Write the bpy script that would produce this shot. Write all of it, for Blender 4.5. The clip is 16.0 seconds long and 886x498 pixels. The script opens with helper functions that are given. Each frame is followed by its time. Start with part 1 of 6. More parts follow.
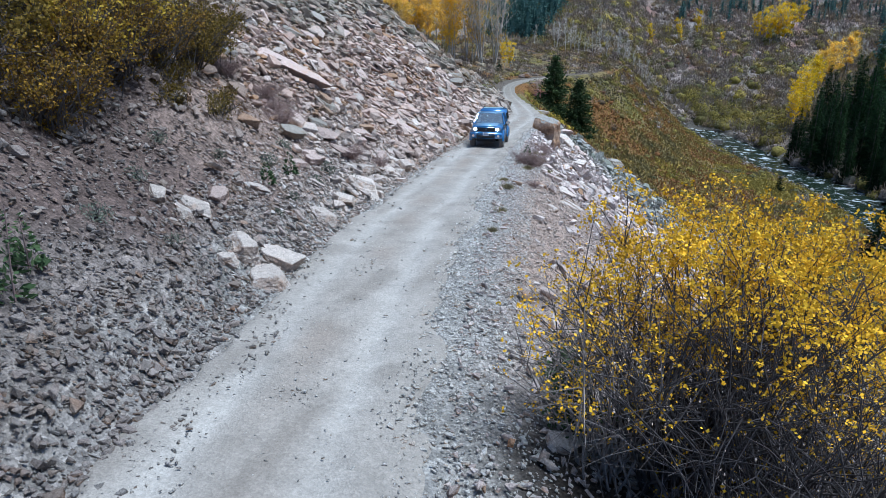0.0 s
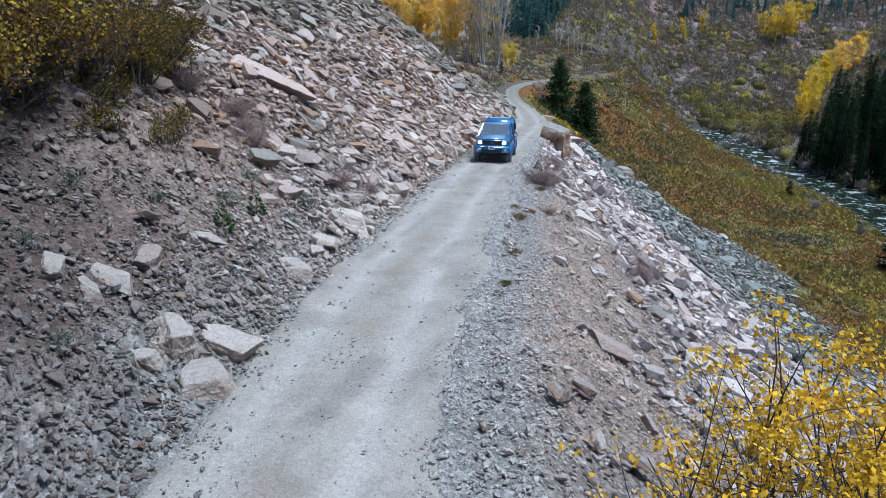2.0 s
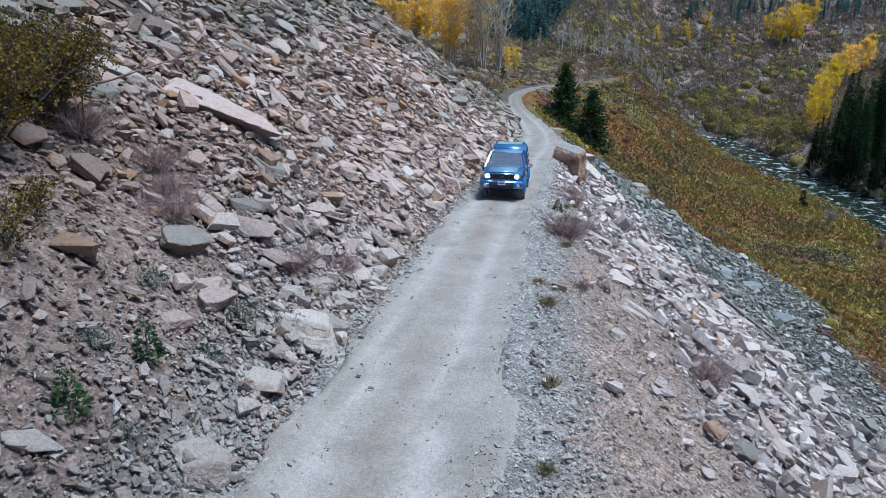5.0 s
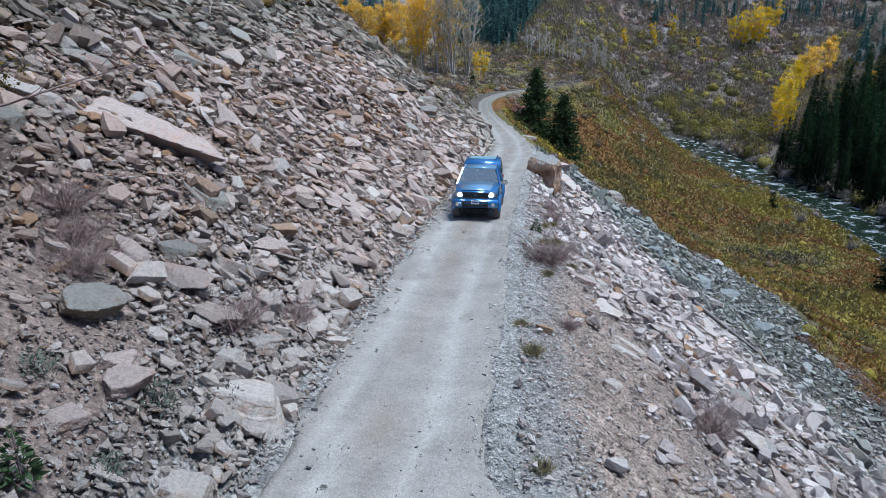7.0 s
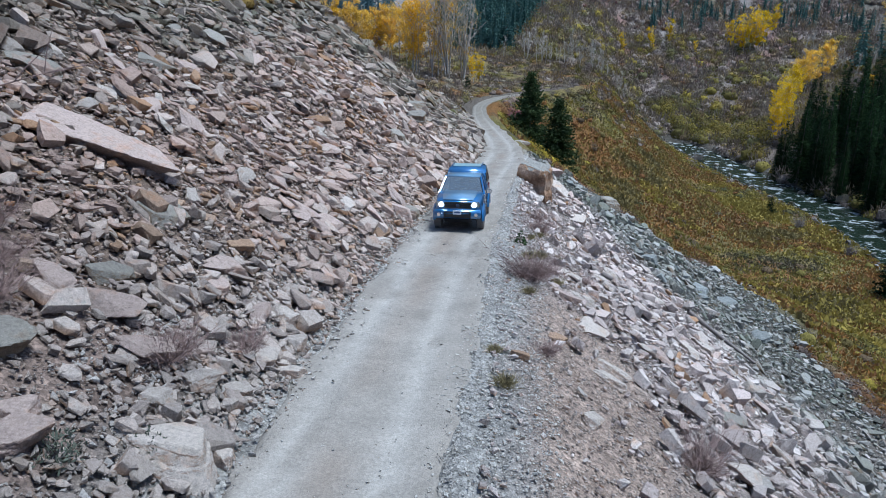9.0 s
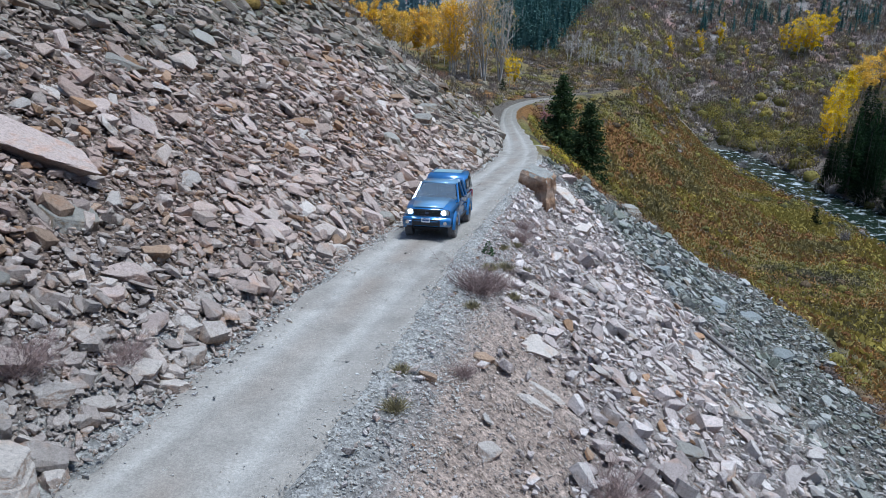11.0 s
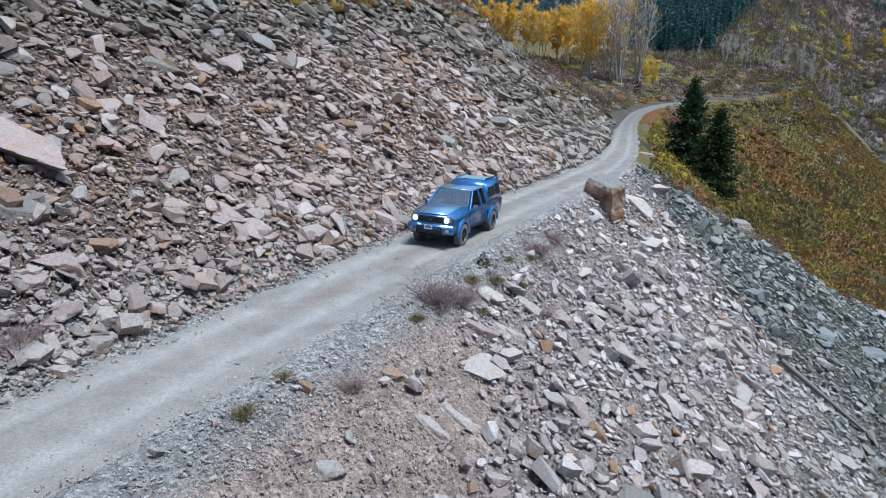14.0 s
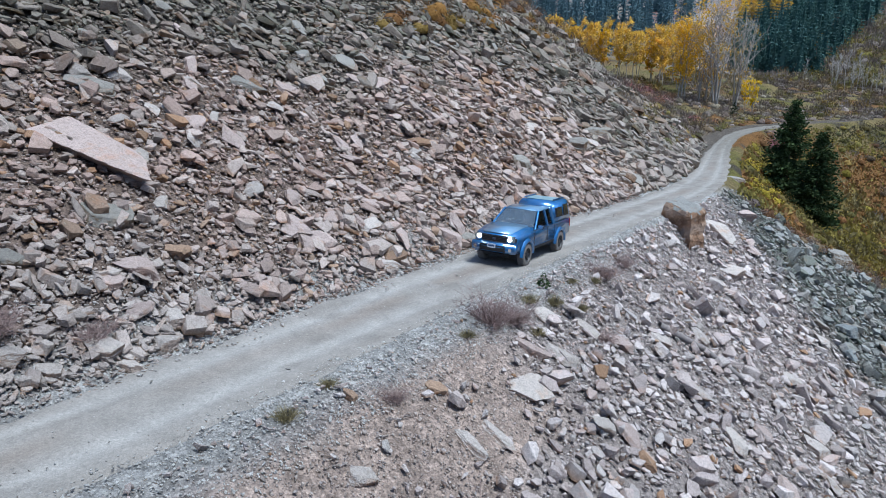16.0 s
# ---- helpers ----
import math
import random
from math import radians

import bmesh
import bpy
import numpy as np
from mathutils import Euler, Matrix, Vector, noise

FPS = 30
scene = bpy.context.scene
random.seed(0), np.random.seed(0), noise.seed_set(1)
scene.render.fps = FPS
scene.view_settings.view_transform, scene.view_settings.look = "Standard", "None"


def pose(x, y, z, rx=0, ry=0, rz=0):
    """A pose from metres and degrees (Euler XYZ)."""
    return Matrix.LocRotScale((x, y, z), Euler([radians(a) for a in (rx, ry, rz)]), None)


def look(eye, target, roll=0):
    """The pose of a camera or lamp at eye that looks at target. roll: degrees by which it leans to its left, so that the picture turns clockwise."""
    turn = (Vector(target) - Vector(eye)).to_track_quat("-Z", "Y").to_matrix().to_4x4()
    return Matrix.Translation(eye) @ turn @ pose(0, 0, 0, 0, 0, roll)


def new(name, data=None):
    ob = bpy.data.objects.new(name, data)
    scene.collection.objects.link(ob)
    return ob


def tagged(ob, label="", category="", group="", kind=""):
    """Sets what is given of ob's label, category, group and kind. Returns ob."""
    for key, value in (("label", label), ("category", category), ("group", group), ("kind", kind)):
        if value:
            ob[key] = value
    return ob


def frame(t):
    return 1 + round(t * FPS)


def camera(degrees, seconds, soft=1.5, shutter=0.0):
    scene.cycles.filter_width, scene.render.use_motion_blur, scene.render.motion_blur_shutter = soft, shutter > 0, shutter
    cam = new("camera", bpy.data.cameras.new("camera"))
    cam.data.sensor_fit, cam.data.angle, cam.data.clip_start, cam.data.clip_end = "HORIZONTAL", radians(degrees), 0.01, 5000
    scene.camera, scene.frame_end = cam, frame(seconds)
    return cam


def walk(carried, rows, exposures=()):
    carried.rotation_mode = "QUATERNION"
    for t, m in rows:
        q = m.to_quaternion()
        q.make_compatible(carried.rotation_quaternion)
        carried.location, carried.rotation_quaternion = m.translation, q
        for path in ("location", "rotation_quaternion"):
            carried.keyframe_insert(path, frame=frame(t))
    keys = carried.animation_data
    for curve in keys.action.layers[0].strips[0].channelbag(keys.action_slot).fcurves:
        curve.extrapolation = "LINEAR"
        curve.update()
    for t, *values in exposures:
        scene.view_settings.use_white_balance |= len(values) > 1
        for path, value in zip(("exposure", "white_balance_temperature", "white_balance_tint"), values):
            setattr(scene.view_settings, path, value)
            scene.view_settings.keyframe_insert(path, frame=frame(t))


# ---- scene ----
cam = camera(65.29, 16.0, soft=0.3)
PATH = [
    (0, look((0.000, 0.000, 4.000), (-4.622, 18.356, -2.458), 0.25)),
    (0.5, look((-0.223, 0.750, 3.990), (-4.838, 19.106, -2.475), 0.27)),
    (1, look((-0.432, 1.571, 4.007), (-5.059, 19.926, -2.448), 0.23)),
    (1.5, look((-0.645, 2.478, 4.005), (-5.291, 20.831, -2.444), 0.08)),
    (2, look((-0.890, 3.458, 4.029), (-5.551, 21.809, -2.414), 0.05)),
    (2.5, look((-1.147, 4.477, 4.069), (-5.812, 22.825, -2.378), 0.05)),
    (3, look((-1.403, 5.509, 4.118), (-6.075, 23.855, -2.331), 0.02)),
    (3.5, look((-1.653, 6.485, 4.174), (-6.331, 24.828, -2.282), 0.03)),
    (4, look((-1.898, 7.418, 4.208), (-6.583, 25.762, -2.237), -0.01)),
    (4.2, look((-2.016, 7.775, 4.226), (-6.690, 26.123, -2.217), 0.07)),
    (6.3, look((-2.653, 10.512, 4.385), (-7.060, 28.950, -1.989), -0.05)),
    (6.5, look((-2.693, 10.699, 4.378), (-6.935, 29.183, -1.976), -0.07)),
    (7, look((-2.805, 11.114, 4.364), (-6.654, 29.696, -1.953), -0.15)),
    (7.5, look((-2.895, 11.435, 4.351), (-6.448, 30.086, -1.935), -0.19)),
    (8, look((-2.893, 11.742, 4.329), (-6.408, 30.409, -1.932), -0.18)),
    (8.5, look((-2.741, 12.066, 4.308), (-6.410, 30.711, -1.932), -0.19)),
    (9, look((-2.437, 12.401, 4.294), (-6.257, 31.021, -1.929), -0.12)),
    (9.5, look((-2.001, 12.746, 4.286), (-5.955, 31.341, -1.926), -0.07)),
    (9.7, look((-1.809, 12.888, 4.285), (-5.801, 31.472, -1.937), 0.02)),
    (11.8, look((1.105, 14.257, 4.342), (-5.093, 32.249, -1.813), 0.08)),
    (12, look((1.387, 14.412, 4.349), (-5.092, 32.302, -1.813), 0.01)),
    (12.5, look((2.095, 14.797, 4.378), (-5.060, 32.422, -1.800), 0.04)),
    (13, look((2.825, 15.196, 4.418), (-4.997, 32.528, -1.777), 0.04)),
    (13.5, look((3.525, 15.593, 4.439), (-4.913, 32.632, -1.766), 0.03)),
    (14, look((4.175, 15.911, 4.466), (-4.859, 32.641, -1.735), -0.05)),
    (14.5, look((4.608, 16.167, 4.494), (-5.000, 32.586, -1.676), -0.03)),
    (15, look((4.778, 16.257, 4.502), (-5.393, 32.375, -1.561), -0.06)),
    (15.5, look((4.865, 16.241, 4.534), (-5.866, 32.047, -1.385), -0.06)),
    (16, look((4.997, 16.110, 4.556), (-6.252, 31.628, -1.157), -0.05)),
]
walk(cam, PATH, ((0, 1.69, 5480, 3), (3, 1.56, 5460, 3), (16, 1.51, 5560, 3)))

# ---- world and light ----
world = bpy.data.worlds.new("world")
scene.world = world
world.use_nodes = True
wn = world.node_tree.nodes
wl = world.node_tree.links
sky = wn.new("ShaderNodeTexSky")
sky.sky_type = 'NISHITA'
sky.sun_disc = False
sky.sun_elevation = radians(70)
sky.sun_rotation = radians(84)
sky.altitude = 2500
sky.air_density = 0.9
sky.dust_density = 4.0
wl.new(sky.outputs[0], wn["Background"].inputs[0])
wn["Background"].inputs[1].default_value = 0.067
sun_data = bpy.data.lights.new("sun", 'SUN')
sun_data.energy = 1.92
sun_data.angle = radians(24)
sun_data.color = (1.0, 0.97, 0.94)
sun = new("sun", sun_data)
sun.matrix_world = look((34, 43.5, 95), (0, 40, 0))


# ---- lie of the land ----
def smooth(a, b, v):
    u = np.clip((v - a) / (b - a), 0, 1)
    return u * u * (3 - 2 * u)


ROAD_Y = (-30, 0, 12, 20, 30, 40, 50, 58, 64, 72, 82, 95, 108, 118, 126, 133, 139, 146, 175, 220)
ROAD_X = (1.6, -2.2, -4.52, -5.45, -6.3, -7.0, -7.5, -7.75, -8.3, -9.6, -11.9, -14.8, -17.0, -17.2, -15.5, -12.0, -8.5, -5.5, -2.0, -4.0)
ROAD_Z = (2.5, 0.17, -0.77, -1.39, -2.17, -2.95, -3.75, -4.4, -4.9, -5.4, -5.9, -6.4, -6.7, -6.9, -7.0, -7.1, -7.2, -7.3, -7.5, -7.5)
_ky = np.arange(-30.0, 400.0, 1.0)


def _soften(values):
    v = np.interp(_ky, ROAD_Y, values)
    k = np.ones(9) / 9
    p = np.r_[np.full(4, v[0]) + (v[1] - v[0]) * np.arange(-4, 0), v, np.full(4, v[-1])]
    return np.convolve(p, k, "valid")


_rx, _rz = _soften(ROAD_X), _soften(ROAD_Z)
_rs = np.sqrt(1 + np.gradient(_rx) ** 2)


def road_x(y):
    return np.interp(y, _ky, _rx)


def road_z(y):
    return np.interp(y, _ky, _rz)


def road_d(x, y):
    """Signed distance from the road's middle, to the right positive."""
    return (x - road_x(y)) / np.interp(y, _ky, _rs)


_tables = {}


def lumps(x, y, size, seed):
    """Smooth value noise in -1..1 on arrays."""
    if seed not in _tables:
        _tables[seed] = np.random.RandomState(seed).uniform(-1, 1, (64, 64))
    tab = _tables[seed]
    u, v = np.asarray(x) / size + 100.3 + seed, np.asarray(y) / size + 50.7
    i, j = np.floor(u).astype(int), np.floor(v).astype(int)
    a, b = u - i, v - j
    a, b = a * a * (3 - 2 * a), b * b * (3 - 2 * b)
    t = lambda p, q: tab[p % 64, q % 64]
    return (t(i, j) * (1 - a) + t(i + 1, j) * a) * (1 - b) + (t(i, j + 1) * (1 - a) + t(i + 1, j + 1) * a) * b


RIVER_Y = (-200, 60, 90, 110, 125, 140, 156, 170, 198, 220, 232, 245)
RIVER_X = (60, 48, 46, 45, 44, 43, 39, 34, 28, 21, 6, -40)
RIVER_Z = -28.5


def river_x(y):
    return np.interp(y, RIVER_Y, RIVER_X)


def land(x, y):
    """Height of the ground, with no stones on it."""
    x, y = np.asarray(x, float), np.asarray(y, float)
    d = road_d(x, y)
    zr = road_z(y)
    # uphill side
    u = np.maximum(-d - 1.5, 0)
    far = smooth(84, 125, y)
    up = 0.72 * u - 0.12 * np.exp(-((u - 0.35) / 0.35) ** 2) * (u > 0) + smooth(1, 4, u) * (0.35 * lumps(x, y, 4.5, 1) + 0.5 * lumps(x, y, 11, 2))
    up = np.where(u > 40, 0.72 * 40 + 0.5 * (u - 40), up)
    up = up * (1 - far) + far * (0.12 * np.maximum(u - 5, 0) + 0.8 * lumps(x, y, 14, 7) * smooth(5, 12, u))
    # downhill side: gravel shoulder, rubble, then gentler meadow
    w = np.maximum(d - 1.5, 0)
    berm = np.interp(y, (30, 44), (1.2, 0.12))
    k = np.maximum(w - berm, 0)
    steep = np.interp(y, (10, 20, 35, 52, 66, 80, 130, 155), (0.62, 0.64, 0.71, 0.80, 0.77, 0.72, 0.76, 0.98))
    down = -0.18 * np.minimum(w, berm) - steep * k + 0.12 * (1 - np.exp(-k / 0.5))
    down = down + smooth(1.5, 5, k) * (0.22 * lumps(x, y, 3.5, 8) + 0.4 * lumps(x, y, 12, 9))
    down = down - 3.5 * smooth(0.5, 4, k) * smooth(82, 96, y) * (1 - smooth(108, 122, y))
    down = down - 0.9 * np.exp(-((x + 3.7) / 1.3) ** 2 - ((y - 48.6) / 1.7) ** 2)
    side = zr + up + down
    low = -18.5 - 7.5 * smooth(118, 150, y)
    t = low - side
    side = np.where(t > 0, low - 0.42 * t / np.maximum(steep, 0.1), side)
    grass = smooth(66, 76, y) * smooth(2, 5, k)
    side = side + grass * (0.5 * lumps(x, y, 8, 3) + 0.2 * lumps(x, y, 3, 4))
    # river bed and far bank
    rx = river_x(y)
    r = x - rx
    bed = RIVER_Z - 0.7
    near = np.maximum(side, bed + 0.5 * np.maximum(-r - 4.5, 0) * (r < 0))
    near = np.where(r < -4.5, np.maximum(side, RIVER_Z + 0.1 + 0.05 * np.abs(r + 4.5)), bed)
    bank = bed + 0.7 * np.maximum(r - 4.5, 0)
    rh = x - river_x(np.minimum(y, 200))
    hill = RIVER_Z + 1.2 + 0.42 * np.maximum(rh - 9, 0) + 2.2 * lumps(x, y, 24, 5) * smooth(9, 30, rh)
    out = np.where(r > 0, np.where(rh > 4, np.minimum(bank, hill), np.minimum(bank, RIVER_Z + 1)), near)
    # head of the valley
    s = smooth(-8, 14, x)
    head = -8 - 21.5 * s + (0.26 + 0.08 * s) * np.maximum(y - 216, 0) + 2.0 * lumps(x, y, 26, 6) * smooth(215, 240, y)
    out = np.where(y > 190, np.maximum(out, head), out)
    return out + 0.35 * np.maximum(y - 330, 0)


# ---- tools for building ----
def part(name, bm, material, parent, label="", smooth_faces=False):
    """One mesh object under a thing or a part."""
    me = bpy.data.meshes.new(name)
    bmesh.ops.recalc_face_normals(bm, faces=bm.faces[:])
    for f in bm.faces:
        f.smooth = smooth_faces
    bm.to_mesh(me)
    bm.free()
    me.materials.append(material)
    ob = new(name, me)
    ob.parent = parent
    if label:
        ob["label"] = label
    return ob


def mesh_np(name, V, F, material, tint=None, smooth_faces=False):
    """A mesh from arrays: vertices, faces of equal corner count, and a colour for each vertex."""
    V, F = np.asarray(V, np.float32), np.asarray(F, np.int32)
    me = bpy.data.meshes.new(name)
    me.vertices.add(len(V))
    me.vertices.foreach_set("co", V.ravel())
    me.loops.add(F.size)
    me.loops.foreach_set("vertex_index", F.ravel())
    me.polygons.add(len(F))
    me.polygons.foreach_set("loop_start", np.arange(0, F.size, F.shape[1], dtype=np.int32))
    me.update(calc_edges=True)
    me.polygons.foreach_set("use_smooth", np.full(len(F), smooth_faces))
    if tint is not None:
        a = me.color_attributes.new("tint", 'FLOAT_COLOR', 'POINT')
        t = np.ones((len(V), 4), np.float32)
        t[:, :3] = tint
        a.data.foreach_set("color", t.ravel())
    me.materials.append(material)
    return me


class Nodes:
    """Short hand for a node material."""

    def __init__(self, name):
        self.m = bpy.data.materials.new(name)
        self.m.use_nodes = True
        self.t = self.m.node_tree
        self.b = self.t.nodes["Principled BSDF"]

    def put(self, socket, value):
        if hasattr(value, "is_linked"):
            self.t.links.new(value, socket)
        elif isinstance(value, (tuple, list)) and len(value) == 3 and socket.type == 'RGBA':
            socket.default_value = (*value, 1)
        else:
            socket.default_value = value

    def coords(self, kind="Object"):
        return self.t.nodes.new("ShaderNodeTexCoord").outputs[kind]

    def noise(self, scale, detail=4.0, rough=0.6, vector=None, distortion=0.0):
        n = self.t.nodes.new("ShaderNodeTexNoise")
        n.inputs["Scale"].default_value = scale
        n.inputs["Detail"].default_value = detail
        n.inputs["Roughness"].default_value = rough
        n.inputs["Distortion"].default_value = distortion
        self.put(n.inputs["Vector"], vector if vector is not None else self.coords())
        return n.outputs["Fac"]

    def cells(self, scale, vector=None, out="Distance", feature='F1'):
        n = self.t.nodes.new("ShaderNodeTexVoronoi")
        n.feature = feature
        n.inputs["Scale"].default_value = scale
        self.put(n.inputs["Vector"], vector if vector is not None else self.coords())
        return n.outputs[out]

    def ramp(self, fac, *stops):
        n = self.t.nodes.new("ShaderNodeValToRGB")
        while len(n.color_ramp.elements) < len(stops):
            n.color_ramp.elements.new(0.5)
        for e, (p, c) in zip(n.color_ramp.elements, stops):
            e.position = p
            e.color = (*c, 1) if isinstance(c, (tuple, list)) else (c, c, c, 1)
        self.put(n.inputs[0], fac)
        return n.outputs[0]

    def mix(self, fac, a, b, how='MIX'):
        n = self.t.nodes.new("ShaderNodeMix")
        n.data_type, n.blend_type = 'RGBA', how
        self.put(n.inputs[0], fac)
        self.put(n.inputs[6], a)
        self.put(n.inputs[7], b)
        return n.outputs[2]

    def attr(self, name="tint"):
        n = self.t.nodes.new("ShaderNodeAttribute")
        n.attribute_name = name
        return n.outputs["Color"]

    def rand_object(self):
        return self.t.nodes.new("ShaderNodeObjectInfo").outputs["Random"]

    def rand_island(self):
        return self.t.nodes.new("ShaderNodeNewGeometry").outputs["Random Per Island"]

    def bump(self, height, strength, distance):
        n = self.t.nodes.new("ShaderNodeBump")
        n.inputs["Strength"].default_value = strength
        n.inputs["Distance"].default_value = distance
        self.put(n.inputs["Height"], height)
        self.put(self.b.inputs["Normal"], n.outputs[0])

    def done(self, colour, rough=0.9, metal=0.0, **more):
        self.put(self.b.inputs["Base Color"], colour)
        self.put(self.b.inputs["Roughness"], rough)
        self.b.inputs["Metallic"].default_value = metal
        for k, v in more.items():
            self.put(self.b.inputs[k.replace("_", " ")], v)
        return self.m


def stone_material(name, colour=None):
    """Broken rock: grain, lichen blotches and a rough break; colour None takes the mesh's own tint."""
    n = Nodes(name)
    base = n.attr() if colour is None else n.ramp(n.rand_object(), (0.0, tuple(c * 0.82 for c in colour)), (1.0, tuple(min(1, c * 1.15) for c in colour)))
    grain = n.ramp(n.noise(16, 9, 0.78), (0.3, 0.55), (0.5, 0.98), (0.72, 1.25))
    c = n.mix(1.0, base, grain, 'MULTIPLY')
    blotch = n.ramp(n.noise(3.1, 5, 0.65, distortion=0.4), (0.42, 0.0), (0.62, 1.0))
    c = n.mix(n.mix(1.0, blotch, (0.3, 0.3, 0.3), 'MULTIPLY'), c, n.mix(1.0, c, (0.78, 0.78, 0.72), 'MULTIPLY'))
    spots = n.ramp(n.noise(11, 3, 0.5), (0.66, 0.0), (0.72, 1.0))
    c = n.mix(n.mix(1.0, spots, (0.5, 0.5, 0.5), 'MULTIPLY'), c, (0.36, 0.37, 0.33))
    rust = n.ramp(n.noise(1.9, 4, 0.6), (0.57, 0.0), (0.68, 0.42))
    c = n.mix(rust, c, n.mix(1.0, c, (1.05, 0.72, 0.5), 'MULTIPLY'))
    fleck = n.ramp(n.noise(75, 4, 0.7), (0.3, 0.72), (0.5, 1.0), (0.7, 1.22))
    c = n.mix(1.0, c, fleck, 'MULTIPLY')
    n.bump(n.mix(0.4, n.noise(12, 10, 0.85), n.noise(3.5, 4, 0.6)), 1.0, 0.11)
    return n.done(c, 0.95, Specular_IOR_Level=0.15)


def leaf_material(name, *colours, spread_by=(0.6, 1.35)):
    """Leaves in these colours, or, with none, in the tint of their mesh."""
    n = Nodes(name)
    if colours:
        c = n.ramp(n.rand_island(), *[(i / max(1, len(colours) - 1), c) for i, c in enumerate(colours)])
    else:
        c = n.mix(1.0, n.attr(), n.ramp(n.rand_island(), (0.0, spread_by[0]), (1.0, spread_by[1])), 'MULTIPLY')
    c = n.mix(1.0, c, n.ramp(n.rand_object(), (0.0, 0.8), (1.0, 1.12)), 'MULTIPLY')
    c = n.mix(1.0, c, n.ramp(n.noise(0.9, 3), (0.3, 0.75), (0.7, 1.15)), 'MULTIPLY')
    n.done(c, 0.8, Specular_IOR_Level=0.08)
    n.b.inputs["Subsurface Weight"].default_value = 0.0
    tr = n.t.nodes.new("ShaderNodeBsdfTranslucent")
    n.put(tr.inputs[0], c)
    add = n.t.nodes.new("ShaderNodeMixShader")
    add.inputs[0].default_value = 0.3
    n.t.links.new(n.b.outputs[0], add.inputs[1])
    n.t.links.new(tr.outputs[0], add.inputs[2])
    n.t.links.new(add.outputs[0], n.t.nodes["Material Output"].inputs[0])
    return n.m


def simple(name, colour, rough=0.6, metal=0.0, vary=0.15, scale=12.0, **more):
    n = Nodes(name)
    c = n.mix(1.0, colour, n.ramp(n.noise(scale, 5), (0.3, 1 - vary), (0.7, 1 + vary)), 'MULTIPLY')
    return n.done(c, rough, metal, **more)


mo = Nodes("brush_mounds")
mc = mo.mix(1.0, mo.attr(), mo.ramp(mo.noise(3.2, 8, 0.8), (0.3, 0.6), (0.5, 0.95), (0.7, 1.3)), 'MULTIPLY')
mo.bump(mo.noise(4.5, 8, 0.8), 0.6, 0.2)
M_MOUND = mo.done(mc, 0.9, Specular_IOR_Level=0.05)
M_SCREE = stone_material("broken_rock")
M_PINK = stone_material("pink_rock", (0.46, 0.37, 0.335))
M_PALE = stone_material("pale_rock", (0.495, 0.44, 0.40))
M_GREY = stone_material("grey_rock", (0.29, 0.272, 0.245))
M_DARK = stone_material("bluegrey_rock", (0.22, 0.235, 0.235))
M_TAN = stone_material("rusty_rock", (0.36, 0.25, 0.175))
SIDES = {"pink_rock": stone_material("pink_break", (0.38, 0.285, 0.25)), "pale_rock": stone_material("tan_break", (0.45, 0.36, 0.305)), "grey_rock": stone_material("brown_break", (0.27, 0.215, 0.165))}
bn = Nodes("layered_brown_rock")
layers = bn.t.nodes.new("ShaderNodeTexWave")
layers.bands_direction = 'Z'
layers.inputs["Scale"].default_value = 0.9
layers.inputs["Distortion"].default_value = 5.0
layers.inputs["Detail"].default_value = 5.0
layers.inputs["Detail Scale"].default_value = 1.6
bc = bn.ramp(layers.outputs["Fac"], (0.0, (0.19, 0.115, 0.075)), (0.35, (0.31, 0.19, 0.12)), (0.7, (0.37, 0.245, 0.165)), (1.0, (0.44, 0.32, 0.24)))
bc = bn.mix(1.0, bc, bn.ramp(bn.noise(5, 9, 0.75), (0.3, 0.6), (0.7, 1.3)), 'MULTIPLY')
stain = bn.ramp(bn.noise(1.1, 5, 0.7), (0.56, 0.0), (0.68, 0.5))
bc = bn.mix(stain, bc, (0.34, 0.28, 0.24))
bn.bump(bn.noise(7, 10, 0.75), 1.0, 0.12)
M_BOULDER = bn.done(bc, 0.95, Specular_IOR_Level=0.15)
M_BOULDER_TOP = stone_material("lichened_rock", (0.27, 0.265, 0.25))
M_BARK = simple("bark", (0.12, 0.10, 0.085), 0.95, vary=0.4, scale=8)
M_PALEBARK = simple("pale_bark", (0.42, 0.395, 0.36), 0.9, vary=0.35, scale=6)
M_TWIG = simple("grey_twigs", (0.20, 0.175, 0.165), 0.9, vary=0.3)
# near black, so tangled stems hold the deep shade inside bushes
M_DARKTWIG = simple("dark_twigs", (0.055, 0.048, 0.048), 0.9, vary=0.3)
M_LILAC = simple("lilac_twigs", (0.27, 0.24, 0.25), 0.9, vary=0.3)
M_GRASS = leaf_material("dry_green_grass", (0.20, 0.18, 0.10), (0.28, 0.24, 0.13), (0.34, 0.28, 0.17))
M_DRY = simple("dry_twigs", (0.235, 0.165, 0.15), 0.95, vary=0.35, scale=5)
M_YELLOW = leaf_material("yellow_leaves", (0.66, 0.37, 0.02), (0.82, 0.49, 0.03), (0.88, 0.57, 0.045), (0.76, 0.47, 0.04))
M_BRIGHT = leaf_material("bright_yellow_leaves", (0.70, 0.46, 0.008), (0.85, 0.60, 0.012), (0.88, 0.64, 0.03))
M_ORANGE = leaf_material("orange_leaves", (0.74, 0.46, 0.06), (0.84, 0.56, 0.09), (0.88, 0.62, 0.14))
M_OCHRE = leaf_material("ochre_leaves", (0.10, 0.065, 0.025), (0.20, 0.115, 0.022), (0.42, 0.26, 0.035), (0.09, 0.07, 0.03), (0.13, 0.07, 0.035))
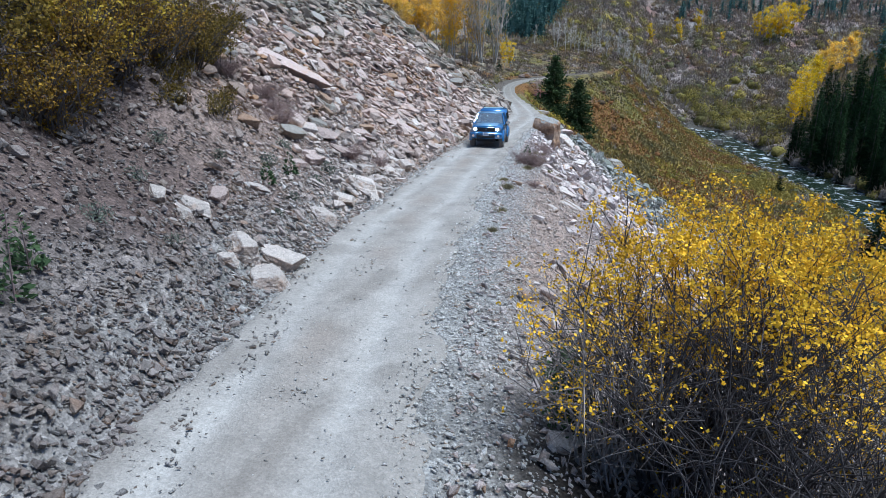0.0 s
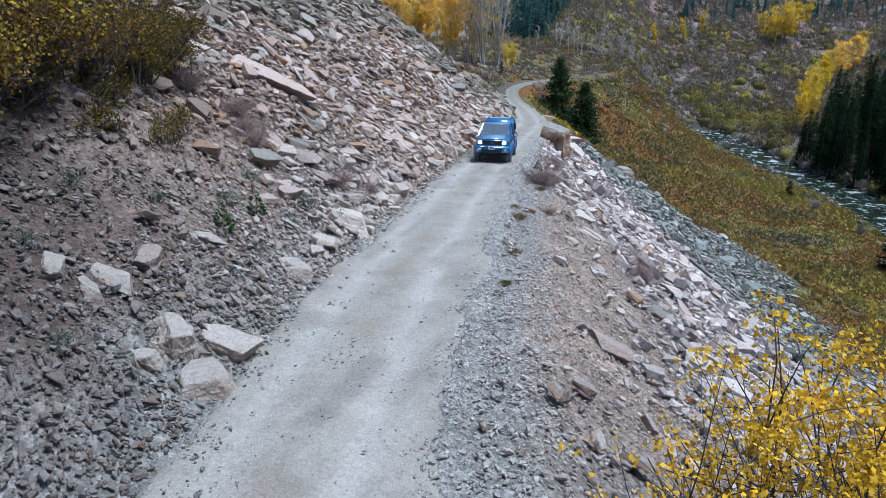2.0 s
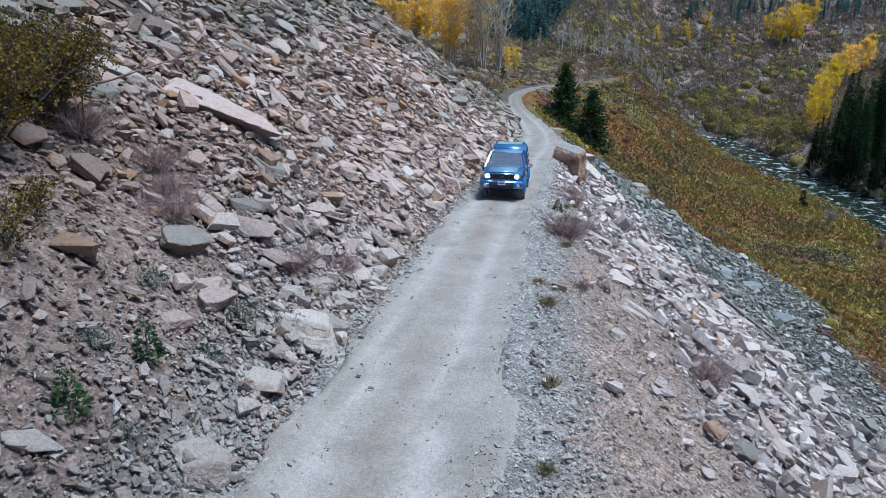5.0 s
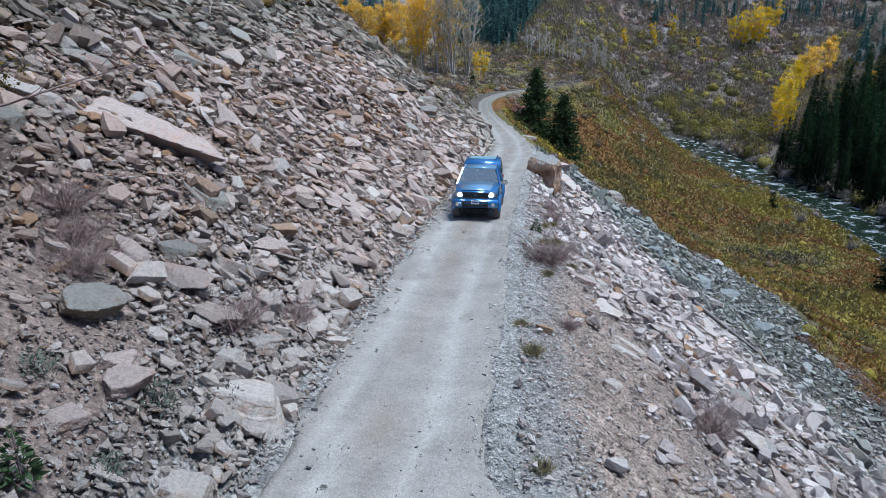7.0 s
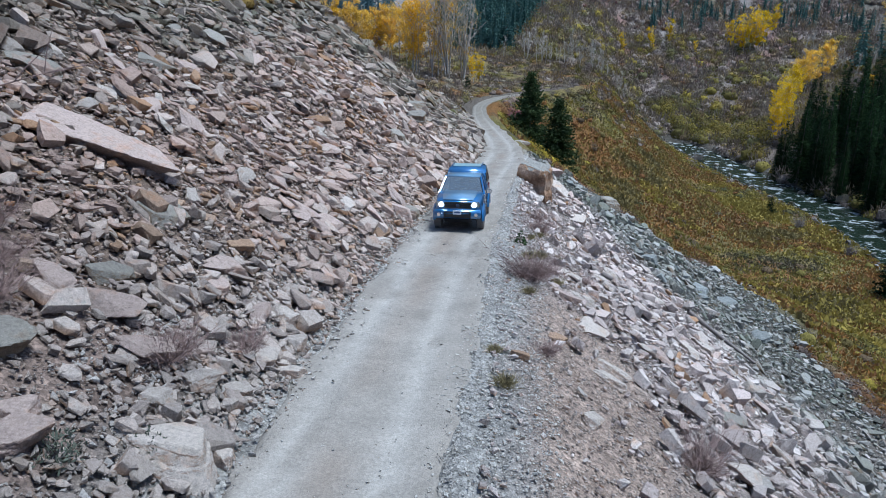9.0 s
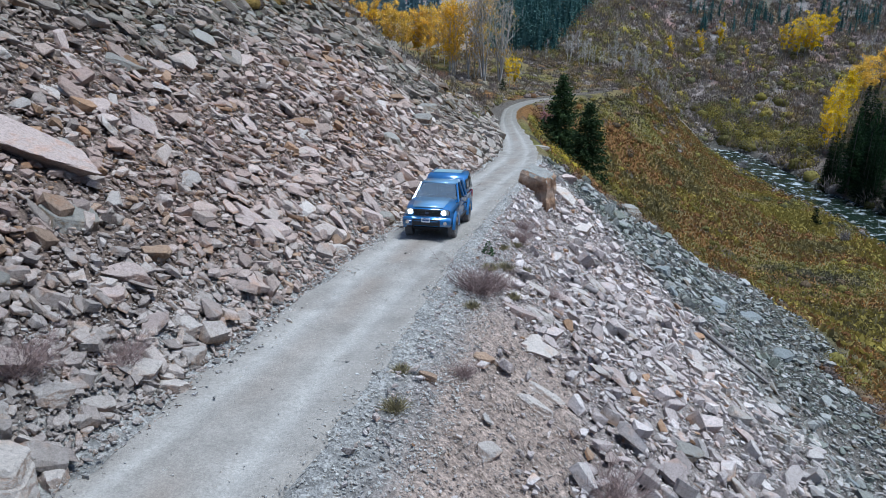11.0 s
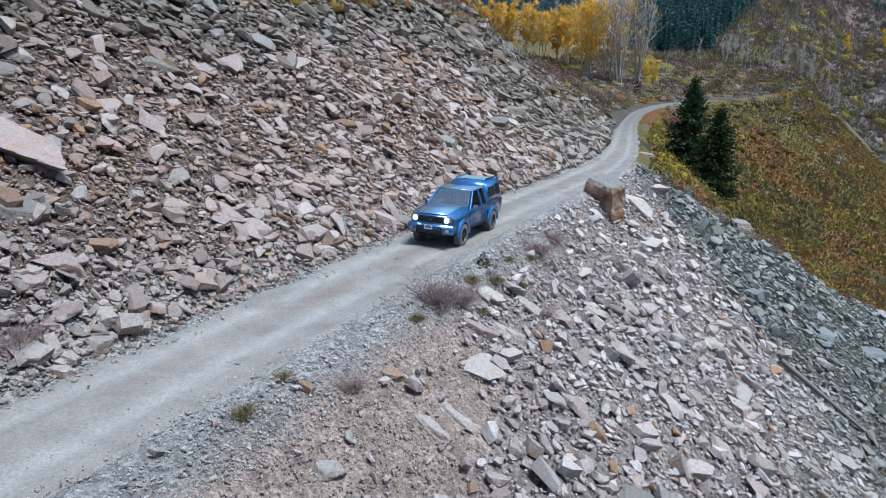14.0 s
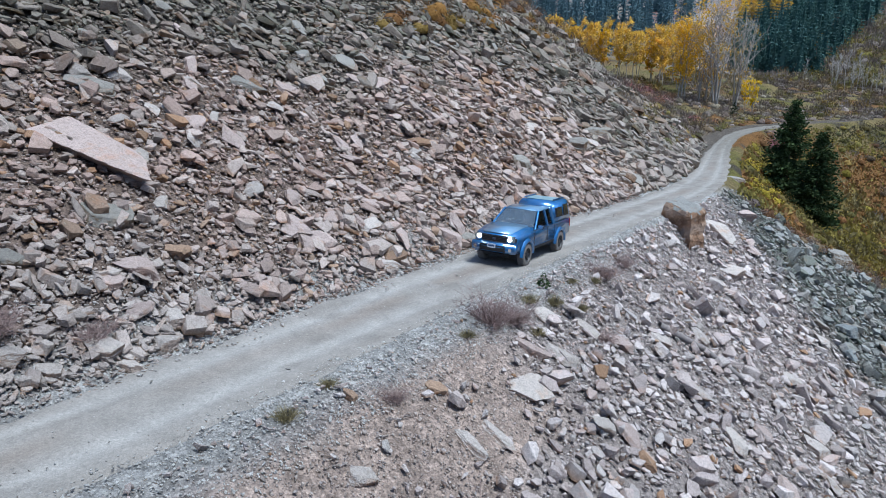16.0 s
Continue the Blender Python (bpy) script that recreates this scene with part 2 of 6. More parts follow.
M_LIME = leaf_material("yellow_green_leaves", (0.22, 0.16, 0.03), (0.40, 0.29, 0.04), (0.50, 0.36, 0.045), (0.30, 0.15, 0.025))
M_OLIVE = leaf_material("olive_leaves", (0.11, 0.085, 0.03), (0.18, 0.135, 0.04), (0.25, 0.18, 0.05))
M_FEATHER = leaf_material("feathery_olive", (0.07, 0.055, 0.018), (0.14, 0.10, 0.024), (0.22, 0.15, 0.032))
M_NEEDLE = leaf_material("spruce_needles", (0.010, 0.022, 0.011), (0.016, 0.034, 0.016), (0.025, 0.048, 0.02))
M_SPRUCE = leaf_material("green_spruce_needles", (0.028, 0.048, 0.022), (0.05, 0.08, 0.034), (0.08, 0.115, 0.045))
# lighter and bluer than near needles: distance haze put into the colour
M_HAZEDNEEDLE = leaf_material("hazed_far_needles", (0.045, 0.098, 0.092), (0.078, 0.15, 0.135), (0.12, 0.205, 0.18))
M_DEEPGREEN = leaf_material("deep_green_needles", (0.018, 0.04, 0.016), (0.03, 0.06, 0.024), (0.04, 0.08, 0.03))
# stronger blue haze of the distance, also held in the needle colour
M_HAZEBLUE = leaf_material("hazy_blue_needles", (0.09, 0.16, 0.185), (0.12, 0.195, 0.22), (0.145, 0.225, 0.245))
M_GREEN = leaf_material("green_leaves", (0.05, 0.085, 0.04), (0.09, 0.13, 0.06))
M_SAGE = leaf_material("sage_leaves", (0.13, 0.15, 0.12), (0.19, 0.21, 0.17))

# ---- ground, with the colour of each zone ----
def spread(marks, steps):
    out = [np.array([float(marks[0])])]
    for a, b, s in zip(marks[:-1], marks[1:], steps):
        n = max(1, int(round((b - a) / s)))
        out.append(np.linspace(a, b, n + 1)[1:])
    return np.concatenate(out)


def dirt_bank(x, y):
    """How far the uphill bank is bare soil, 0 to 1."""
    u = -road_d(x, y) - 1.5
    return smooth(0.6, 1.8, u) * (1 - smooth(17.5, 22.5, y + 0.25 * u + 1.8 * lumps(x, y, 3, 11)))


def dirt_side(x, y):
    """Bare soil below the shoulder."""
    d = road_d(x, y)
    return smooth(2.3, 2.9, d) * (1 - smooth(4.8, 6.2, d + 0.9 * lumps(x, y, 1.5, 12))) * smooth(10, 14, y) * (1 - smooth(27, 31, y + 1.2 * lumps(x, y, 2, 17)))


def rubble_end(x, y):
    """0 on the rubble below the road, 1 where grass takes over."""
    d = road_d(x, y)
    e = (y + 2.5 * lumps(x, y, 5, 13)) - (62.5 + 1.05 * d)
    return np.maximum(smooth(-1.5, 1.5, e), smooth(20.3, 22.5, -land(x, y) + 0.8 * lumps(x, y, 3, 14)))


def greyness(x, y):
    """Lichen-grey rock against fresh pink rock, 0 to 1."""
    d = road_d(x, y)
    n1, n2 = lumps(x, y, 5, 15), lumps(x, y, 2.2, 16)
    left = np.maximum(0.85 * smooth(5.0, 11, -d - 1.5 + 2 * n1 + n2 - 0.10 * (y - 30)), 0.75 * smooth(46, 66, y + 5 * n1 + 3 * n2))
    right = smooth(-4, 4, y - 60 + 5.5 * smooth(2, 7, d) + 2 * smooth(13, 20, d) + 2.5 * n1 + 1.5 * n2)
    right = np.maximum(right, 0.75 * smooth(8.5, 16, d + 2 * n1 + n2))
    return np.where(d < 0, left, right)


gx = spread((-1200, -300, -90, -34, -16, 2, 16, 70, 220, 1200), (60, 9, 1.6, 0.4, 0.2, 0.4, 1.2, 5, 60))
gy = spread((-300, -30, 3, 40, 72, 150, 270, 620, 2400), (25, 2, 0.2, 0.4, 1.0, 2.0, 10, 90))
XX, YY = np.meshgrid(gx, gy)
DD = road_d(XX, YY)
ZZ = land(XX, YY)
ZZ = ZZ - 0.16 * (1 - smooth(1.25, 1.55, np.abs(DD))) * (YY < 131)
fine = (np.abs(XX + 6) < 30) & (YY < 110)
ZZ = ZZ + fine * smooth(1.4, 2.2, np.abs(DD)) * (0.03 * lumps(XX, YY, 0.7, 21) + 0.025 * lumps(XX, YY, 0.35, 22) - 0.03)


def zone_colour(x, y):
    d = road_d(x, y)
    c = np.empty(x.shape + (3,))
    g = greyness(x, y)[..., None]
    # uphill soil kept dark, shade of the gaps between slabs included
    pink = np.where((d > 0)[..., None], np.array((0.25, 0.215, 0.198)), np.array((0.16, 0.12, 0.098)))
    c[:] = pink * (1 - g) + np.array((0.075, 0.07, 0.06)) * g

    def lay(mask, colour):
        nonlocal c
        c = c * (1 - mask[..., None]) + np.array(colour) * mask[..., None]
    # dark bank soil, darkened further at its near end for shade
    lay((d < 0) * dirt_bank(x, y), (0.128, 0.096, 0.086))
    lay((d < 0) * dirt_bank(x, y) * smooth(11.5, 15, y + lumps(x, y, 2, 46)), (0.245, 0.187, 0.16))
    lay((d > 0) * dirt_side(x, y), (0.335, 0.262, 0.22))
    lay((1 - smooth(1.9, 3.0, np.abs(d + 0.3 * lumps(x, y, 0.8, 23)))) * (y < 70), (0.295, 0.285, 0.27))
    lay(0.75 * (d < 0) * (1 - smooth(2.2, 4.6, -d + 0.7 * lumps(x, y, 1.1, 44))) * (1 - smooth(7, 9.5, y + 1.2 * lumps(x, y, 2, 45))), (0.265, 0.243, 0.228))
    grass = np.where(d > 0, rubble_end(x, y), smooth(66, 80, y - 0.5 * np.maximum(-d - 4, 0)) * smooth(2.2, 4, -d))
    m1, m2 = lumps(x, y, 7, 24), lumps(x, y, 2.5, 25)
    lay(grass, (0.14, 0.11, 0.05))
    lay(grass * smooth(0.0, 0.5, m1 + 0.5 * m2), (0.15, 0.078, 0.028))
    lay(grass * smooth(0.1, 0.6, -m1 + 0.6 * m2), (0.11, 0.10, 0.03))
    lay(grass * smooth(0.35, 0.7, m2), (0.06, 0.05, 0.038))
    r = x - river_x(y)
    over = np.maximum(smooth(3, 8, r), smooth(205, 225, y))
    lay(over, (0.17, 0.14, 0.118))
    # ground below the river conifers, near black to hold their shadow
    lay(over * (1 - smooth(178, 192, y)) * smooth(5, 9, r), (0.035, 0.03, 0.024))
    lay(over * smooth(238, 262, y), (0.20, 0.178, 0.165))
    lay(over * smooth(0.1, 0.6, lumps(x, y, 16, 26)), (0.165, 0.138, 0.09))
    lay(over * smooth(0.2, 0.6, lumps(x, y, 12, 27)) * smooth(240, 270, y), (0.19, 0.12, 0.105))
    lay(over * smooth(0.3, 0.6, lumps(x, y, 9, 28) + 0.5 * m2) * smooth(250, 270, y) * (1 - smooth(300, 320, y)) * smooth(-16, -4, x) * (1 - smooth(14, 30, x)), (0.24, 0.22, 0.21))
    # litter under the willows, with the bushes' deep shade painted into it
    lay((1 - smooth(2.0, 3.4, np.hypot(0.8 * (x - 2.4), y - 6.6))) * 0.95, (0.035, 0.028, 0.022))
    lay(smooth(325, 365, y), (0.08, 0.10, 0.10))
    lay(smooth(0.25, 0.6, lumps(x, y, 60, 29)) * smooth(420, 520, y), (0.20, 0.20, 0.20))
    lay((np.abs(r) < 7) * (y > 50) * (y < 235) * (land(x, y) < RIVER_Z + 1.4) * 1.0, (0.075, 0.07, 0.06))
    return c


gn = Nodes("mountain_ground")
gc = gn.mix(1.0, gn.attr(), gn.ramp(gn.noise(7, 8, 0.75), (0.28, 0.55), (0.72, 1.4)), 'MULTIPLY')
gc = gn.mix(1.0, gc, gn.ramp(gn.noise(0.9, 5, 0.7), (0.3, 0.7), (0.7, 1.3)), 'MULTIPLY')
gc = gn.mix(0.7, gc, gn.mix(1.0, gc, gn.ramp(gn.cells(9, out="Color"), (0.0, 0.55), (1.0, 1.45)), 'MULTIPLY'))
gc = gn.mix(0.7, gc, gn.mix(1.0, gc, gn.ramp(gn.cells(24, out="Color"), (0.0, 0.45), (1.0, 1.6)), 'MULTIPLY'))
gn.bump(gn.mix(0.5, gn.mix(0.5, gn.cells(9), gn.cells(24)), gn.noise(8, 10, 0.8)), 1.0, 0.14)
M_GROUND = gn.done(gc, 0.95, Specular_IOR_Level=0.15)

nx, ny = len(gx), len(gy)
idx = np.arange(nx * ny).reshape(ny, nx)
faces = np.stack([idx[:-1, :-1], idx[:-1, 1:], idx[1:, 1:], idx[1:, :-1]], -1).reshape(-1, 4)
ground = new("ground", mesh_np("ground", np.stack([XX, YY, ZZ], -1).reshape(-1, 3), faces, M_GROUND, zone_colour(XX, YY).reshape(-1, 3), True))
tagged(ground, "steep rocky mountainside falling to an autumn meadow valley", "ground", kind="structure")

# ---- the road ----
rd = np.linspace(-1.75, 1.75, 45)
ry = np.concatenate([np.arange(-25, 3, 0.5), np.arange(3, 45, 0.09), np.arange(45, 80, 0.25), np.arange(80, 131, 0.4)])
RD, RY = np.meshgrid(rd, ry)
RX = road_x(RY) + RD * np.interp(RY, _ky, _rs) * np.interp(RY, (62, 78, 105), (1.0, 0.86, 0.58))
edge = 1.38 + 0.22 * lumps(RX, RY, 1.6, 31) + 0.14 * lumps(RX, RY, 0.5, 32)
RZ = road_z(RY) - 0.045 * (np.exp(-((np.abs(RD + 0.05) - 0.72) / 0.24) ** 2)) + 0.012 * lumps(RX, RY, 0.5, 33) + 0.008 * lumps(RX, RY, 0.22, 34) + 0.02 * lumps(RX, RY, 2.2, 35)
RZ = RZ - 0.22 * smooth(0, 0.35, np.abs(RD) - edge)
ri = np.arange(RD.size).reshape(RD.shape)
rf = np.stack([ri[:-1, :-1], ri[:-1, 1:], ri[1:, 1:], ri[1:, :-1]], -1).reshape(-1, 4)
track = np.exp(-((np.abs(RD + 0.05) - 0.72 - 0.08 * lumps(RX, RY * 0.3, 1.2, 38)) / 0.27) ** 2)[..., None]
mid = (np.exp(-((RD + 0.1) / 0.30) ** 2) * smooth(-0.4, 0.5, lumps(RX, RY, 1.6, 36)))[..., None]
rc = np.array((0.252, 0.233, 0.211)) * (1 - track) + np.array((0.31, 0.294, 0.272)) * track
rc = rc * (1 - 0.65 * mid) + np.array((0.215, 0.178, 0.15)) * 0.65 * mid
damp = smooth(0.35, 0.8, lumps(RX, RY * 0.35, 0.5, 37))[..., None]
rc = rc * (1 - 0.45 * damp) + np.array((0.165, 0.147, 0.13)) * 0.45 * damp
lane = smooth(0.1, 0.7, lumps(RX * 2.2, RY * 0.25, 0.6, 39))[..., None] * (1 - 0.5 * track)
rc = rc * (1 - 0.3 * lane) + np.array((0.18, 0.158, 0.138)) * 0.3 * lane
worn = smooth(72, 105, RY)[..., None]
rc = rc * (1 - 0.7 * worn) + np.array((0.16, 0.148, 0.125)) * 0.7 * worn
rn = Nodes("dusty_gravel")
c = rn.mix(1.0, rn.attr(), rn.ramp(rn.noise(14, 8, 0.75), (0.28, 0.78), (0.72, 1.2)), 'MULTIPLY')
c = rn.mix(0.5, c, rn.mix(1.0, c, rn.ramp(rn.cells(38, out="Color"), (0.0, 0.72), (1.0, 1.24)), 'MULTIPLY'))
c = rn.mix(0.3, c, rn.mix(1.0, c, rn.ramp(rn.cells(95, out="Color"), (0.0, 0.7), (1.0, 1.25)), 'MULTIPLY'))
c = rn.mix(1.0, c, rn.ramp(rn.noise(1.1, 6, 0.7, distortion=0.5), (0.32, 0.84), (0.68, 1.12)), 'MULTIPLY')
rn.bump(rn.mix(0.5, rn.cells(38), rn.noise(24, 8, 0.8)), 0.55, 0.03)
M_ROAD = rn.done(c, 0.95, Specular_IOR_Level=0.15)
road = new("road", mesh_np("road", np.stack([RX, RY, RZ], -1).reshape(-1, 3), rf, M_ROAD, rc.reshape(-1, 3), True))
tagged(road, "pale dusty single-track gravel road with wheel ruts", "road", kind="structure")


def top(x, y):
    """Height to rest a thing on."""
    return float(land(x, y))


# ---- the river ----
wy = np.arange(40, 224, 0.8)
wd = np.linspace(-6.5, 6.5, 27)
WD, WY = np.meshgrid(wd, wy)
WX = river_x(WY) + WD
WZ = RIVER_Z + 0.06 * lumps(WX, WY, 1.2, 41) + 0.05 * lumps(WX, WY, 0.6, 42)
wi = np.arange(WD.size).reshape(WD.shape)
wf = np.stack([wi[:-1, :-1], wi[:-1, 1:], wi[1:, 1:], wi[1:, :-1]], -1).reshape(-1, 4)
wnod = Nodes("river_water")
foam = wnod.ramp(wnod.noise(0.42, 9, 0.72, distortion=0.6), (0.53, 0.0), (0.62, 0.6))
wc = wnod.mix(foam, (0.012, 0.02, 0.014), (0.58, 0.62, 0.66))
wnod.bump(wnod.noise(3.5, 5), 0.5, 0.1)
M_WATER = wnod.done(wc, wnod.ramp(foam, (0.0, 0.1), (1.0, 0.7)), Specular_IOR_Level=0.07)
river = new("water", mesh_np("water", np.stack([WX, WY, WZ], -1).reshape(-1, 3), wf, M_WATER, None, True))
tagged(river, "shallow mountain river with white riffles", "river", kind="structure")


# ---- broken rock ----
def hull_of(points):
    bm = bmesh.new()
    for q in points:
        bm.verts.new(q)
    bmesh.ops.convex_hull(bm, input=bm.verts[:])
    bmesh.ops.delete(bm, geom=[v for v in bm.verts if not v.link_faces], context='VERTS')
    bmesh.ops.triangulate(bm, faces=bm.faces[:])
    bm.verts.index_update()
    V = np.array([v.co[:] for v in bm.verts])
    F = np.array([[v.index for v in f.verts] for f in bm.faces])
    bm.free()
    return V, F


def flag(dims, corners, seed, worn=0.12):
    """A flagstone: uneven polygon with a broken rim, a split face above and below."""
    rng = np.random.RandomState(seed)
    a = np.sort((np.arange(corners) + rng.uniform(-0.4, 0.4, corners)) * 2 * math.pi / corners)
    r = rng.uniform(0.62, 1.2, corners)
    ring_ = np.stack([np.cos(a) * r, np.sin(a) * r], 1)
    up, down = rng.uniform(1 - 2.2 * worn, 1.0, (corners, 1)), rng.uniform(0.72, 1.02, (corners, 1))
    tilt = rng.uniform(-0.55, 0.55, 2)
    top_ = np.concatenate([ring_ * up, 1.0 + (ring_ @ tilt)[:, None] + rng.uniform(-2.6 * worn, worn, (corners, 1))], 1)
    low_ = np.concatenate([ring_ * down, -1.0 + rng.uniform(-0.1, 0.8, (corners, 1))], 1)
    return hull_of(np.concatenate([top_, low_]) * np.array(dims) / 2)


SLABS = [flag((1.0, 0.5 + 0.08 * (k % 6), 0.12 + 0.055 * (k % 5)), 5 + k % 2, 100 + k, 0.18) for k in range(30)]
BLOCKS = [flag((1.0, 0.66 + 0.05 * (k % 6), 0.2 + 0.07 * (k % 5)), 5 + k % 2, 160 + k, 0.17) for k in range(26)]
PEBBLES = [flag((1.0, 0.6 + 0.06 * (k % 4), 0.22 + 0.08 * (k % 3)), 4, 200 + k, 0.22) for k in range(14)]


def normals(x, y):
    e = 0.25
    n = np.stack([-(land(x + e, y) - land(x - e, y)) / (2 * e), -(land(x, y + e) - land(x, y - e)) / (2 * e), np.ones_like(x)], -1)
    return n / np.linalg.norm(n, axis=-1, keepdims=True)


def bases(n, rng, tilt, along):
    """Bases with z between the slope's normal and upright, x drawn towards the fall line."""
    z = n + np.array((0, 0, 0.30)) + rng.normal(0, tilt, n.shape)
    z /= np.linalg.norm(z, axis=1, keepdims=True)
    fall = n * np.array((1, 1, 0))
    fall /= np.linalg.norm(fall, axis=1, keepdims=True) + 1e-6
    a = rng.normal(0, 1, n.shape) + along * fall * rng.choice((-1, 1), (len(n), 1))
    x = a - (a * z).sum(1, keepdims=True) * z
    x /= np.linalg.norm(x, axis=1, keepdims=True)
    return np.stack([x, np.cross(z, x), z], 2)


def heap(name, protos, x, y, size, lift, tint, rng, tilt, material, label, category, along=0.4, rusty=0.3):
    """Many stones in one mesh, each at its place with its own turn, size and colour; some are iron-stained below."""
    z = land(x, y)
    n = normals(x, y)
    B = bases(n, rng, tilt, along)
    pos = np.stack([x, y, z], -1) + n * (lift * size)[:, None]
    st = rng.uniform(0.7, 1.35, (len(x), 3)) * size[:, None]
    kind = rng.randint(0, len(protos), len(x))
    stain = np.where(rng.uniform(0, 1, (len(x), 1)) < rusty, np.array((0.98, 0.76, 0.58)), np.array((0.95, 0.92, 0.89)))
    Vs, Fs, Ts, base = [], [], [], 0
    for k, (V, F) in enumerate(protos):
        i = np.where(kind == k)[0]
        if not len(i):
            continue
        P = np.einsum('nij,nvj->nvi', B[i], V[None] * st[i][:, None]) + pos[i][:, None]
        Vs.append(P.reshape(-1, 3))
        Fs.append((F[None] + (np.arange(len(i)) * len(V))[:, None, None] + base).reshape(-1, 3))
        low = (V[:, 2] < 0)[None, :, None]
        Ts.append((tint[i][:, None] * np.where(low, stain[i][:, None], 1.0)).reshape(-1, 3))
        base += len(i) * len(V)
    ob = new(name, mesh_np(name, np.concatenate(Vs), np.concatenate(Fs), material, np.concatenate(Ts)))
    return tagged(ob, label, category, kind="stuff")


def rock_tint(x, y, rng, bright=1.0):
    """Pink, pale, rusty, grey or lichened, by where the stone lies."""
    g = np.clip(greyness(x, y) + rng.normal(0, 0.16, len(x)), 0, 1)[:, None]
    pink = np.array((0.43, 0.32, 0.275))
    pale = np.array((0.49, 0.405, 0.36))
    rust = np.array((0.36, 0.225, 0.14))
    q = rng.uniform(0, 1, (len(x), 1))
    fresh = np.where(q < 0.52, pink, np.where(q < 0.9, pale, rust))
    old = np.where(q < 0.45, np.array((0.275, 0.25, 0.215)), np.where(q < 0.78, np.array((0.20, 0.19, 0.15)), np.array((0.34, 0.305, 0.27))))
    right = (road_d(x, y) > 0)[:, None]
    old = np.where(right, old * np.array((0.86, 0.965, 1.035)), old * np.array((0.76, 0.765, 0.735)))
    fresh = np.where(right, np.where(q < 0.5, np.array((0.48, 0.405, 0.38)), np.where(q < 0.985, np.array((0.56, 0.495, 0.47)), rust)), fresh)
    c = fresh * (1 - g) + old * g
    # near stones are grey, and darkened for the shade on this bank
    near = ((1 - smooth(11, 19, y)) * (road_d(x, y) < 0))[:, None] * 0.65
    c = c * (1 - near) + np.array((0.285, 0.268, 0.258)) * near
    foot = ((1 - smooth(3.2, 5.5, -road_d(x, y) + 0.8 * lumps(x, y, 2, 47))) * (road_d(x, y) < 0) * smooth(13, 16, y) * (1 - 0.75 * smooth(22, 29, y)))[:, None] * 0.7
    c = c * (1 - foot) + np.array((0.50, 0.445, 0.41)) * foot
    return c * rng.uniform(0.7, 1.2, (len(x), 1)) * np.where(right, 1.05, 0.93) * bright


def sizes(n, rng, mean, spreadv, lo, hi):
    return np.clip(mean * np.exp(rng.normal(0, spreadv, n)), lo, hi)


def strew(n, rng, d0, d1, y0, y1, power=1.0):
    """Places beside the road, by distance from its middle."""
    y = y0 + (y1 - y0) * rng.uniform(0, 1, n) ** 1.2
    d = d0 + (d1 - d0) * rng.uniform(0, 1, n) ** power
    return road_x(y) + d * np.interp(y, _ky, _rs), y


def keep(mask, *arrays):
    return [a[mask] for a in arrays]


rng = np.random.RandomState(7)
# uphill talus
x, y = strew(76000, rng, -1.75, -19, 5, 98, 1.2)
u = -road_d(x, y) - 1.5
s = sizes(len(x), rng, 0.152, 0.58, 0.06, 0.8) * (0.66 + 0.34 * np.maximum(smooth(0.0, 2.5, u), 1.25 * smooth(16, 20, y))) * (1 + 0.25 * greyness(x, y)) * (1 + 0.012 * np.maximum(y - 25, 0)) * (0.72 + 0.28 * smooth(10, 17, y)) * (1 - 0.5 * (1 - smooth(2.0, 3.6, u)) * (1 - smooth(9, 14, y)))
m = (rng.uniform(0, 1, len(x)) > 0.62 * dirt_bank(x, y)) & (rng.uniform(0, 1, len(x)) > smooth(82, 98, y - 0.3 * u))
x, y, s = keep(m, x, y, s)
s = s * (1 - 0.22 * dirt_bank(x, y))
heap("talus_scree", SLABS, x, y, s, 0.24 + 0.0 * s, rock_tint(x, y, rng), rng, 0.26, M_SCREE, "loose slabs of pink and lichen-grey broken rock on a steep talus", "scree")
# small chips between them
x, y = strew(52000, rng, -1.5, -13, 3, 56, 1.15)
s = sizes(len(x), rng, 0.095, 0.45, 0.035, 0.24)
m = rng.uniform(0, 1, len(x)) > 0.45 * dirt_bank(x, y)
x, y, s = keep(m, x, y, s)
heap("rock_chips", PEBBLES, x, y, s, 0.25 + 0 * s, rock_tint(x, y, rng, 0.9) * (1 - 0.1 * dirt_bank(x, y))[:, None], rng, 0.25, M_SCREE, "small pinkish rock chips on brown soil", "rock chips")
# rubble below the road
x, y = strew(54000, rng, 1.8, 27, 10, 92, 1.2)
d = road_d(x, y)
s = sizes(len(x), rng, 0.165, 0.6, 0.07, 1.0) * (0.70 + 0.30 * smooth(3, 6, d)) * (1 + 0.003 * np.maximum(y - 25, 0))
m = (rng.uniform(0, 1, len(x)) > rubble_end(x, y)) & (rng.uniform(0, 1, len(x)) > 0.86 * dirt_side(x, y)) & ((y > 13) | (d > 6)) & ((d > 3.2) | (y > 38 + 8 * (2.6 - d)))
x, y, s = keep(m, x, y, s)
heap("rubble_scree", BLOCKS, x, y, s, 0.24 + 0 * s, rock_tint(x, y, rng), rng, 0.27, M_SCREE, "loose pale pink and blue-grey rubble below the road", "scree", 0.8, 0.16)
x, y = strew(46000, rng, 1.9, 19, 5, 62, 1.35)
s = sizes(len(x), rng, 0.10, 0.45, 0.04, 0.26)
m = (rng.uniform(0, 1, len(x)) > rubble_end(x, y)) & (rng.uniform(0, 1, len(x)) > 0.62 * dirt_side(x, y)) & ((road_d(x, y) > 3.1) | (y > 34) | (rng.uniform(0, 1, len(x)) < 0.2))
x, y, s = keep(m, x, y, s)
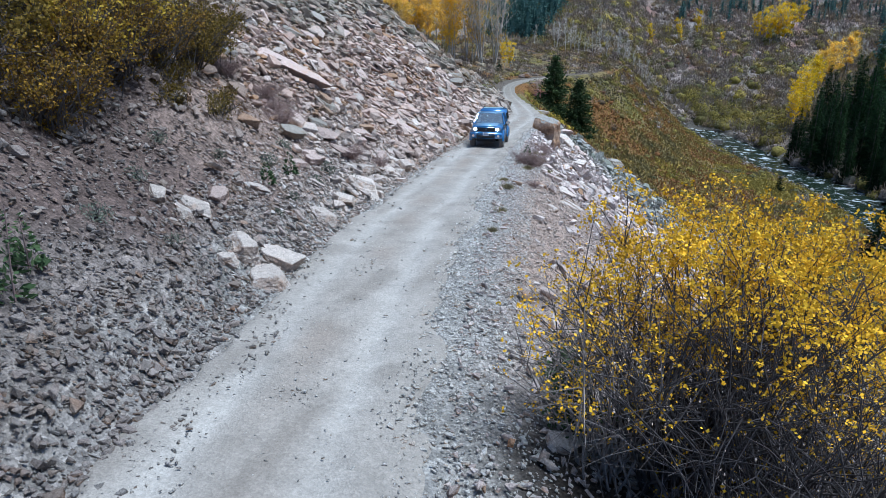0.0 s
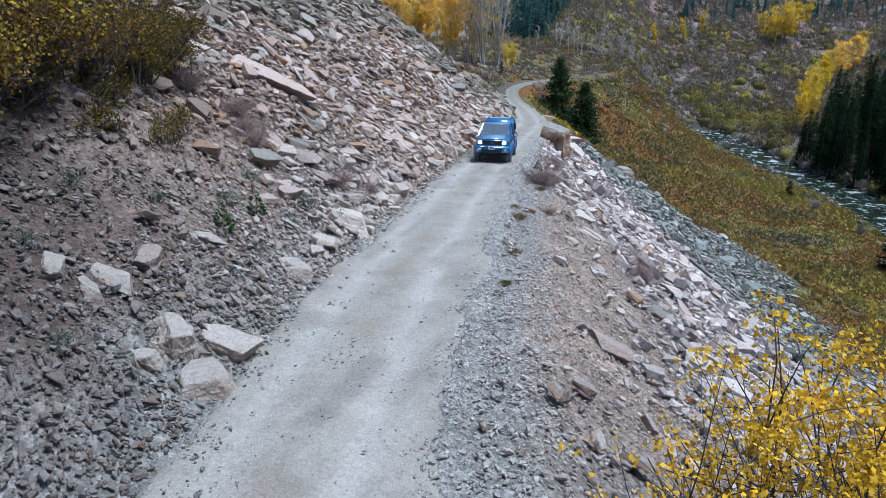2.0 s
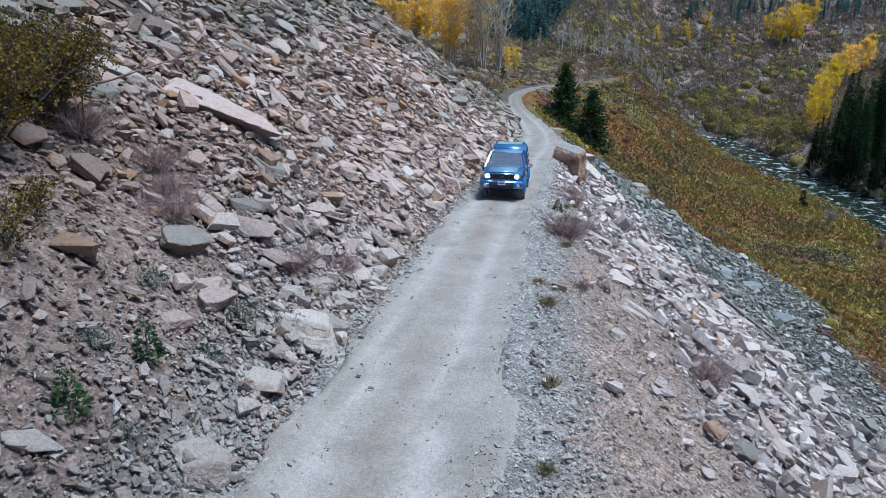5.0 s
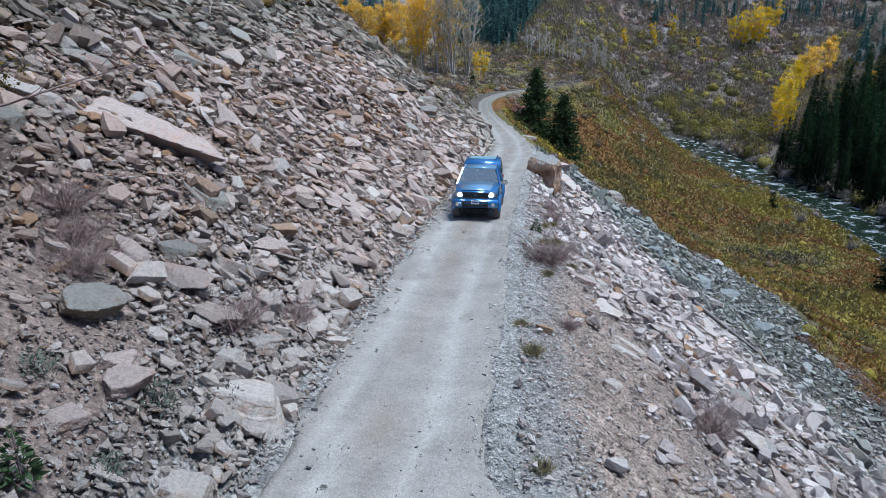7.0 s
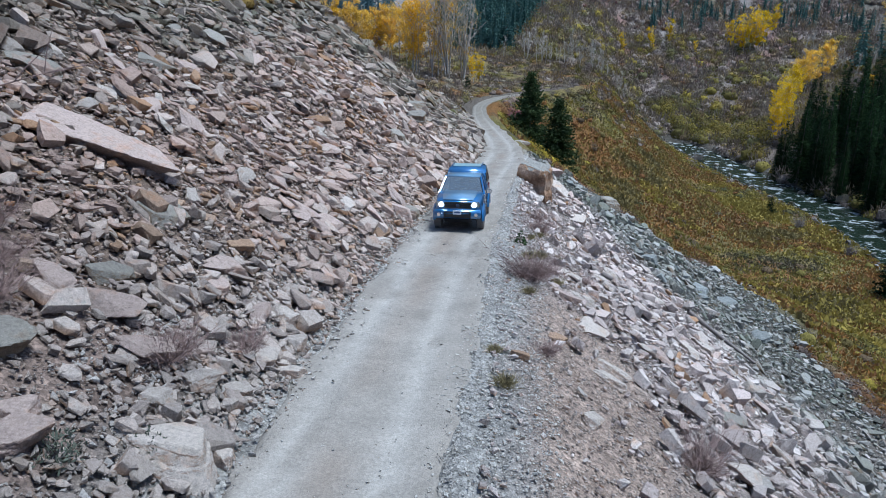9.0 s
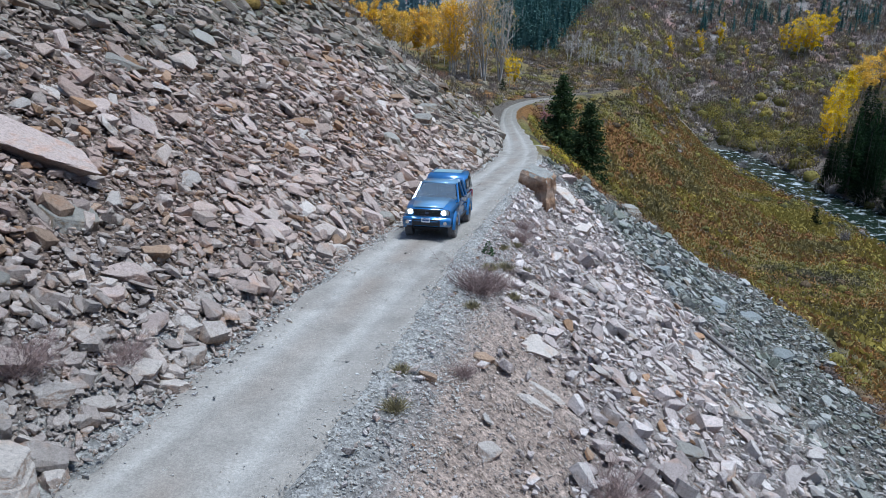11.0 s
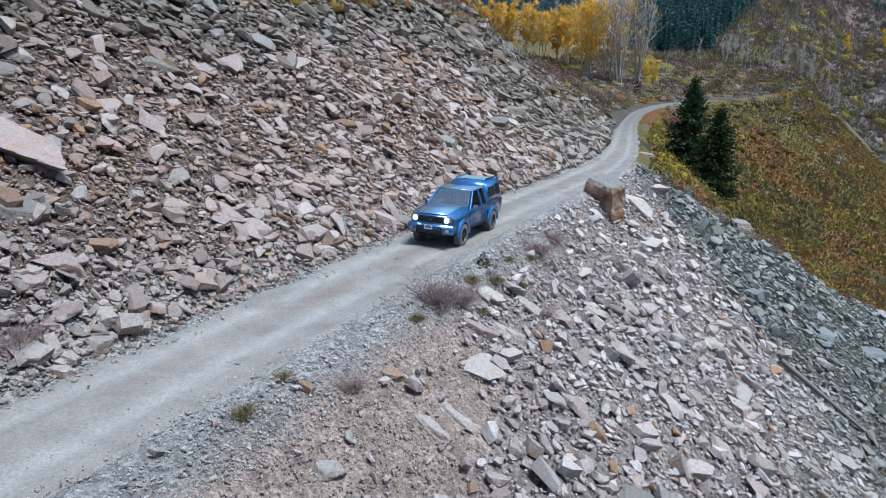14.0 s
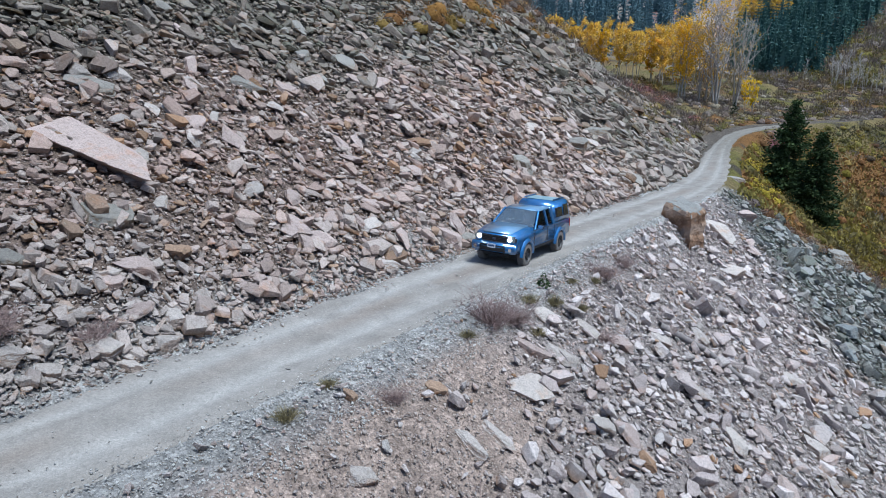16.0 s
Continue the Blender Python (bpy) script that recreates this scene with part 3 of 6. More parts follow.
s = s * (1 - 0.4 * dirt_side(x, y))
heap("rubble_chips", PEBBLES, x, y, s, 0.25 + 0 * s, rock_tint(x, y, rng, 0.95) * (1 - 0.25 * dirt_side(x, y))[:, None], rng, 0.25, M_SCREE, "small pale rock chips on the bank", "rock chips")
# the slopes go on before the first bend in the same way
x, y = strew(9000, rng, 2.6, 24, -12, 13.5)
m = (np.hypot(0.8 * (x - 2.4), y - 6.6) > 2.6) & ((y < 10.5) | (road_d(x, y) < 6.5)) & (rng.uniform(0, 1, len(x)) < 0.35 + 0.65 * smooth(5, 8, road_d(x, y)))
x, y = keep(m, x, y)
s = sizes(len(x), rng, 0.19, 0.5, 0.07, 0.8)
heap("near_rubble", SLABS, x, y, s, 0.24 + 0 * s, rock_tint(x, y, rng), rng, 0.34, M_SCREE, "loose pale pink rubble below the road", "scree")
x, y = strew(5200, rng, -1.8, -16, -12, 6)
s = sizes(len(x), rng, 0.12, 0.5, 0.05, 0.5) * (0.4 + 0.6 * smooth(3.5, 6, -road_d(x, y)))
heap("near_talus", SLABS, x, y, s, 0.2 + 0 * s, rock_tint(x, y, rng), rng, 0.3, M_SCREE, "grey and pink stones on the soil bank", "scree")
# fine pebbles on the bare bank below the shoulder
x, y = strew(30000, rng, 2.2, 7.0, 10, 35)
m = rng.uniform(0, 1, len(x)) < 0.12 + 0.88 * dirt_side(x, y)
x, y = keep(m, x, y)
s = sizes(len(x), rng, 0.042, 0.5, 0.018, 0.14)
pale = np.array((0.46, 0.395, 0.355)) * rng.uniform(0.6, 1.25, (len(x), 1))
heap("bank_pebbles", PEBBLES, x, y, s, 0.05 + 0 * s, pale, rng, 0.25, M_SCREE, "small pale pebbles scattered on the pinkish-brown bank", "pebbles")
# gravel along both edges of the road and strays on it
x, y = strew(36000, rng, 1.0, 3.1, -8, 55)
s = sizes(len(x), rng, 0.043, 0.5, 0.016, 0.15)
m = rng.uniform(0, 1, len(x)) < smooth(1.05, 1.9, road_d(x, y) + 0.2 * lumps(x, y, 1, 51))
x, y, s = keep(m, x, y, s)
grey = np.array((0.54, 0.52, 0.495)) * rng.uniform(0.8, 1.15, (len(x), 1))
heap("gravel_shoulder", PEBBLES, x, y, s, 0.03 + 0 * s, grey, rng, 0.2, M_SCREE, "pale grey gravel along the road edge", "gravel")
x, y = strew(26000, rng, -0.7, -3.6, -8, 55, 1.3)
s = sizes(len(x), rng, 0.062, 0.55, 0.02, 0.24) * (0.7 + 0.3 * smooth(9, 14, y))
m = rng.uniform(0, 1, len(x)) < smooth(0.95, 2.0, -road_d(x, y) + 0.35 * lumps(x, y, 1, 52) + 0.45 * (1 - smooth(9, 13, y)))
x, y, s = keep(m, x, y, s)
# tint falls at the near end: bank shade put into the gravel colour
grey = np.array((0.46, 0.43, 0.41)) * rng.uniform(0.72, 1.22, (len(x), 1)) * (0.64 + 0.36 * smooth(9, 15, y))[:, None]
heap("gravel_verge", PEBBLES, x, y, s, 0.08 + 0 * s, grey, rng, 0.22, M_SCREE, "grey gravel at the foot of the talus", "gravel")
x, y = strew(26000, rng, -1.5, 1.5, 1, 60)
d = road_d(x, y)
m = rng.uniform(0, 1, len(x)) < 0.10 + 0.9 * np.exp(-((d + 0.12) / 0.28) ** 2) * smooth(-0.1, 0.5, lumps(x, y, 2.0, 53)) + 0.5 * smooth(1.0, 1.4, np.abs(d))
x, y = keep(m, x, y)
s = sizes(len(x), rng, 0.027, 0.55, 0.01, 0.13)
grey = np.array((0.44, 0.42, 0.395)) * rng.uniform(0.65, 1.2, (len(x), 1))
heap("road_stones", PEBBLES, x, y, s, 0.02 + 0 * s, grey, rng, 0.2, M_SCREE, "loose stones lying on the gravel road", "stones")
# stones of the river bed
y = rng.uniform(60, 226, 1100)
x = river_x(y) + rng.choice((-1, 1), len(y)) * 6.8 * rng.uniform(0, 1, len(y)) ** 0.5
s = sizes(len(x), rng, 0.55, 0.5, 0.2, 1.6)
grey = np.array((0.20, 0.195, 0.185)) * rng.uniform(0.4, 1.4, (len(x), 1))
heap("river_stones", SLABS, x, y, s, 0.55 + 0 * s, grey, rng, 0.3, M_SCREE, "grey boulders along the river banks", "river stones")


_balls = {}


def ball(level):
    """Directions and faces of an even sphere."""
    if level not in _balls:
        bm = bmesh.new()
        bmesh.ops.create_icosphere(bm, subdivisions=level, radius=1.0)
        bm.verts.index_update()
        _balls[level] = (np.array([v.co[:] for v in bm.verts]), np.array([[v.index for v in f.verts] for f in bm.faces]))
        bm.free()
    return _balls[level]


def boulder_mesh(name, dims, seed, material, side=None, level=5):
    """A block split along its beds: flat above and below, broken round the rim, chipped edges, rough faces."""
    rng = np.random.RandomState(seed)
    D, F = ball(level)
    planes = [(rng.normal(0, 0.13, 2), 1.0, rng.uniform(0.78, 1.0)), (rng.normal(0, 0.15, 2), -1.0, 0.9)]
    planes = [(np.array((t[0], t[1], zz)), d) for t, zz, d in planes]
    great = max(dims) > 2.3
    rim = 4 if great else rng.randint(5, 8)
    for k in range(rim):
        a = (k + rng.uniform(-0.38, 0.38)) * 2 * math.pi / rim
        planes.append((np.array((math.cos(a), math.sin(a), rng.normal(0.05, 0.28))), rng.uniform(0.84 if great else 0.66, 1.0)))
    for k in range(1 if great else 4):
        planes.append((rng.normal(0, 1, 3), rng.uniform(0.84, 1.02)))
    q = np.zeros(len(D))
    for nrm, d in planes:
        q += np.maximum(D @ (nrm / np.linalg.norm(nrm)) / d, 0) ** 40
    P = D * (q ** (-1 / 40.0))[:, None] * np.array(dims) / 2
    big, thin = max(dims), min(dims)
    out = D * np.array((1, 1, 0.45))
    for i, p in enumerate(P):
        v = Vector(p)
        w = 0.09 * thin * noise.noise(v * (2.2 / big) + Vector((seed, 0, 0))) + 0.05 * thin * noise.noise(v * (7.0 / big) + Vector((0, seed, 0)))
        w += 0.028 * thin * noise.noise(v * (19.0 / big))
        bed = 0.04 * thin * (noise.cell(Vector((0.3, seed, 4.2 * (p[2] / thin + 0.25 * noise.noise(v * (2.5 / big))))))) * (1 - abs(D[i, 2]))
        P[i] += out[i] * (w - bed)
    me = mesh_np(name, P, F, material)
    if side is not None:
        me.materials.append(side)
        A, B, C = P[F[:, 0]], P[F[:, 1]], P[F[:, 2]]
        nn = np.cross(B - A, C - A)
        nn /= np.linalg.norm(nn, axis=1, keepdims=True) + 1e-12
        me.polygons.foreach_set("material_index", (nn[:, 2] < 0.5).astype(np.int32))
    return me


def rest(ob, x, y, size, turn, tilt=0.0, lift=0.15, lean=0.0, level=0.0):
    """Lay a stone on the slope, turned about the slope's normal."""
    n = Vector(normals(np.array([x]), np.array([y]))[0])
    n = n.lerp(Vector((0, 0, 1)), level)
    q = Vector((0, 0, 1)).rotation_difference(n)
    m = Matrix.Translation((x, y, top(x, y))) @ q.to_matrix().to_4x4() @ pose(0, 0, lift * size, tilt, lean, turn)
    ob.matrix_world = m @ Matrix.Diagonal((size, size, size, 1))
    return ob


# blocks that stand out: place, length, width, thickness, turn, stone, words
ROCKS = (
    (-5.90, 10.45, 0.86, 0.62, 0.46, 60, M_PALE, "pale angular rock beside the road edge"),
    (-6.22, 11.50, 0.76, 0.56, 0.40, -8, M_PALE, "pale flat-topped rock beside the road"),
    (-6.50, 10.80, 0.72, 0.62, 0.52, -30, M_PALE, "pale pink rounded rock at the bank's foot"),
    (-7.64, 11.90, 0.72, 0.5, 0.40, 120, M_PINK, "pink angular rock set in the soil bank"),
    (-7.58, 11.00, 0.70, 0.42, 0.20, 10, M_PALE, "long thin pale rock on brown soil"),
    (-7.80, 13.73, 0.45, 0.30, 0.16, 20, M_PALE, "small pale wedge of rock on the bank"),
    (-6.90, 15.10, 0.85, 0.55, 0.30, 35, M_PALE, "grey rock near the road edge"),
    (-7.20, 17.10, 0.95, 0.60, 0.28, 15, M_PALE, "broad flat pale rock by the road"),
    (-7.50, 19.10, 1.36, 0.85, 0.52, 22, M_PALE, "large flat pale slab lying by the road"),
    (-7.85, 10.35, 0.62, 0.28, 0.24, 140, M_PALE, "narrow pale stone standing out of the soil bank"),
    (-7.45, 10.48, 0.70, 0.24, 0.18, 150, M_PALE, "long thin pale stone on the soil bank"),
    (-6.42, 10.05, 0.44, 0.34, 0.24, 20, M_PALE, "small pale block at the road edge"),
    (-8.58, 18.15, 0.55, 0.45, 0.36, 60, M_PINK, "pinkish block on the stony bank"),
    (-7.78, 22.30, 0.90, 0.60, 0.30, 10, M_PALE, "pale flat slab at the talus foot"),
    (-7.55, 21.15, 0.52, 0.40, 0.28, 40, M_PALE, "pale slab at the talus foot"),
    (-7.88, 20.65, 0.46, 0.40, 0.38, 25, M_PALE, "squarish pale block at the talus foot"),
    (-7.95, 19.75, 0.52, 0.42, 0.34, 70, M_PALE, "pale wedge behind a large slab"),
    (-7.03, 19.75, 0.45, 0.36, 0.28, 110, M_PALE, "pale block beside a large slab"),
    (-7.30, 22.55, 0.60, 0.40, 0.26, 0, M_PALE, "flat pale stone near the road edge"),
    (-7.98, 24.05, 0.60, 0.45, 0.40, 95, M_PALE, "upright pale stone at the talus foot"),
    (-7.60, 23.50, 0.55, 0.46, 0.32, 30, M_PALE, "rounded pale stone at the talus foot"),
    (-8.90, 35.60, 1.25, 0.60, 0.42, 8, M_PINK, "long pink slab above the road"),
    (-9.54, 18.90, 0.95, 0.70, 0.55, 80, M_GREY, "dark grey block in the soil bank"),
    (-8.35, 17.85, 0.70, 0.45, 0.40, 95, M_PINK, "pink block at the bank's foot"),
    (-8.30, 16.80, 0.52, 0.42, 0.30, 30, M_PINK, "pink-tinged rock on the bank"),
    (-9.84, 21.63, 0.95, 0.50, 0.30, 62, M_GREY, "tilted grey slab on the talus"),
    (-8.99, 23.18, 0.80, 0.60, 0.26, 45, M_PINK, "upright pink slab on the talus"),
    (-10.55, 24.20, 1.30, 0.70, 0.36, 68, M_GREY, "lichen-grey slab lying on the talus"),
    (-12.72, 25.15, 2.30, 1.30, 0.62, 33, M_PINK, "great pink slab half buried in the talus"),
    (-9.48, 25.20, 0.65, 0.50, 0.42, 25, M_TAN, "rusty orange block on the talus"),
    (-9.20, 24.10, 0.75, 0.60, 0.36, 50, M_PINK, "pale pink block on the talus"),
    (-13.60, 23.20, 1.35, 0.85, 0.35, 20, M_PALE, "pale flat slab high on the talus"),
    (-12.90, 21.60, 1.10, 0.60, 0.40, 70, M_GREY, "grey slab under the bushes"),
    (-14.90, 26.50, 1.70, 0.75, 0.40, 75, M_GREY, "long grey slab with a rusty underside"),
    (-16.10, 33.00, 1.60, 0.80, 0.45, 70, M_GREY, "grey lichened slab high on the talus"),
    (-11.10, 33.60, 0.75, 0.60, 0.45, 15, M_PINK, "rounded pale block on the talus"),
    (-10.60, 33.30, 1.10, 0.45, 0.28, 5, M_PINK, "flat pink slab on the talus"),
    (-8.35, 31.60, 0.75, 0.60, 0.45, 30, M_PALE, "pale block at the talus foot"),
    (-8.70, 36.50, 0.90, 0.60, 0.50, 70, M_GREY, "grey block at the talus foot"),
    (-11.60, 45.50, 1.50, 1.10, 0.90, 40, M_GREY, "big grey block on the talus"),
    (-12.90, 54.00, 1.90, 1.20, 1.10, 20, M_GREY, "big jagged grey block above the road bend"),
    (-14.30, 60.00, 2.10, 1.40, 1.20, 60, M_GREY, "grey outcrop block at the talus end"),
    (-1.97, 29.14, 1.25, 0.60, 0.22, 78, M_PALE, "pale slab standing on the bank"),
    (-1.54, 26.95, 0.95, 0.30, 0.22, 5, M_PALE, "long narrow pinkish block on bare soil"),
    (-1.62, 26.15, 0.90, 0.30, 0.24, 0, M_PALE, "narrow grey-pink block on bare soil"),
    (-2.02, 23.45, 0.55, 0.40, 0.24, 65, M_PALE, "pale chunk on the dirt bank"),
    (-2.69, 30.54, 1.05, 0.45, 0.30, 25, M_PINK, "long pink block below the shoulder"),
    (-2.35, 31.40, 1.10, 0.45, 0.30, 25, M_PALE, "long pale block below the shoulder"),
    (-2.65, 33.85, 1.15, 0.45, 0.30, -5, M_PALE, "leaning pale slab on the rubble"),
    (-1.97, 34.96, 0.95, 0.60, 0.30, 30, M_PINK, "pink slab on the rubble"),
    (-3.30, 32.60, 0.80, 0.55, 0.30, 40, M_PALE, "whitish slab near the shoulder"),
    (3.11, 40.70, 1.20, 0.90, 0.55, 20, M_PALE, "pale block low on the rubble"),
    (-1.62, 37.34, 0.90, 0.70, 0.40, 40, M_PALE, "pale block on the rubble slope"),
    (-0.77, 16.00, 0.95, 0.55, 0.30, -20, M_PINK, "pinkish slab on the gravel bank"),
    (1.70, 20.45, 1.20, 0.50, 0.30, 10, M_PALE, "long pale slab on the rubble"),
    (0.40, 21.30, 0.90, 0.60, 0.40, 15, M_GREY, "grey block on the rubble"),
    (1.65, 29.40, 1.00, 0.65, 0.45, 55, M_GREY, "grey block low on the rubble"),
    (-3.41, 24.68, 0.34, 0.24, 0.20, 0, M_TAN, "small red-brown stone on the bank"),
    (-2.78, 26.56, 0.46, 0.32, 0.22, 30, M_TAN, "tan stone on the bank"),
    (-4.5, 54.4, 2.2, 1.4, 0.8, -20, M_PALE, "big pale grey slab behind the brown boulder"),
    (-2.60, 51.20, 1.60, 0.90, 0.60, 60, M_PALE, "pale pinkish slab below the brown boulder"),
    (0.10, 73.30, 2.00, 1.50, 1.50, 30, M_GREY, "grey boulder at the rubble's end"),
    (-7.75, 72.60, 1.7, 1.0, 0.34, 10, M_GREY, "flat grey rock beside the far road"),
    (-4.60, 62.00, 1.60, 1.20, 0.80, 10, M_PINK, "pinkish block below the road"),
    (2.20, 58.00, 1.60, 1.10, 0.80, 30, M_DARK, "blue-grey block on the rubble"),
    (6.50, 63.00, 1.90, 1.30, 0.90, 70, M_DARK, "blue-grey block on the rubble"),
    (10.00, 70.00, 2.20, 1.50, 1.10, 20, M_DARK, "dark grey block at the meadow's edge"),
    (11.50, 64.00, 1.70, 1.20, 0.90, 50, M_DARK, "dark grey block at the meadow's edge"),
    (0.60, 9.20, 0.50, 0.40, 0.26, 10, M_PALE, "pale stone beside the yellow bush"),
    (-0.35, 7.10, 0.48, 0.36, 0.24, 50, M_PALE, "pale stone under the yellow bush"),
)
for k, (x, y, a, b, c, turn, mat, words) in enumerate(ROCKS):
    ob = new("rock", boulder_mesh("rock", (a * 1.04, b * 1.04, c), 300 + k, mat, SIDES.get(mat.name), 5 if a > 0.6 else 4))
    rest(ob, x, y, 1.0, turn, lift=0.06 * c, level=0.85 if y > 50 else 0.55 if x < -5 and road_d(x, y) > -4.2 else 0.15)
    tagged(ob, words, "rock", group="rocks of the slope")

# more slabs of middle size across both slopes, on shared meshes
MIDDLE = [boulder_mesh("rock", (1.1, 0.62 + 0.06 * (k % 5), 0.24 + 0.06 * (k % 4)), 400 + k, mat, SIDES.get(mat.name), 4) for k in range(24) for mat in ((M_PINK, M_PALE, M_GREY, M_DARK)[k % 4],)]
rr = random.Random(5)
made = 0
while made < 270:
    yy = rr.uniform(15, 70)
    dd = -rr.uniform(2.2, 14) if rr.random() < 0.55 else rr.uniform(4.5, 18)
    xx = float(road_x(yy)) + dd
    ax, ay = np.array([xx]), np.array([yy])
    if dd < 0 and rr.random() < float(dirt_bank(ax, ay)[0]) or dd > 0 and (float(rubble_end(ax, ay)[0]) > 0.3 or float(dirt_side(ax, ay)[0]) > 0.4):
        continue
    g = float(greyness(ax, ay)[0]) > rr.uniform(0.3, 0.7)
    kind = (rr.choice((2, 3)) if dd > 0 else 2) if g else rr.choice((0, 0, 0, 1) if dd < 0 else (0, 1))
    ob = new("rock", MIDDLE[kind + 4 * rr.randrange(6)])
    size = rr.uniform(0.45, 0.85) * (1 + (0.008 if dd < 0 else 0.002) * max(0, yy - 25))
    rest(ob, xx, yy, size, rr.uniform(0, 360), rr.uniform(-18, 18), 0.2, rr.uniform(-18, 18))
    tagged(ob, ("lichened grey rock slab on the loose slope", "broken pinkish rock slab on the loose slope")[not g], "rock", group="rocks of the slope")
    made += 1

# the block that stands at the road's outer edge
bm = bmesh.new()
bmesh.ops.create_cube(bm, size=1)
bmesh.ops.subdivide_edges(bm, edges=bm.edges[:], cuts=13, use_grid_fill=True)
for v in bm.verts:
    x, y, z = v.co
    q = Vector((x * 1.7 * (0.95 - 0.14 * z), y * 1.35, z * 2.9))
    q.z -= 0.28 * q.x - 0.1 * q.y
    out = Vector((x, y, z * 0.6)).normalized()
    q += out * (0.10 * noise.noise(q * 0.8 + Vector((3, 1, 7))) + 0.09 * noise.noise(q * 2.3) + 0.05 * noise.noise(q * 6))
    side = Vector((x, y, 0)).normalized() if abs(x) + abs(y) > 0.01 else Vector((0, 0, 0))
    q += side * 0.05 * (noise.cell(Vector((0.3, 0.7, 2.1 * (q.z + 0.1 * q.x + 0.08 * noise.noise(q * 1.5))))) - 0.5)
    if max(abs(x), abs(y)) > 0.45 and z > 0.45:
        q -= out * 0.08
    v.co = q
bmesh.ops.triangulate(bm, faces=bm.faces[:])
me = bpy.data.meshes.new("boulder")
bm.to_mesh(me)
bm.free()
me.materials.append(M_BOULDER)
me.materials.append(M_BOULDER_TOP)
for f in me.polygons:
    f.material_index = 1 if f.center.z + 0.28 * f.center.x > 1.1 and f.normal.z > 0.6 else 0
big = new("boulder", me)
big.matrix_world = pose(-4.98, 50.55, -4.65, 0, 0, -14)
tagged(big, "large squared reddish-brown boulder at the road's outer edge", "boulder")


# ---- the pickup ----
def prism(outline, x0, x1, bevel=0.0, segments=2):
    """A solid with a side outline in y and z, from x0 to x1."""
    bm = bmesh.new()
    a = [bm.verts.new((x0, y, z)) for y, z in outline]
    b = [bm.verts.new((x1, y, z)) for y, z in outline]
    n = len(outline)
    for i in range(n):
        bm.faces.new((a[i], a[(i + 1) % n], b[(i + 1) % n], b[i]))
    bm.faces.new(a)
    bm.faces.new(b[::-1])
    bmesh.ops.recalc_face_normals(bm, faces=bm.faces[:])
    if bevel:
        bmesh.ops.bevel(bm, geom=bm.edges[:], offset=bevel, segments=segments, affect='EDGES', clamp_overlap=True)
    return bm


def boxed(cx, cy, cz, sx, sy, sz, bevel=0.01, segments=2):
    bm = bmesh.new()
    bmesh.ops.create_cube(bm, size=1)
    bmesh.ops.scale(bm, vec=(sx, sy, sz), verts=bm.verts[:])
    bmesh.ops.translate(bm, vec=(cx, cy, cz), verts=bm.verts[:])
    if bevel:
        bmesh.ops.bevel(bm, geom=bm.edges[:], offset=bevel, segments=segments, affect='EDGES', clamp_overlap=True)
    return bm


def joined(*bms):
    out = bms[0]
    for b in bms[1:]:
        me = bpy.data.meshes.new("tmp")
        b.to_mesh(me)
        b.free()
        out.from_mesh(me)
        bpy.data.meshes.remove(me)
    return out


def plate(corners, thick, bevel=0.0):
    """A thin sheet on four or more corners, thickened along its normal."""
    bm = bmesh.new()
    c = [Vector(p) for p in corners]
    n = (c[1] - c[0]).cross(c[2] - c[0]).normalized() * thick
    a = [bm.verts.new(p) for p in c]
    b = [bm.verts.new(p + n) for p in c]
    k = len(c)
    bm.faces.new(a[::-1])
    bm.faces.new(b)
    for i in range(k):
        bm.faces.new((a[i], a[(i + 1) % k], b[(i + 1) % k], b[i]))
    if bevel:
        bmesh.ops.bevel(bm, geom=bm.edges[:], offset=bevel, segments=1, affect='EDGES', clamp_overlap=True)
    return bm


def ring(profile, cx, cy, cz, steps=28):
    """Turned about the x axis: profile of (x, radius)."""
    bm = bmesh.new()
    rows = []
    for s in range(steps):
        a = 2 * math.pi * s / steps
        rows.append([bm.verts.new((cx + x, cy + r * math.cos(a), cz + r * math.sin(a))) for x, r in profile])
    for s in range(steps):
        p, q = rows[s], rows[(s + 1) % steps]
        for i in range(len(profile) - 1):
            bm.faces.new((p[i], p[i + 1], q[i + 1], q[i]))
    return bm


pn = Nodes("blue_car_paint")
flake = pn.ramp(pn.noise(260, 2), (0.35, 0.85), (0.65, 1.2))
dust = pn.ramp(pn.noise(2.2, 5), (0.4, 0.0), (0.75, 0.22))
pc = pn.mix(dust, pn.mix(1.0, (0.008, 0.14, 0.38), flake, 'MULTIPLY'), (0.28, 0.26, 0.24))
M_PAINT = pn.done(pc, 0.3, 0.45, Coat_Weight=1.0, Coat_Roughness=0.06, Coat_IOR=2.1)
# sky reflection on hood and roof, mixed into the paint as pale patches
dn = Nodes("sky_paled_blue_paint")
sky_pale = dn.ramp(dn.noise(1.7, 6, 0.7), (0.3, 0.22), (0.7, 0.5))
M_SKYPAINT = dn.done(dn.mix(sky_pale, (0.012, 0.19, 0.42), (0.46, 0.52, 0.54)), 0.32, 0.3, Coat_Weight=1.0, Coat_Roughness=0.1, Coat_IOR=1.8)
M_BLACK = simple("black_plastic", (0.018, 0.018, 0.02), 0.55)
M_RUBBER = simple("dusty_tyre", (0.16, 0.145, 0.135), 0.95, vary=0.3)
M_RIM = simple("dark_rim", (0.05, 0.05, 0.052), 0.5, 0.4)
M_CABIN = simple("dark_cabin", (0.03, 0.03, 0.033), 0.8)
M_CHROME = simple("chrome", (0.62, 0.62, 0.64), 0.18, 1.0, vary=0.05)
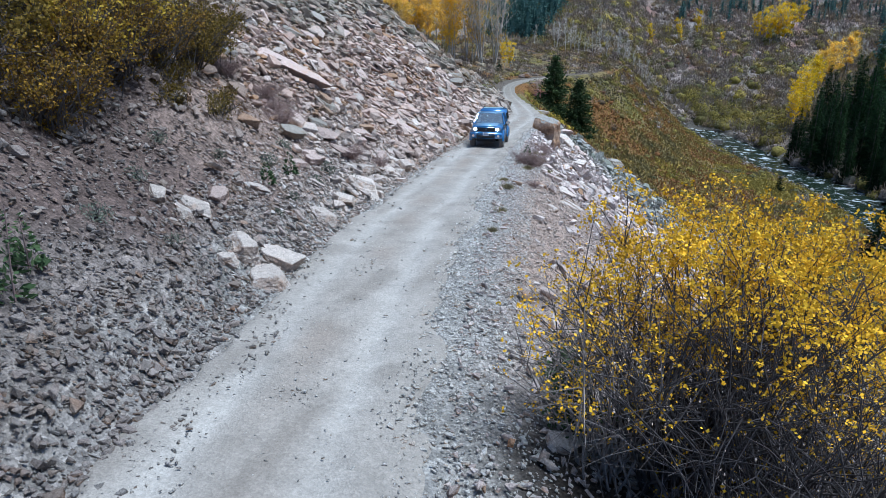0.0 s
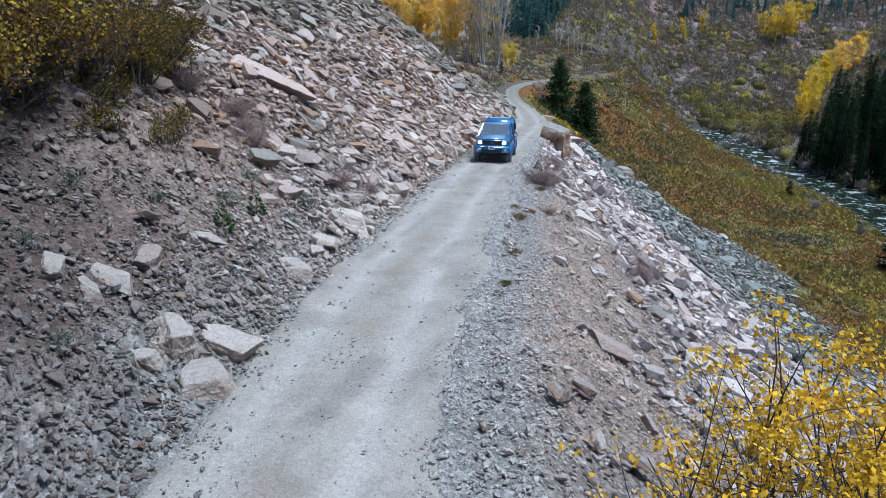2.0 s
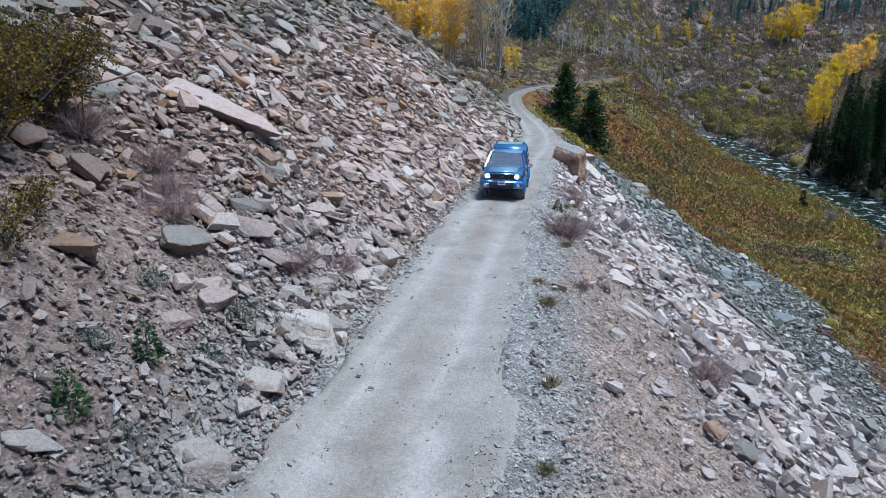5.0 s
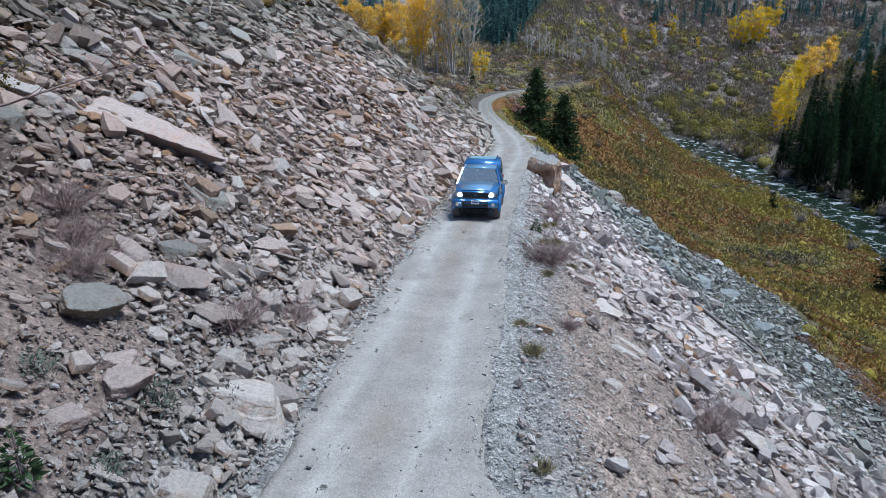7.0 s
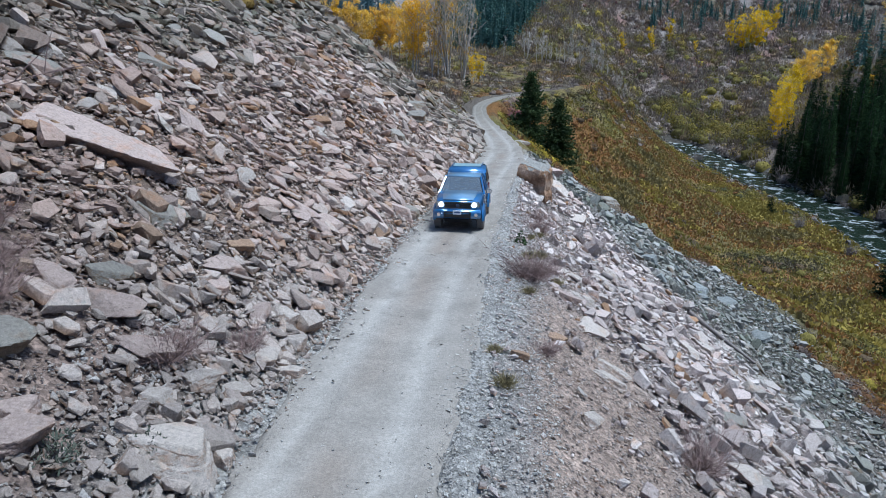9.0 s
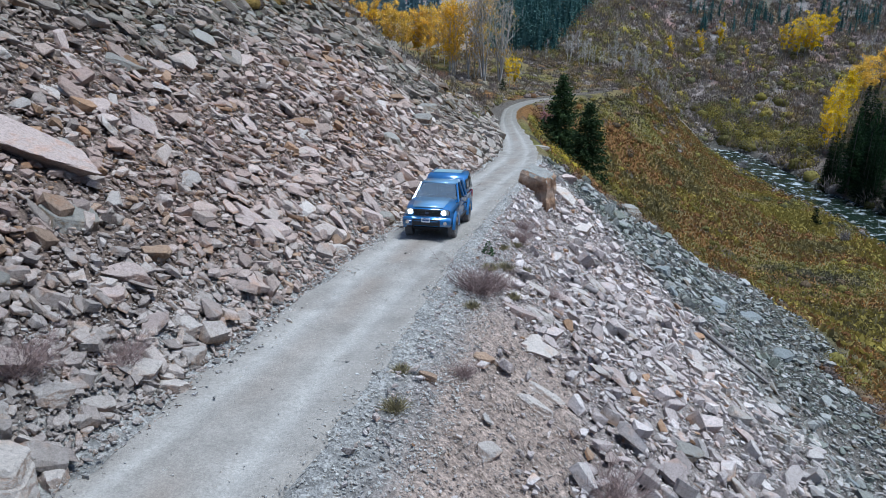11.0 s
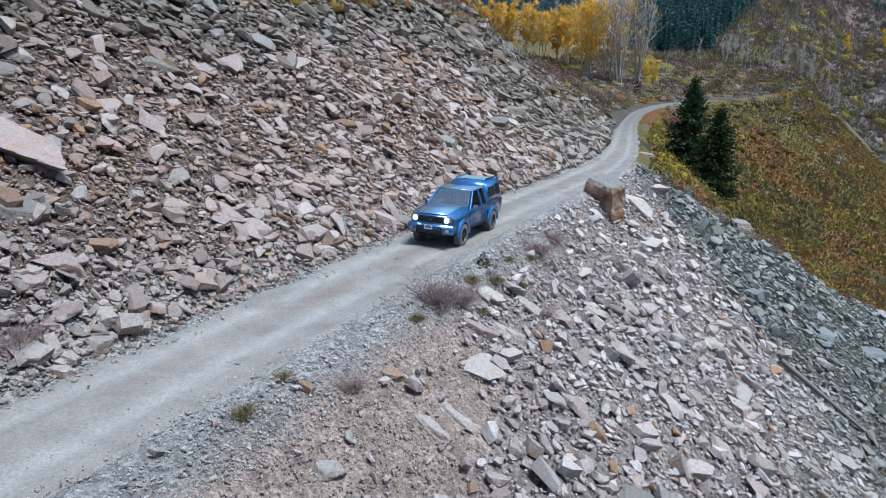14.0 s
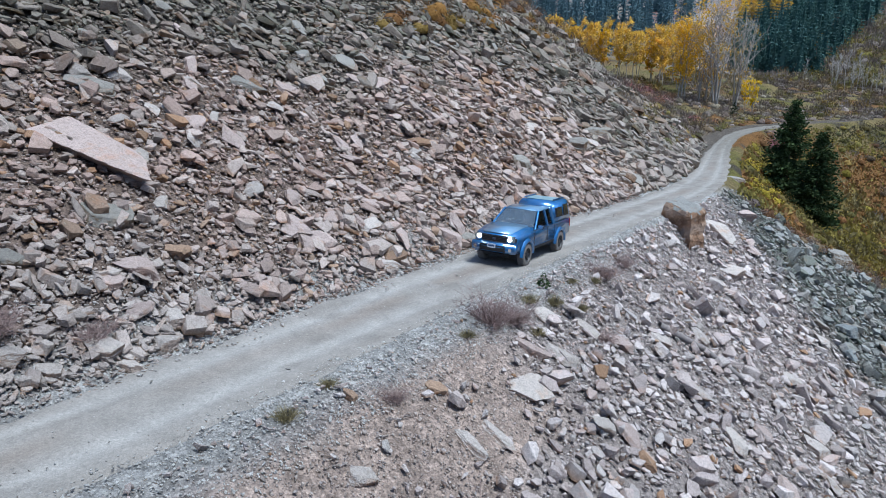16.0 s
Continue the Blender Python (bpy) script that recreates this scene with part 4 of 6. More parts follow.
M_PLATE = simple("plate_white", (0.7, 0.72, 0.75), 0.5, vary=0.04)
M_PLATEINK = simple("plate_ink", (0.05, 0.09, 0.2), 0.6)
M_AMBER = simple("amber_lens", (0.6, 0.22, 0.02), 0.2)
M_LENS = simple("lamp_cover", (0.36, 0.38, 0.38), 0.15, 0.3, vary=0.1)
M_RED = simple("red_lens", (0.35, 0.015, 0.012), 0.2)
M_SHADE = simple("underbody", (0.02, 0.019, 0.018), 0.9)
# the pale opaque share of this glass stands in for reflected sky
gl = Nodes("tinted_glass")
M_GLASS = gl.done((0.42, 0.50, 0.53), 0.05, 0.0, Transmission_Weight=0.86, IOR=1.45, Coat_Weight=1.0, Coat_IOR=2.2, Coat_Roughness=0.03)
gd = Nodes("dark_glass")
M_DARKGLASS = gd.done((0.10, 0.12, 0.13), 0.03, 0.0, Transmission_Weight=1.0, IOR=1.45)
hl = Nodes("headlamp_on")
hl.b.inputs["Emission Color"].default_value = (1.0, 0.93, 0.80, 1)
hl.b.inputs["Emission Strength"].default_value = 3.5
M_LAMP = hl.done((0.9, 0.88, 0.82), 0.2)


def build_truck():
    t = new("pickup_truck")
    W = 0.89
    R = 0.47

    def arch(cy, r, n=9):
        return [(cy + r * math.cos(a), 0.42 + r * math.sin(a)) for a in np.linspace(0.12, math.pi - 0.12, n)]
    # side outline, front at +y: nose, hood, belt line, bed, tail, sill and both wheel arches
    outline = [(2.52, 0.70), (2.56, 0.92), (2.50, 1.10), (2.38, 1.20), (1.75, 1.29), (1.05, 1.335), (0.95, 1.22),
               (-0.98, 1.22), (-2.72, 1.24), (-2.76, 1.15), (-2.76, 0.72)]
    rear = arch(-1.62, R)
    front = arch(1.62, R)
    outline += [(-2.60, 0.62)] + rear[::-1] + [(-1.10, 0.55), (1.10, 0.55)] + front[::-1] + [(2.20, 0.62)]
    bm = prism(outline, -W, W, 0.0)
    for v in bm.verts:
        x, y, z = v.co
        k = 1.0
        if y > 1.9:
            k -= 0.16 * ((y - 1.9) / 0.66) ** 2
        if z > 1.12:
            k -= 0.06
        if z < 0.66:
            k -= 0.02
        v.co.x = x * k
    bmesh.ops.bevel(bm, geom=bm.edges[:], offset=0.035, segments=2, affect='EDGES', clamp_overlap=True)
    body = part("body", bm, M_PAINT, t, "metallic blue body, dusty along the sills", True)
    # hood with a raised middle
    bm = prism([(2.42, 1.185), (2.36, 1.235), (1.75, 1.325), (1.02, 1.37), (1.02, 1.28), (1.75, 1.22)], -0.62, 0.62, 0.02)
    for v in bm.verts:
        if v.co.y > 1.9:
            v.co.x *= 1 - 0.18 * ((v.co.y - 1.9) / 0.6) ** 2
    part("hood", bm, M_SKYPAINT, t, "blue hood paled by sky reflection in its paint", True)
    # flares
    for side in (-1, 1):
        for cy in (1.62, -1.62):
            pts = np.linspace(-0.05, math.pi + 0.05, 15)
            bm = bmesh.new()
            rows = []
            for a in pts:
                c, s = math.cos(a), math.sin(a)
                rows.append([bm.verts.new((side * xx, cy + rr_ * c, 0.42 + rr_ * s)) for xx, rr_ in ((W - 0.05, R - 0.01), (W + 0.07, R - 0.01), (W + 0.075, R + 0.05), (W - 0.02, R + 0.11))])
            for i in range(len(rows) - 1):
                for j in range(3):
                    bm.faces.new((rows[i][j], rows[i][j + 1], rows[i + 1][j + 1], rows[i + 1][j]))
            part("fender_flare", bm, M_PAINT, t, "", True)
    # cabin: roof, pillars, glass
    zb, zt = 1.24, 1.80
    fb, ft = 1.00, 0.28      # windscreen foot and head
    rb, rt = -0.98, -0.98
    wb, wt = 0.83, 0.64
    roof = prism([(ft + 0.02, zt - 0.03), (ft - 0.10, zt + 0.035), (-0.5, zt + 0.055), (rt, zt + 0.03), (rt, zt - 0.05), (ft - 0.05, zt - 0.06)], -wt - 0.02, wt + 0.02, 0.03)
    part("roof", roof, M_SKYPAINT, t, "blue cab roof paled by sky reflection in its paint", True)
    for side in (-1, 1):
        def P(y, f):
            return (side * (wb + (wt - wb) * f), y, zb + (zt - zb) * f)
        def pillar(name, y0b, y1b, y0t, y1t):
            bm = plate([P(y0b, -0.05), P(y1b, -0.05), P(y1t, 1.0), P(y0t, 1.0)], -0.07 * side, 0.012)
            part(name, bm, M_PAINT, t)
        pillar("front_pillar", fb + 0.02, fb - 0.13, ft + 0.02, ft - 0.09)
        pillar("door_pillar", -0.22, -0.33, -0.22, -0.32)
        pillar("rear_pillar", -0.80, -1.0, -0.78, -1.0)
        part("door_window", plate([P(fb - 0.13, 0.02), P(-0.22, 0.02), P(-0.22, 0.95), P(ft - 0.09, 0.95)], -0.02 * side), M_DARKGLASS, t, "dark side window")
        part("rear_side_window", plate([P(-0.33, 0.02), P(-0.80, 0.02), P(-0.78, 0.95), P(-0.32, 0.95)], -0.02 * side), M_DARKGLASS, t, "dark side window")
        # door seams, handle, mirror
        for ys in (0.98, -0.28, -1.0):
            part("door_seam", boxed(side * (W + 0.001), ys, 0.95, 0.012, 0.012, 0.52, 0), M_BLACK, body)
        part("door_handle", boxed(side * (W + 0.02), -0.12, 1.08, 0.035, 0.16, 0.035, 0.012), M_PAINT, t)
        mirror = part("mirror", boxed(side * 1.04, 0.78, 1.32, 0.24, 0.10, 0.17, 0.035), M_BLACK, t, "black door mirror with chrome cap")
        part("mirror_cap", boxed(side * 1.05, 0.84, 1.325, 0.20, 0.04, 0.14, 0.018), M_CHROME, mirror)
        part("rocker_panel", boxed(side * (W - 0.03), 0.0, 0.55, 0.06, 2.1, 0.10, 0.02), M_BLACK, t)
    part("windscreen", plate([(-wb + 0.02, fb, zb + 0.02), (wb - 0.02, fb, zb + 0.02), (wt - 0.02, ft, zt - 0.02), (-wt + 0.02, ft, zt - 0.02)], 0.012), M_GLASS, t, "broad raked windscreen")
    part("rear_window", plate([(wb - 0.05, rb, zb), (-wb + 0.05, rb, zb), (-wt + 0.03, rt, zt - 0.03), (wt - 0.03, rt, zt - 0.03)], 0.012), M_DARKGLASS, t)
    cabin = part("cabin", joined(boxed(0, 0.0, 1.10, 1.5, 1.8, 0.22, 0), boxed(0, 0.84, 1.24, 1.45, 0.32, 0.10, 0.04)), M_CABIN, t, "dark cab interior with dashboard")
    for side in (-0.38, 0.38):
        part("seat", joined(boxed(side, -0.05, 1.22, 0.48, 0.48, 0.14, 0.05), boxed(side, -0.32, 1.40, 0.46, 0.13, 0.46, 0.05), boxed(side, -0.34, 1.66, 0.24, 0.09, 0.14, 0.04)), M_CABIN, cabin, "grey seat with headrest")
    wheelr = ring([(-0.012, 0.18), (0.012, 0.18), (0.012, 0.155), (-0.012, 0.155), (-0.012, 0.18)], 0, 0, 0, 20)
    bmesh.ops.rotate(wheelr, cent=(0, 0, 0), matrix=Matrix.Rotation(radians(90), 3, 'Z'), verts=wheelr.verts[:])
    bmesh.ops.translate(wheelr, vec=(0.38, 0.55, 1.32), verts=wheelr.verts[:])
    part("steering_wheel", wheelr, M_BLACK, cabin)
    for side in (-0.36, 0.36):
        part("wiper", plate([(side - 0.34, fb + 0.012, zb + 0.035), (side + 0.30, fb - 0.03, zb + 0.065), (side + 0.30, fb - 0.04, zb + 0.08), (side - 0.34, fb + 0.0, zb + 0.05)], 0.02), M_BLACK, t)
    # camper shell over the bed
    shell = prism([(-1.02, 1.24), (-1.02, 1.80), (-1.30, 1.98), (-2.45, 2.0), (-2.62, 1.96), (-2.78, 1.24)], -0.87, 0.87)
    for v in shell.verts:
        if v.co.z > 1.5:
            v.co.x *= 0.84 if v.co.z > 1.9 else 0.86
    bmesh.ops.bevel(shell, geom=shell.edges[:], offset=0.05, segments=2, affect='EDGES', clamp_overlap=True)
    cap = part("camper_shell", shell, M_PAINT, t, "blue fibreglass camper shell over the bed", True)
    part("roof_panel", plate([(-0.58, -1.50, 2.006), (-0.58, -2.40, 2.016), (0.58, -2.40, 2.016), (0.58, -1.50, 2.006)], -0.02, 0.006), simple("panel_grey", (0.20, 0.30, 0.34), 0.35), cap, "flat grey panel on the shell's roof")
    for side in (-1, 1):
        def Q(y, z):
            f = (z - 1.24) / 0.70
            return (side * (0.872 - 0.135 * f), y, z)
        for y0, y1, z0, z1 in ((-1.20, -1.86, 1.40, 1.76), (-2.02, -2.50, 1.38, 1.82)):
            part("shell_window", plate([Q(y0, z0), Q(y1 - 0.03, z0), Q(y1, z1), Q(y0 - 0.02, z1)], -0.022 * side if side < 0 else -0.022), M_BLACK, cap, "dark sliding window in the shell")
            part("window_pane", plate([Q(y0 - 0.04, z0 + 0.04), Q(y1 + 0.02, z0 + 0.04), Q(y1 + 0.04, z1 - 0.04), Q(y0 - 0.05, z1 - 0.04)], -0.03 if side > 0 else 0.03), simple("shell_glass", (0.02, 0.022, 0.025), 0.05), cap)
        part("roof_rail", boxed(side * 0.60, -1.95, 2.045, 0.05, 1.15, 0.045, 0.015), M_PAINT, cap)
        part("tail_lamp", boxed(side * 0.80, -2.77, 1.02, 0.14, 0.04, 0.34, 0.015), M_RED, t)
    # nose
    grille = part("grille", boxed(0, 2.50, 1.02, 1.02, 0.10, 0.24, 0.03), M_BLACK, t, "black mesh grille")
    for i in range(4):
        part("grille_bar", boxed(0, 2.555, 0.93 + 0.058 * i, 0.98, 0.02, 0.016, 0.004), simple("grille_grey", (0.04, 0.045, 0.05), 0.4) if i == 0 else M_BLACK, grille)
    part("badge", boxed(0, 2.57, 1.03, 0.13, 0.02, 0.085, 0.02), simple("badge_grey", (0.10, 0.13, 0.2), 0.3, 0.6), grille, "plain oval badge")
    part("bumper", prism([(2.40, 0.52), (2.62, 0.56), (2.66, 0.72), (2.60, 0.88), (2.40, 0.88)], -0.86, 0.86, 0.03), M_PAINT, t, "blue front bumper", True)
    part("bumper_intake", boxed(0, 2.645, 0.66, 0.98, 0.04, 0.14, 0.02), M_BLACK, t, "black lower intake")
    part("skid_plate", prism([(2.30, 0.36), (2.58, 0.52), (2.50, 0.56), (2.2, 0.44)], -0.5, 0.5, 0.02), M_BLACK, t)
    bar = part("bull_bar", boxed(0, 2.72, 0.80, 0.98, 0.05, 0.05, 0.02), M_BLACK, t, "low black tube bar")
    for side in (-1, 1):
        part("bar_leg", boxed(side * 0.47, 2.70, 0.66, 0.05, 0.05, 0.30, 0.02), M_BLACK, bar)
        part("headlight_housing", boxed(side * 0.655, 2.43, 1.035, 0.30, 0.20, 0.23, 0.05), M_BLACK, t)
        part("headlight_lens", boxed(side * 0.635, 2.50, 1.04, 0.31, 0.10, 0.22, 0.045), M_LENS, t, "grey plastic headlight cover")
        bulb = ring([(-0.03, 0.0), (-0.03, 0.075), (0.0, 0.088), (0.025, 0.07), (0.035, 0.0)], 0, 0, 0, 18)
        bmesh.ops.rotate(bulb, cent=(0, 0, 0), matrix=Matrix.Rotation(radians(90), 3, 'Z'), verts=bulb.verts[:])
        bmesh.ops.translate(bulb, vec=(side * 0.60, 2.55, 1.045), verts=bulb.verts[:])
        part("headlight", bulb, M_LAMP, t, "lit round headlight", True)
        part("turn_signal", boxed(side * 0.775, 2.44, 1.03, 0.05, 0.10, 0.14, 0.02), M_AMBER, t)
        lamp = ring([(-0.02, 0.0), (-0.02, 0.06), (0.03, 0.065), (0.03, 0.0)], 0, 0, 0, 16)
        bmesh.ops.rotate(lamp, cent=(0, 0, 0), matrix=Matrix.Rotation(radians(90), 3, 'Z'), verts=lamp.verts[:])
        bmesh.ops.translate(lamp, vec=(side * 0.68, 2.65, 0.70), verts=lamp.verts[:])
        part("fog_lamp", lamp, M_CHROME, t, "small round fog lamp")
    number = part("number_plate", boxed(0, 2.755, 0.80, 0.31, 0.012, 0.155, 0.004), M_PLATE, t, "white number plate")
    part("plate_bar", boxed(0, 2.763, 0.80, 0.24, 0.006, 0.05, 0), M_PLATEINK, number)
    part("plate_bar", boxed(0, 2.763, 0.855, 0.15, 0.006, 0.018, 0), M_PLATEINK, number)
    part("rear_bumper", boxed(0, -2.80, 0.66, 1.66, 0.16, 0.20, 0.04), M_CHROME, t)
    part("underbody", joined(boxed(0, 0, 0.55, 1.1, 4.6, 0.16, 0.03), boxed(0, 1.62, 0.40, 1.3, 0.12, 0.10, 0.03), boxed(0, -1.62, 0.40, 1.3, 0.14, 0.12, 0.03), boxed(0, 0, 0.72, 1.55, 4.7, 0.30, 0)), M_SHADE, t)
    # wheels
    for side in (-1, 1):
        for cy in (1.62, -1.62):
            bm = ring([(-0.13, 0.25), (-0.135, 0.34), (-0.11, 0.40), (0.11, 0.40), (0.135, 0.34), (0.13, 0.25), (-0.13, 0.25)], side * 0.80, cy, 0.405, 36)
            wheel = part("wheel", bm, M_RUBBER, t, "dusty off-road tyre", True)
            lug = bmesh.new()
            for k in range(30):
                a = 2 * math.pi * k / 30
                for off in (-0.085, 0.0, 0.085):
                    b = boxed(0, 0, 0, 0.07, 0.045, 0.018, 0)
                    aa = a + (0.1 if off == 0 else 0)
                    bmesh.ops.rotate(b, cent=(0, 0, 0), matrix=Matrix.Rotation(aa - math.pi / 2, 3, 'X'), verts=b.verts[:])
                    bmesh.ops.translate(b, vec=(side * 0.80 + off, cy + 0.402 * math.cos(aa), 0.405 + 0.402 * math.sin(aa)), verts=b.verts[:])
                    lug = joined(lug, b)
            part("tread", lug, M_RUBBER, wheel)
            rim = ring([(0.125 * side, 0.25), (0.10 * side, 0.235), (0.05 * side, 0.22), (0.06 * side, 0.10), (0.10 * side, 0.07), (0.10 * side, 0.0)], side * 0.80, cy, 0.405, 30)
            rim = part("rim", rim, M_RIM, wheel, "dark alloy rim", True)
            for k in range(6):
                a = 2 * math.pi * k / 6
                b = boxed(0, 0.155, 0, 0.03, 0.15, 0.065, 0.01)
                bmesh.ops.rotate(b, cent=(0, 0, 0), matrix=Matrix.Rotation(a, 3, 'X'), verts=b.verts[:])
                bmesh.ops.translate(b, vec=(side * 0.885, cy, 0.405), verts=b.verts[:])
                part("spoke", b, M_RIM, wheel)
    return t


truck = build_truck()
truck.matrix_world = pose(-6.72, 37.1, float(road_z(37.1)) - 0.05, 4.5, 0, 184.6) @ Matrix.Diagonal((0.94, 0.89, 0.94, 1))
tagged(truck, "blue metallic pickup with camper shell, headlights lit, on the road", "pickup truck")


# ---- plants ----
def leaf_quads(P, size, rng, aspect=0.62, along=None, lay=0.0):
    """A pointed leaf at each place; along gives the way it points, lay flattens it."""
    n = len(P)
    size = np.broadcast_to(size, (n,))[:, None]
    a = rng.normal(0, 1, (n, 3)) if along is None else along + rng.normal(0, 0.45, (n, 3))
    a /= np.linalg.norm(a, axis=1, keepdims=True)
    b = rng.normal(0, 1, (n, 3))
    b[:, 2] *= 1 - lay
    b -= (a * b).sum(1, keepdims=True) * a
    b /= np.linalg.norm(b, axis=1, keepdims=True)
    V = np.stack([P - a * size * 0.5, P + b * size * aspect * 0.5, P + a * size * 0.5, P - b * size * aspect * 0.5], 1).reshape(-1, 3)
    return V, np.arange(4 * n).reshape(n, 4)


def tubes(lines, sides=4):
    """Tapered stems: each line is (points, radius at foot, radius at tip)."""
    Vs, Fs, base = [], [], 0
    for pts, r0, r1 in lines:
        pts = np.asarray(pts, float)
        k = len(pts)
        t = np.gradient(pts, axis=0)
        t /= np.linalg.norm(t, axis=1, keepdims=True) + 1e-9
        h = np.array((0.31, 0.17, 0.93)) if abs(t[0, 2]) < 0.8 else np.array((1.0, 0.1, 0.0))
        u = np.cross(t, h)
        u /= np.linalg.norm(u, axis=1, keepdims=True) + 1e-9
        v = np.cross(t, u)
        r = np.linspace(r0, r1, k)[:, None]
        ring_ = [pts + r * (u * math.cos(a) + v * math.sin(a)) for a in np.linspace(0, 2 * math.pi, sides, endpoint=False)]
        V = np.stack(ring_, 1).reshape(-1, 3)
        i = np.arange(k * sides).reshape(k, sides)
        j = np.roll(i, -1, axis=1)
        F = np.stack([i[:-1], j[:-1], j[1:], i[1:]], -1).reshape(-1, 4) + base
        Vs.append(V)
        Fs.append(F)
        base += len(V)
    return np.concatenate(Vs), np.concatenate(Fs)


def child(name, me, parent, label=""):
    ob = new(name, me)
    ob.parent = parent
    if label:
        ob["label"] = label
    return ob


def limb(p, way, length, rng, bend=0.25, lift=0.0, n=5):
    """A crooked line of points."""
    pts = [np.array(p, float)]
    w = np.array(way, float)
    for _ in range(n):
        w = w + rng.normal(0, bend, 3) * 0.5 + np.array((0, 0, lift))
        w /= np.linalg.norm(w)
        pts.append(pts[-1] + w * length / n)
    return np.array(pts)


# --- conifers ---
def conifer_meshes(height, radius, whorls, sprays, seed, needle, foot=0.06):
    rng = np.random.RandomState(seed)
    P, A, S = [], [], []
    for k in range(whorls):
        f = foot + (1 - foot) * (k + rng.uniform(-0.3, 0.3)) / whorls
        f = min(max(f, foot), 0.985)
        L0 = radius * (1 - f) ** 0.8 * (1.0 if f > foot + 0.08 else 0.8) + 0.05 * radius
        for b in range(rng.randint(9, 14)):
            az = rng.uniform(0, 2 * math.pi)
            L = L0 * rng.uniform(0.62, 1.15)
            out = np.array((math.cos(az), math.sin(az), 0.0))
            rise = 0.35 * f - 0.32
            m = max(4, int(1.9 * sprays * (L / radius) ** 0.7))
            s = np.linspace(0.18, 1.0, m)
            c = out[None] * (L * s)[:, None]
            c[:, 2] = f * height + L * (rise * s + 0.16 * s * s)
            P.append(c + rng.normal(0, 0.045 * radius, c.shape))
            w = out + np.array((0, 0, rise + 0.2))
            A.append(np.repeat(w[None], m, 0))
            S.append(np.full(m, (0.17 if sprays < 15 else 0.12) * radius) * (0.65 + 0.5 * (L / radius)) * rng.uniform(0.7, 1.2, m))
    P, A, S = np.concatenate(P), np.concatenate(A), np.concatenate(S)
    V, F = leaf_quads(P, S, rng, 0.5, A)
    crown = mesh_np("crown", V, F, needle)
    V, F = tubes([(np.array([(0, 0, -0.8), (0.02 * radius, 0, height * 0.4), (0, 0, height * 0.97)]), height * 0.016, 0.01)], 6)
    return crown, mesh_np("trunk", V, F, M_BARK, None, True)


def plant_tree(name, meshes, x, y, scale, turn, words, category, group="", sink=0.0):
    t = new(name)
    t.matrix_world = pose(x, y, top(x, y) - sink, 0, 0, turn) @ Matrix.Diagonal((scale, scale, scale, 1))
    child("crown", meshes[0], t)
    child("trunk", meshes[1], t)
    return tagged(t, words, category, group)


near_a = conifer_meshes(12.4, 3.9, 34, 26, 11, M_SPRUCE)
near_b = conifer_meshes(10.6, 3.7, 30, 26, 12, M_SPRUCE)
a = plant_tree("spruce_tree", near_a, -9.7, 106.5, 1.0, 20, "dark green spruce standing below the road bend", "spruce tree")
a.matrix_world = pose(-9.82, 106.7, -14.2, 0, 0, 20)
a = plant_tree("spruce_tree", near_b, -5.8, 101.4, 1.0, 80, "shorter dark green spruce beside a taller one", "spruce tree")
a.matrix_world = pose(-5.8, 101.4, -15.3, 0, 0, 80)
plant_tree("spruce_tree", conifer_meshes(2.7, 0.9, 16, 7, 13, M_NEEDLE), -22.5, 131.5, 1.0, 0, "small young spruce beside the road end", "spruce tree")
plant_tree("spruce_tree", conifer_meshes(3.2, 1.2, 16, 7, 14, M_NEEDLE), 30.5, 140.0, 1.0, 0, "small green spruce on the river bank", "spruce tree")
plant_tree("spruce_tree", conifer_meshes(8.0, 2.2, 24, 8, 15, M_NEEDLE), 35.5, 101.0, 1.0, 0, "slender green spruce on the near river bank", "spruce tree")
DARKS = [conifer_meshes(20 + 3 * k, 3.0 + 0.3 * k, 36, 7, 20 + k, (M_NEEDLE, M_NEEDLE, M_DEEPGREEN)[k]) for k in range(3)]
rt = random.Random(3)
for k in range(150):
    yy = rt.uniform(113, 192)
    xx = float(river_x(yy)) + 7.5 + 36 * rt.random() ** 1.5 - (2.0 if yy > 160 else 0)
    if yy > 172 and xx < 52:
        xx += 10
    plant_tree("conifer_tree", DARKS[k % 3], xx, yy, rt.uniform(0.42, 0.78), rt.uniform(0, 360), "tall dark conifer beside the river", "conifer tree", "conifers by the river", 0.3)


for k in range(46):
    yy = rt.uniform(122, 176)
    plant_tree("conifer_tree", DARKS[k % 3], float(river_x(yy)) + 5.6 + 9 * rt.random() ** 1.5, yy, rt.uniform(0.35, 0.62), rt.uniform(0, 360), "dark conifer at the river's edge", "conifer tree", "conifers by the river", 0.3)


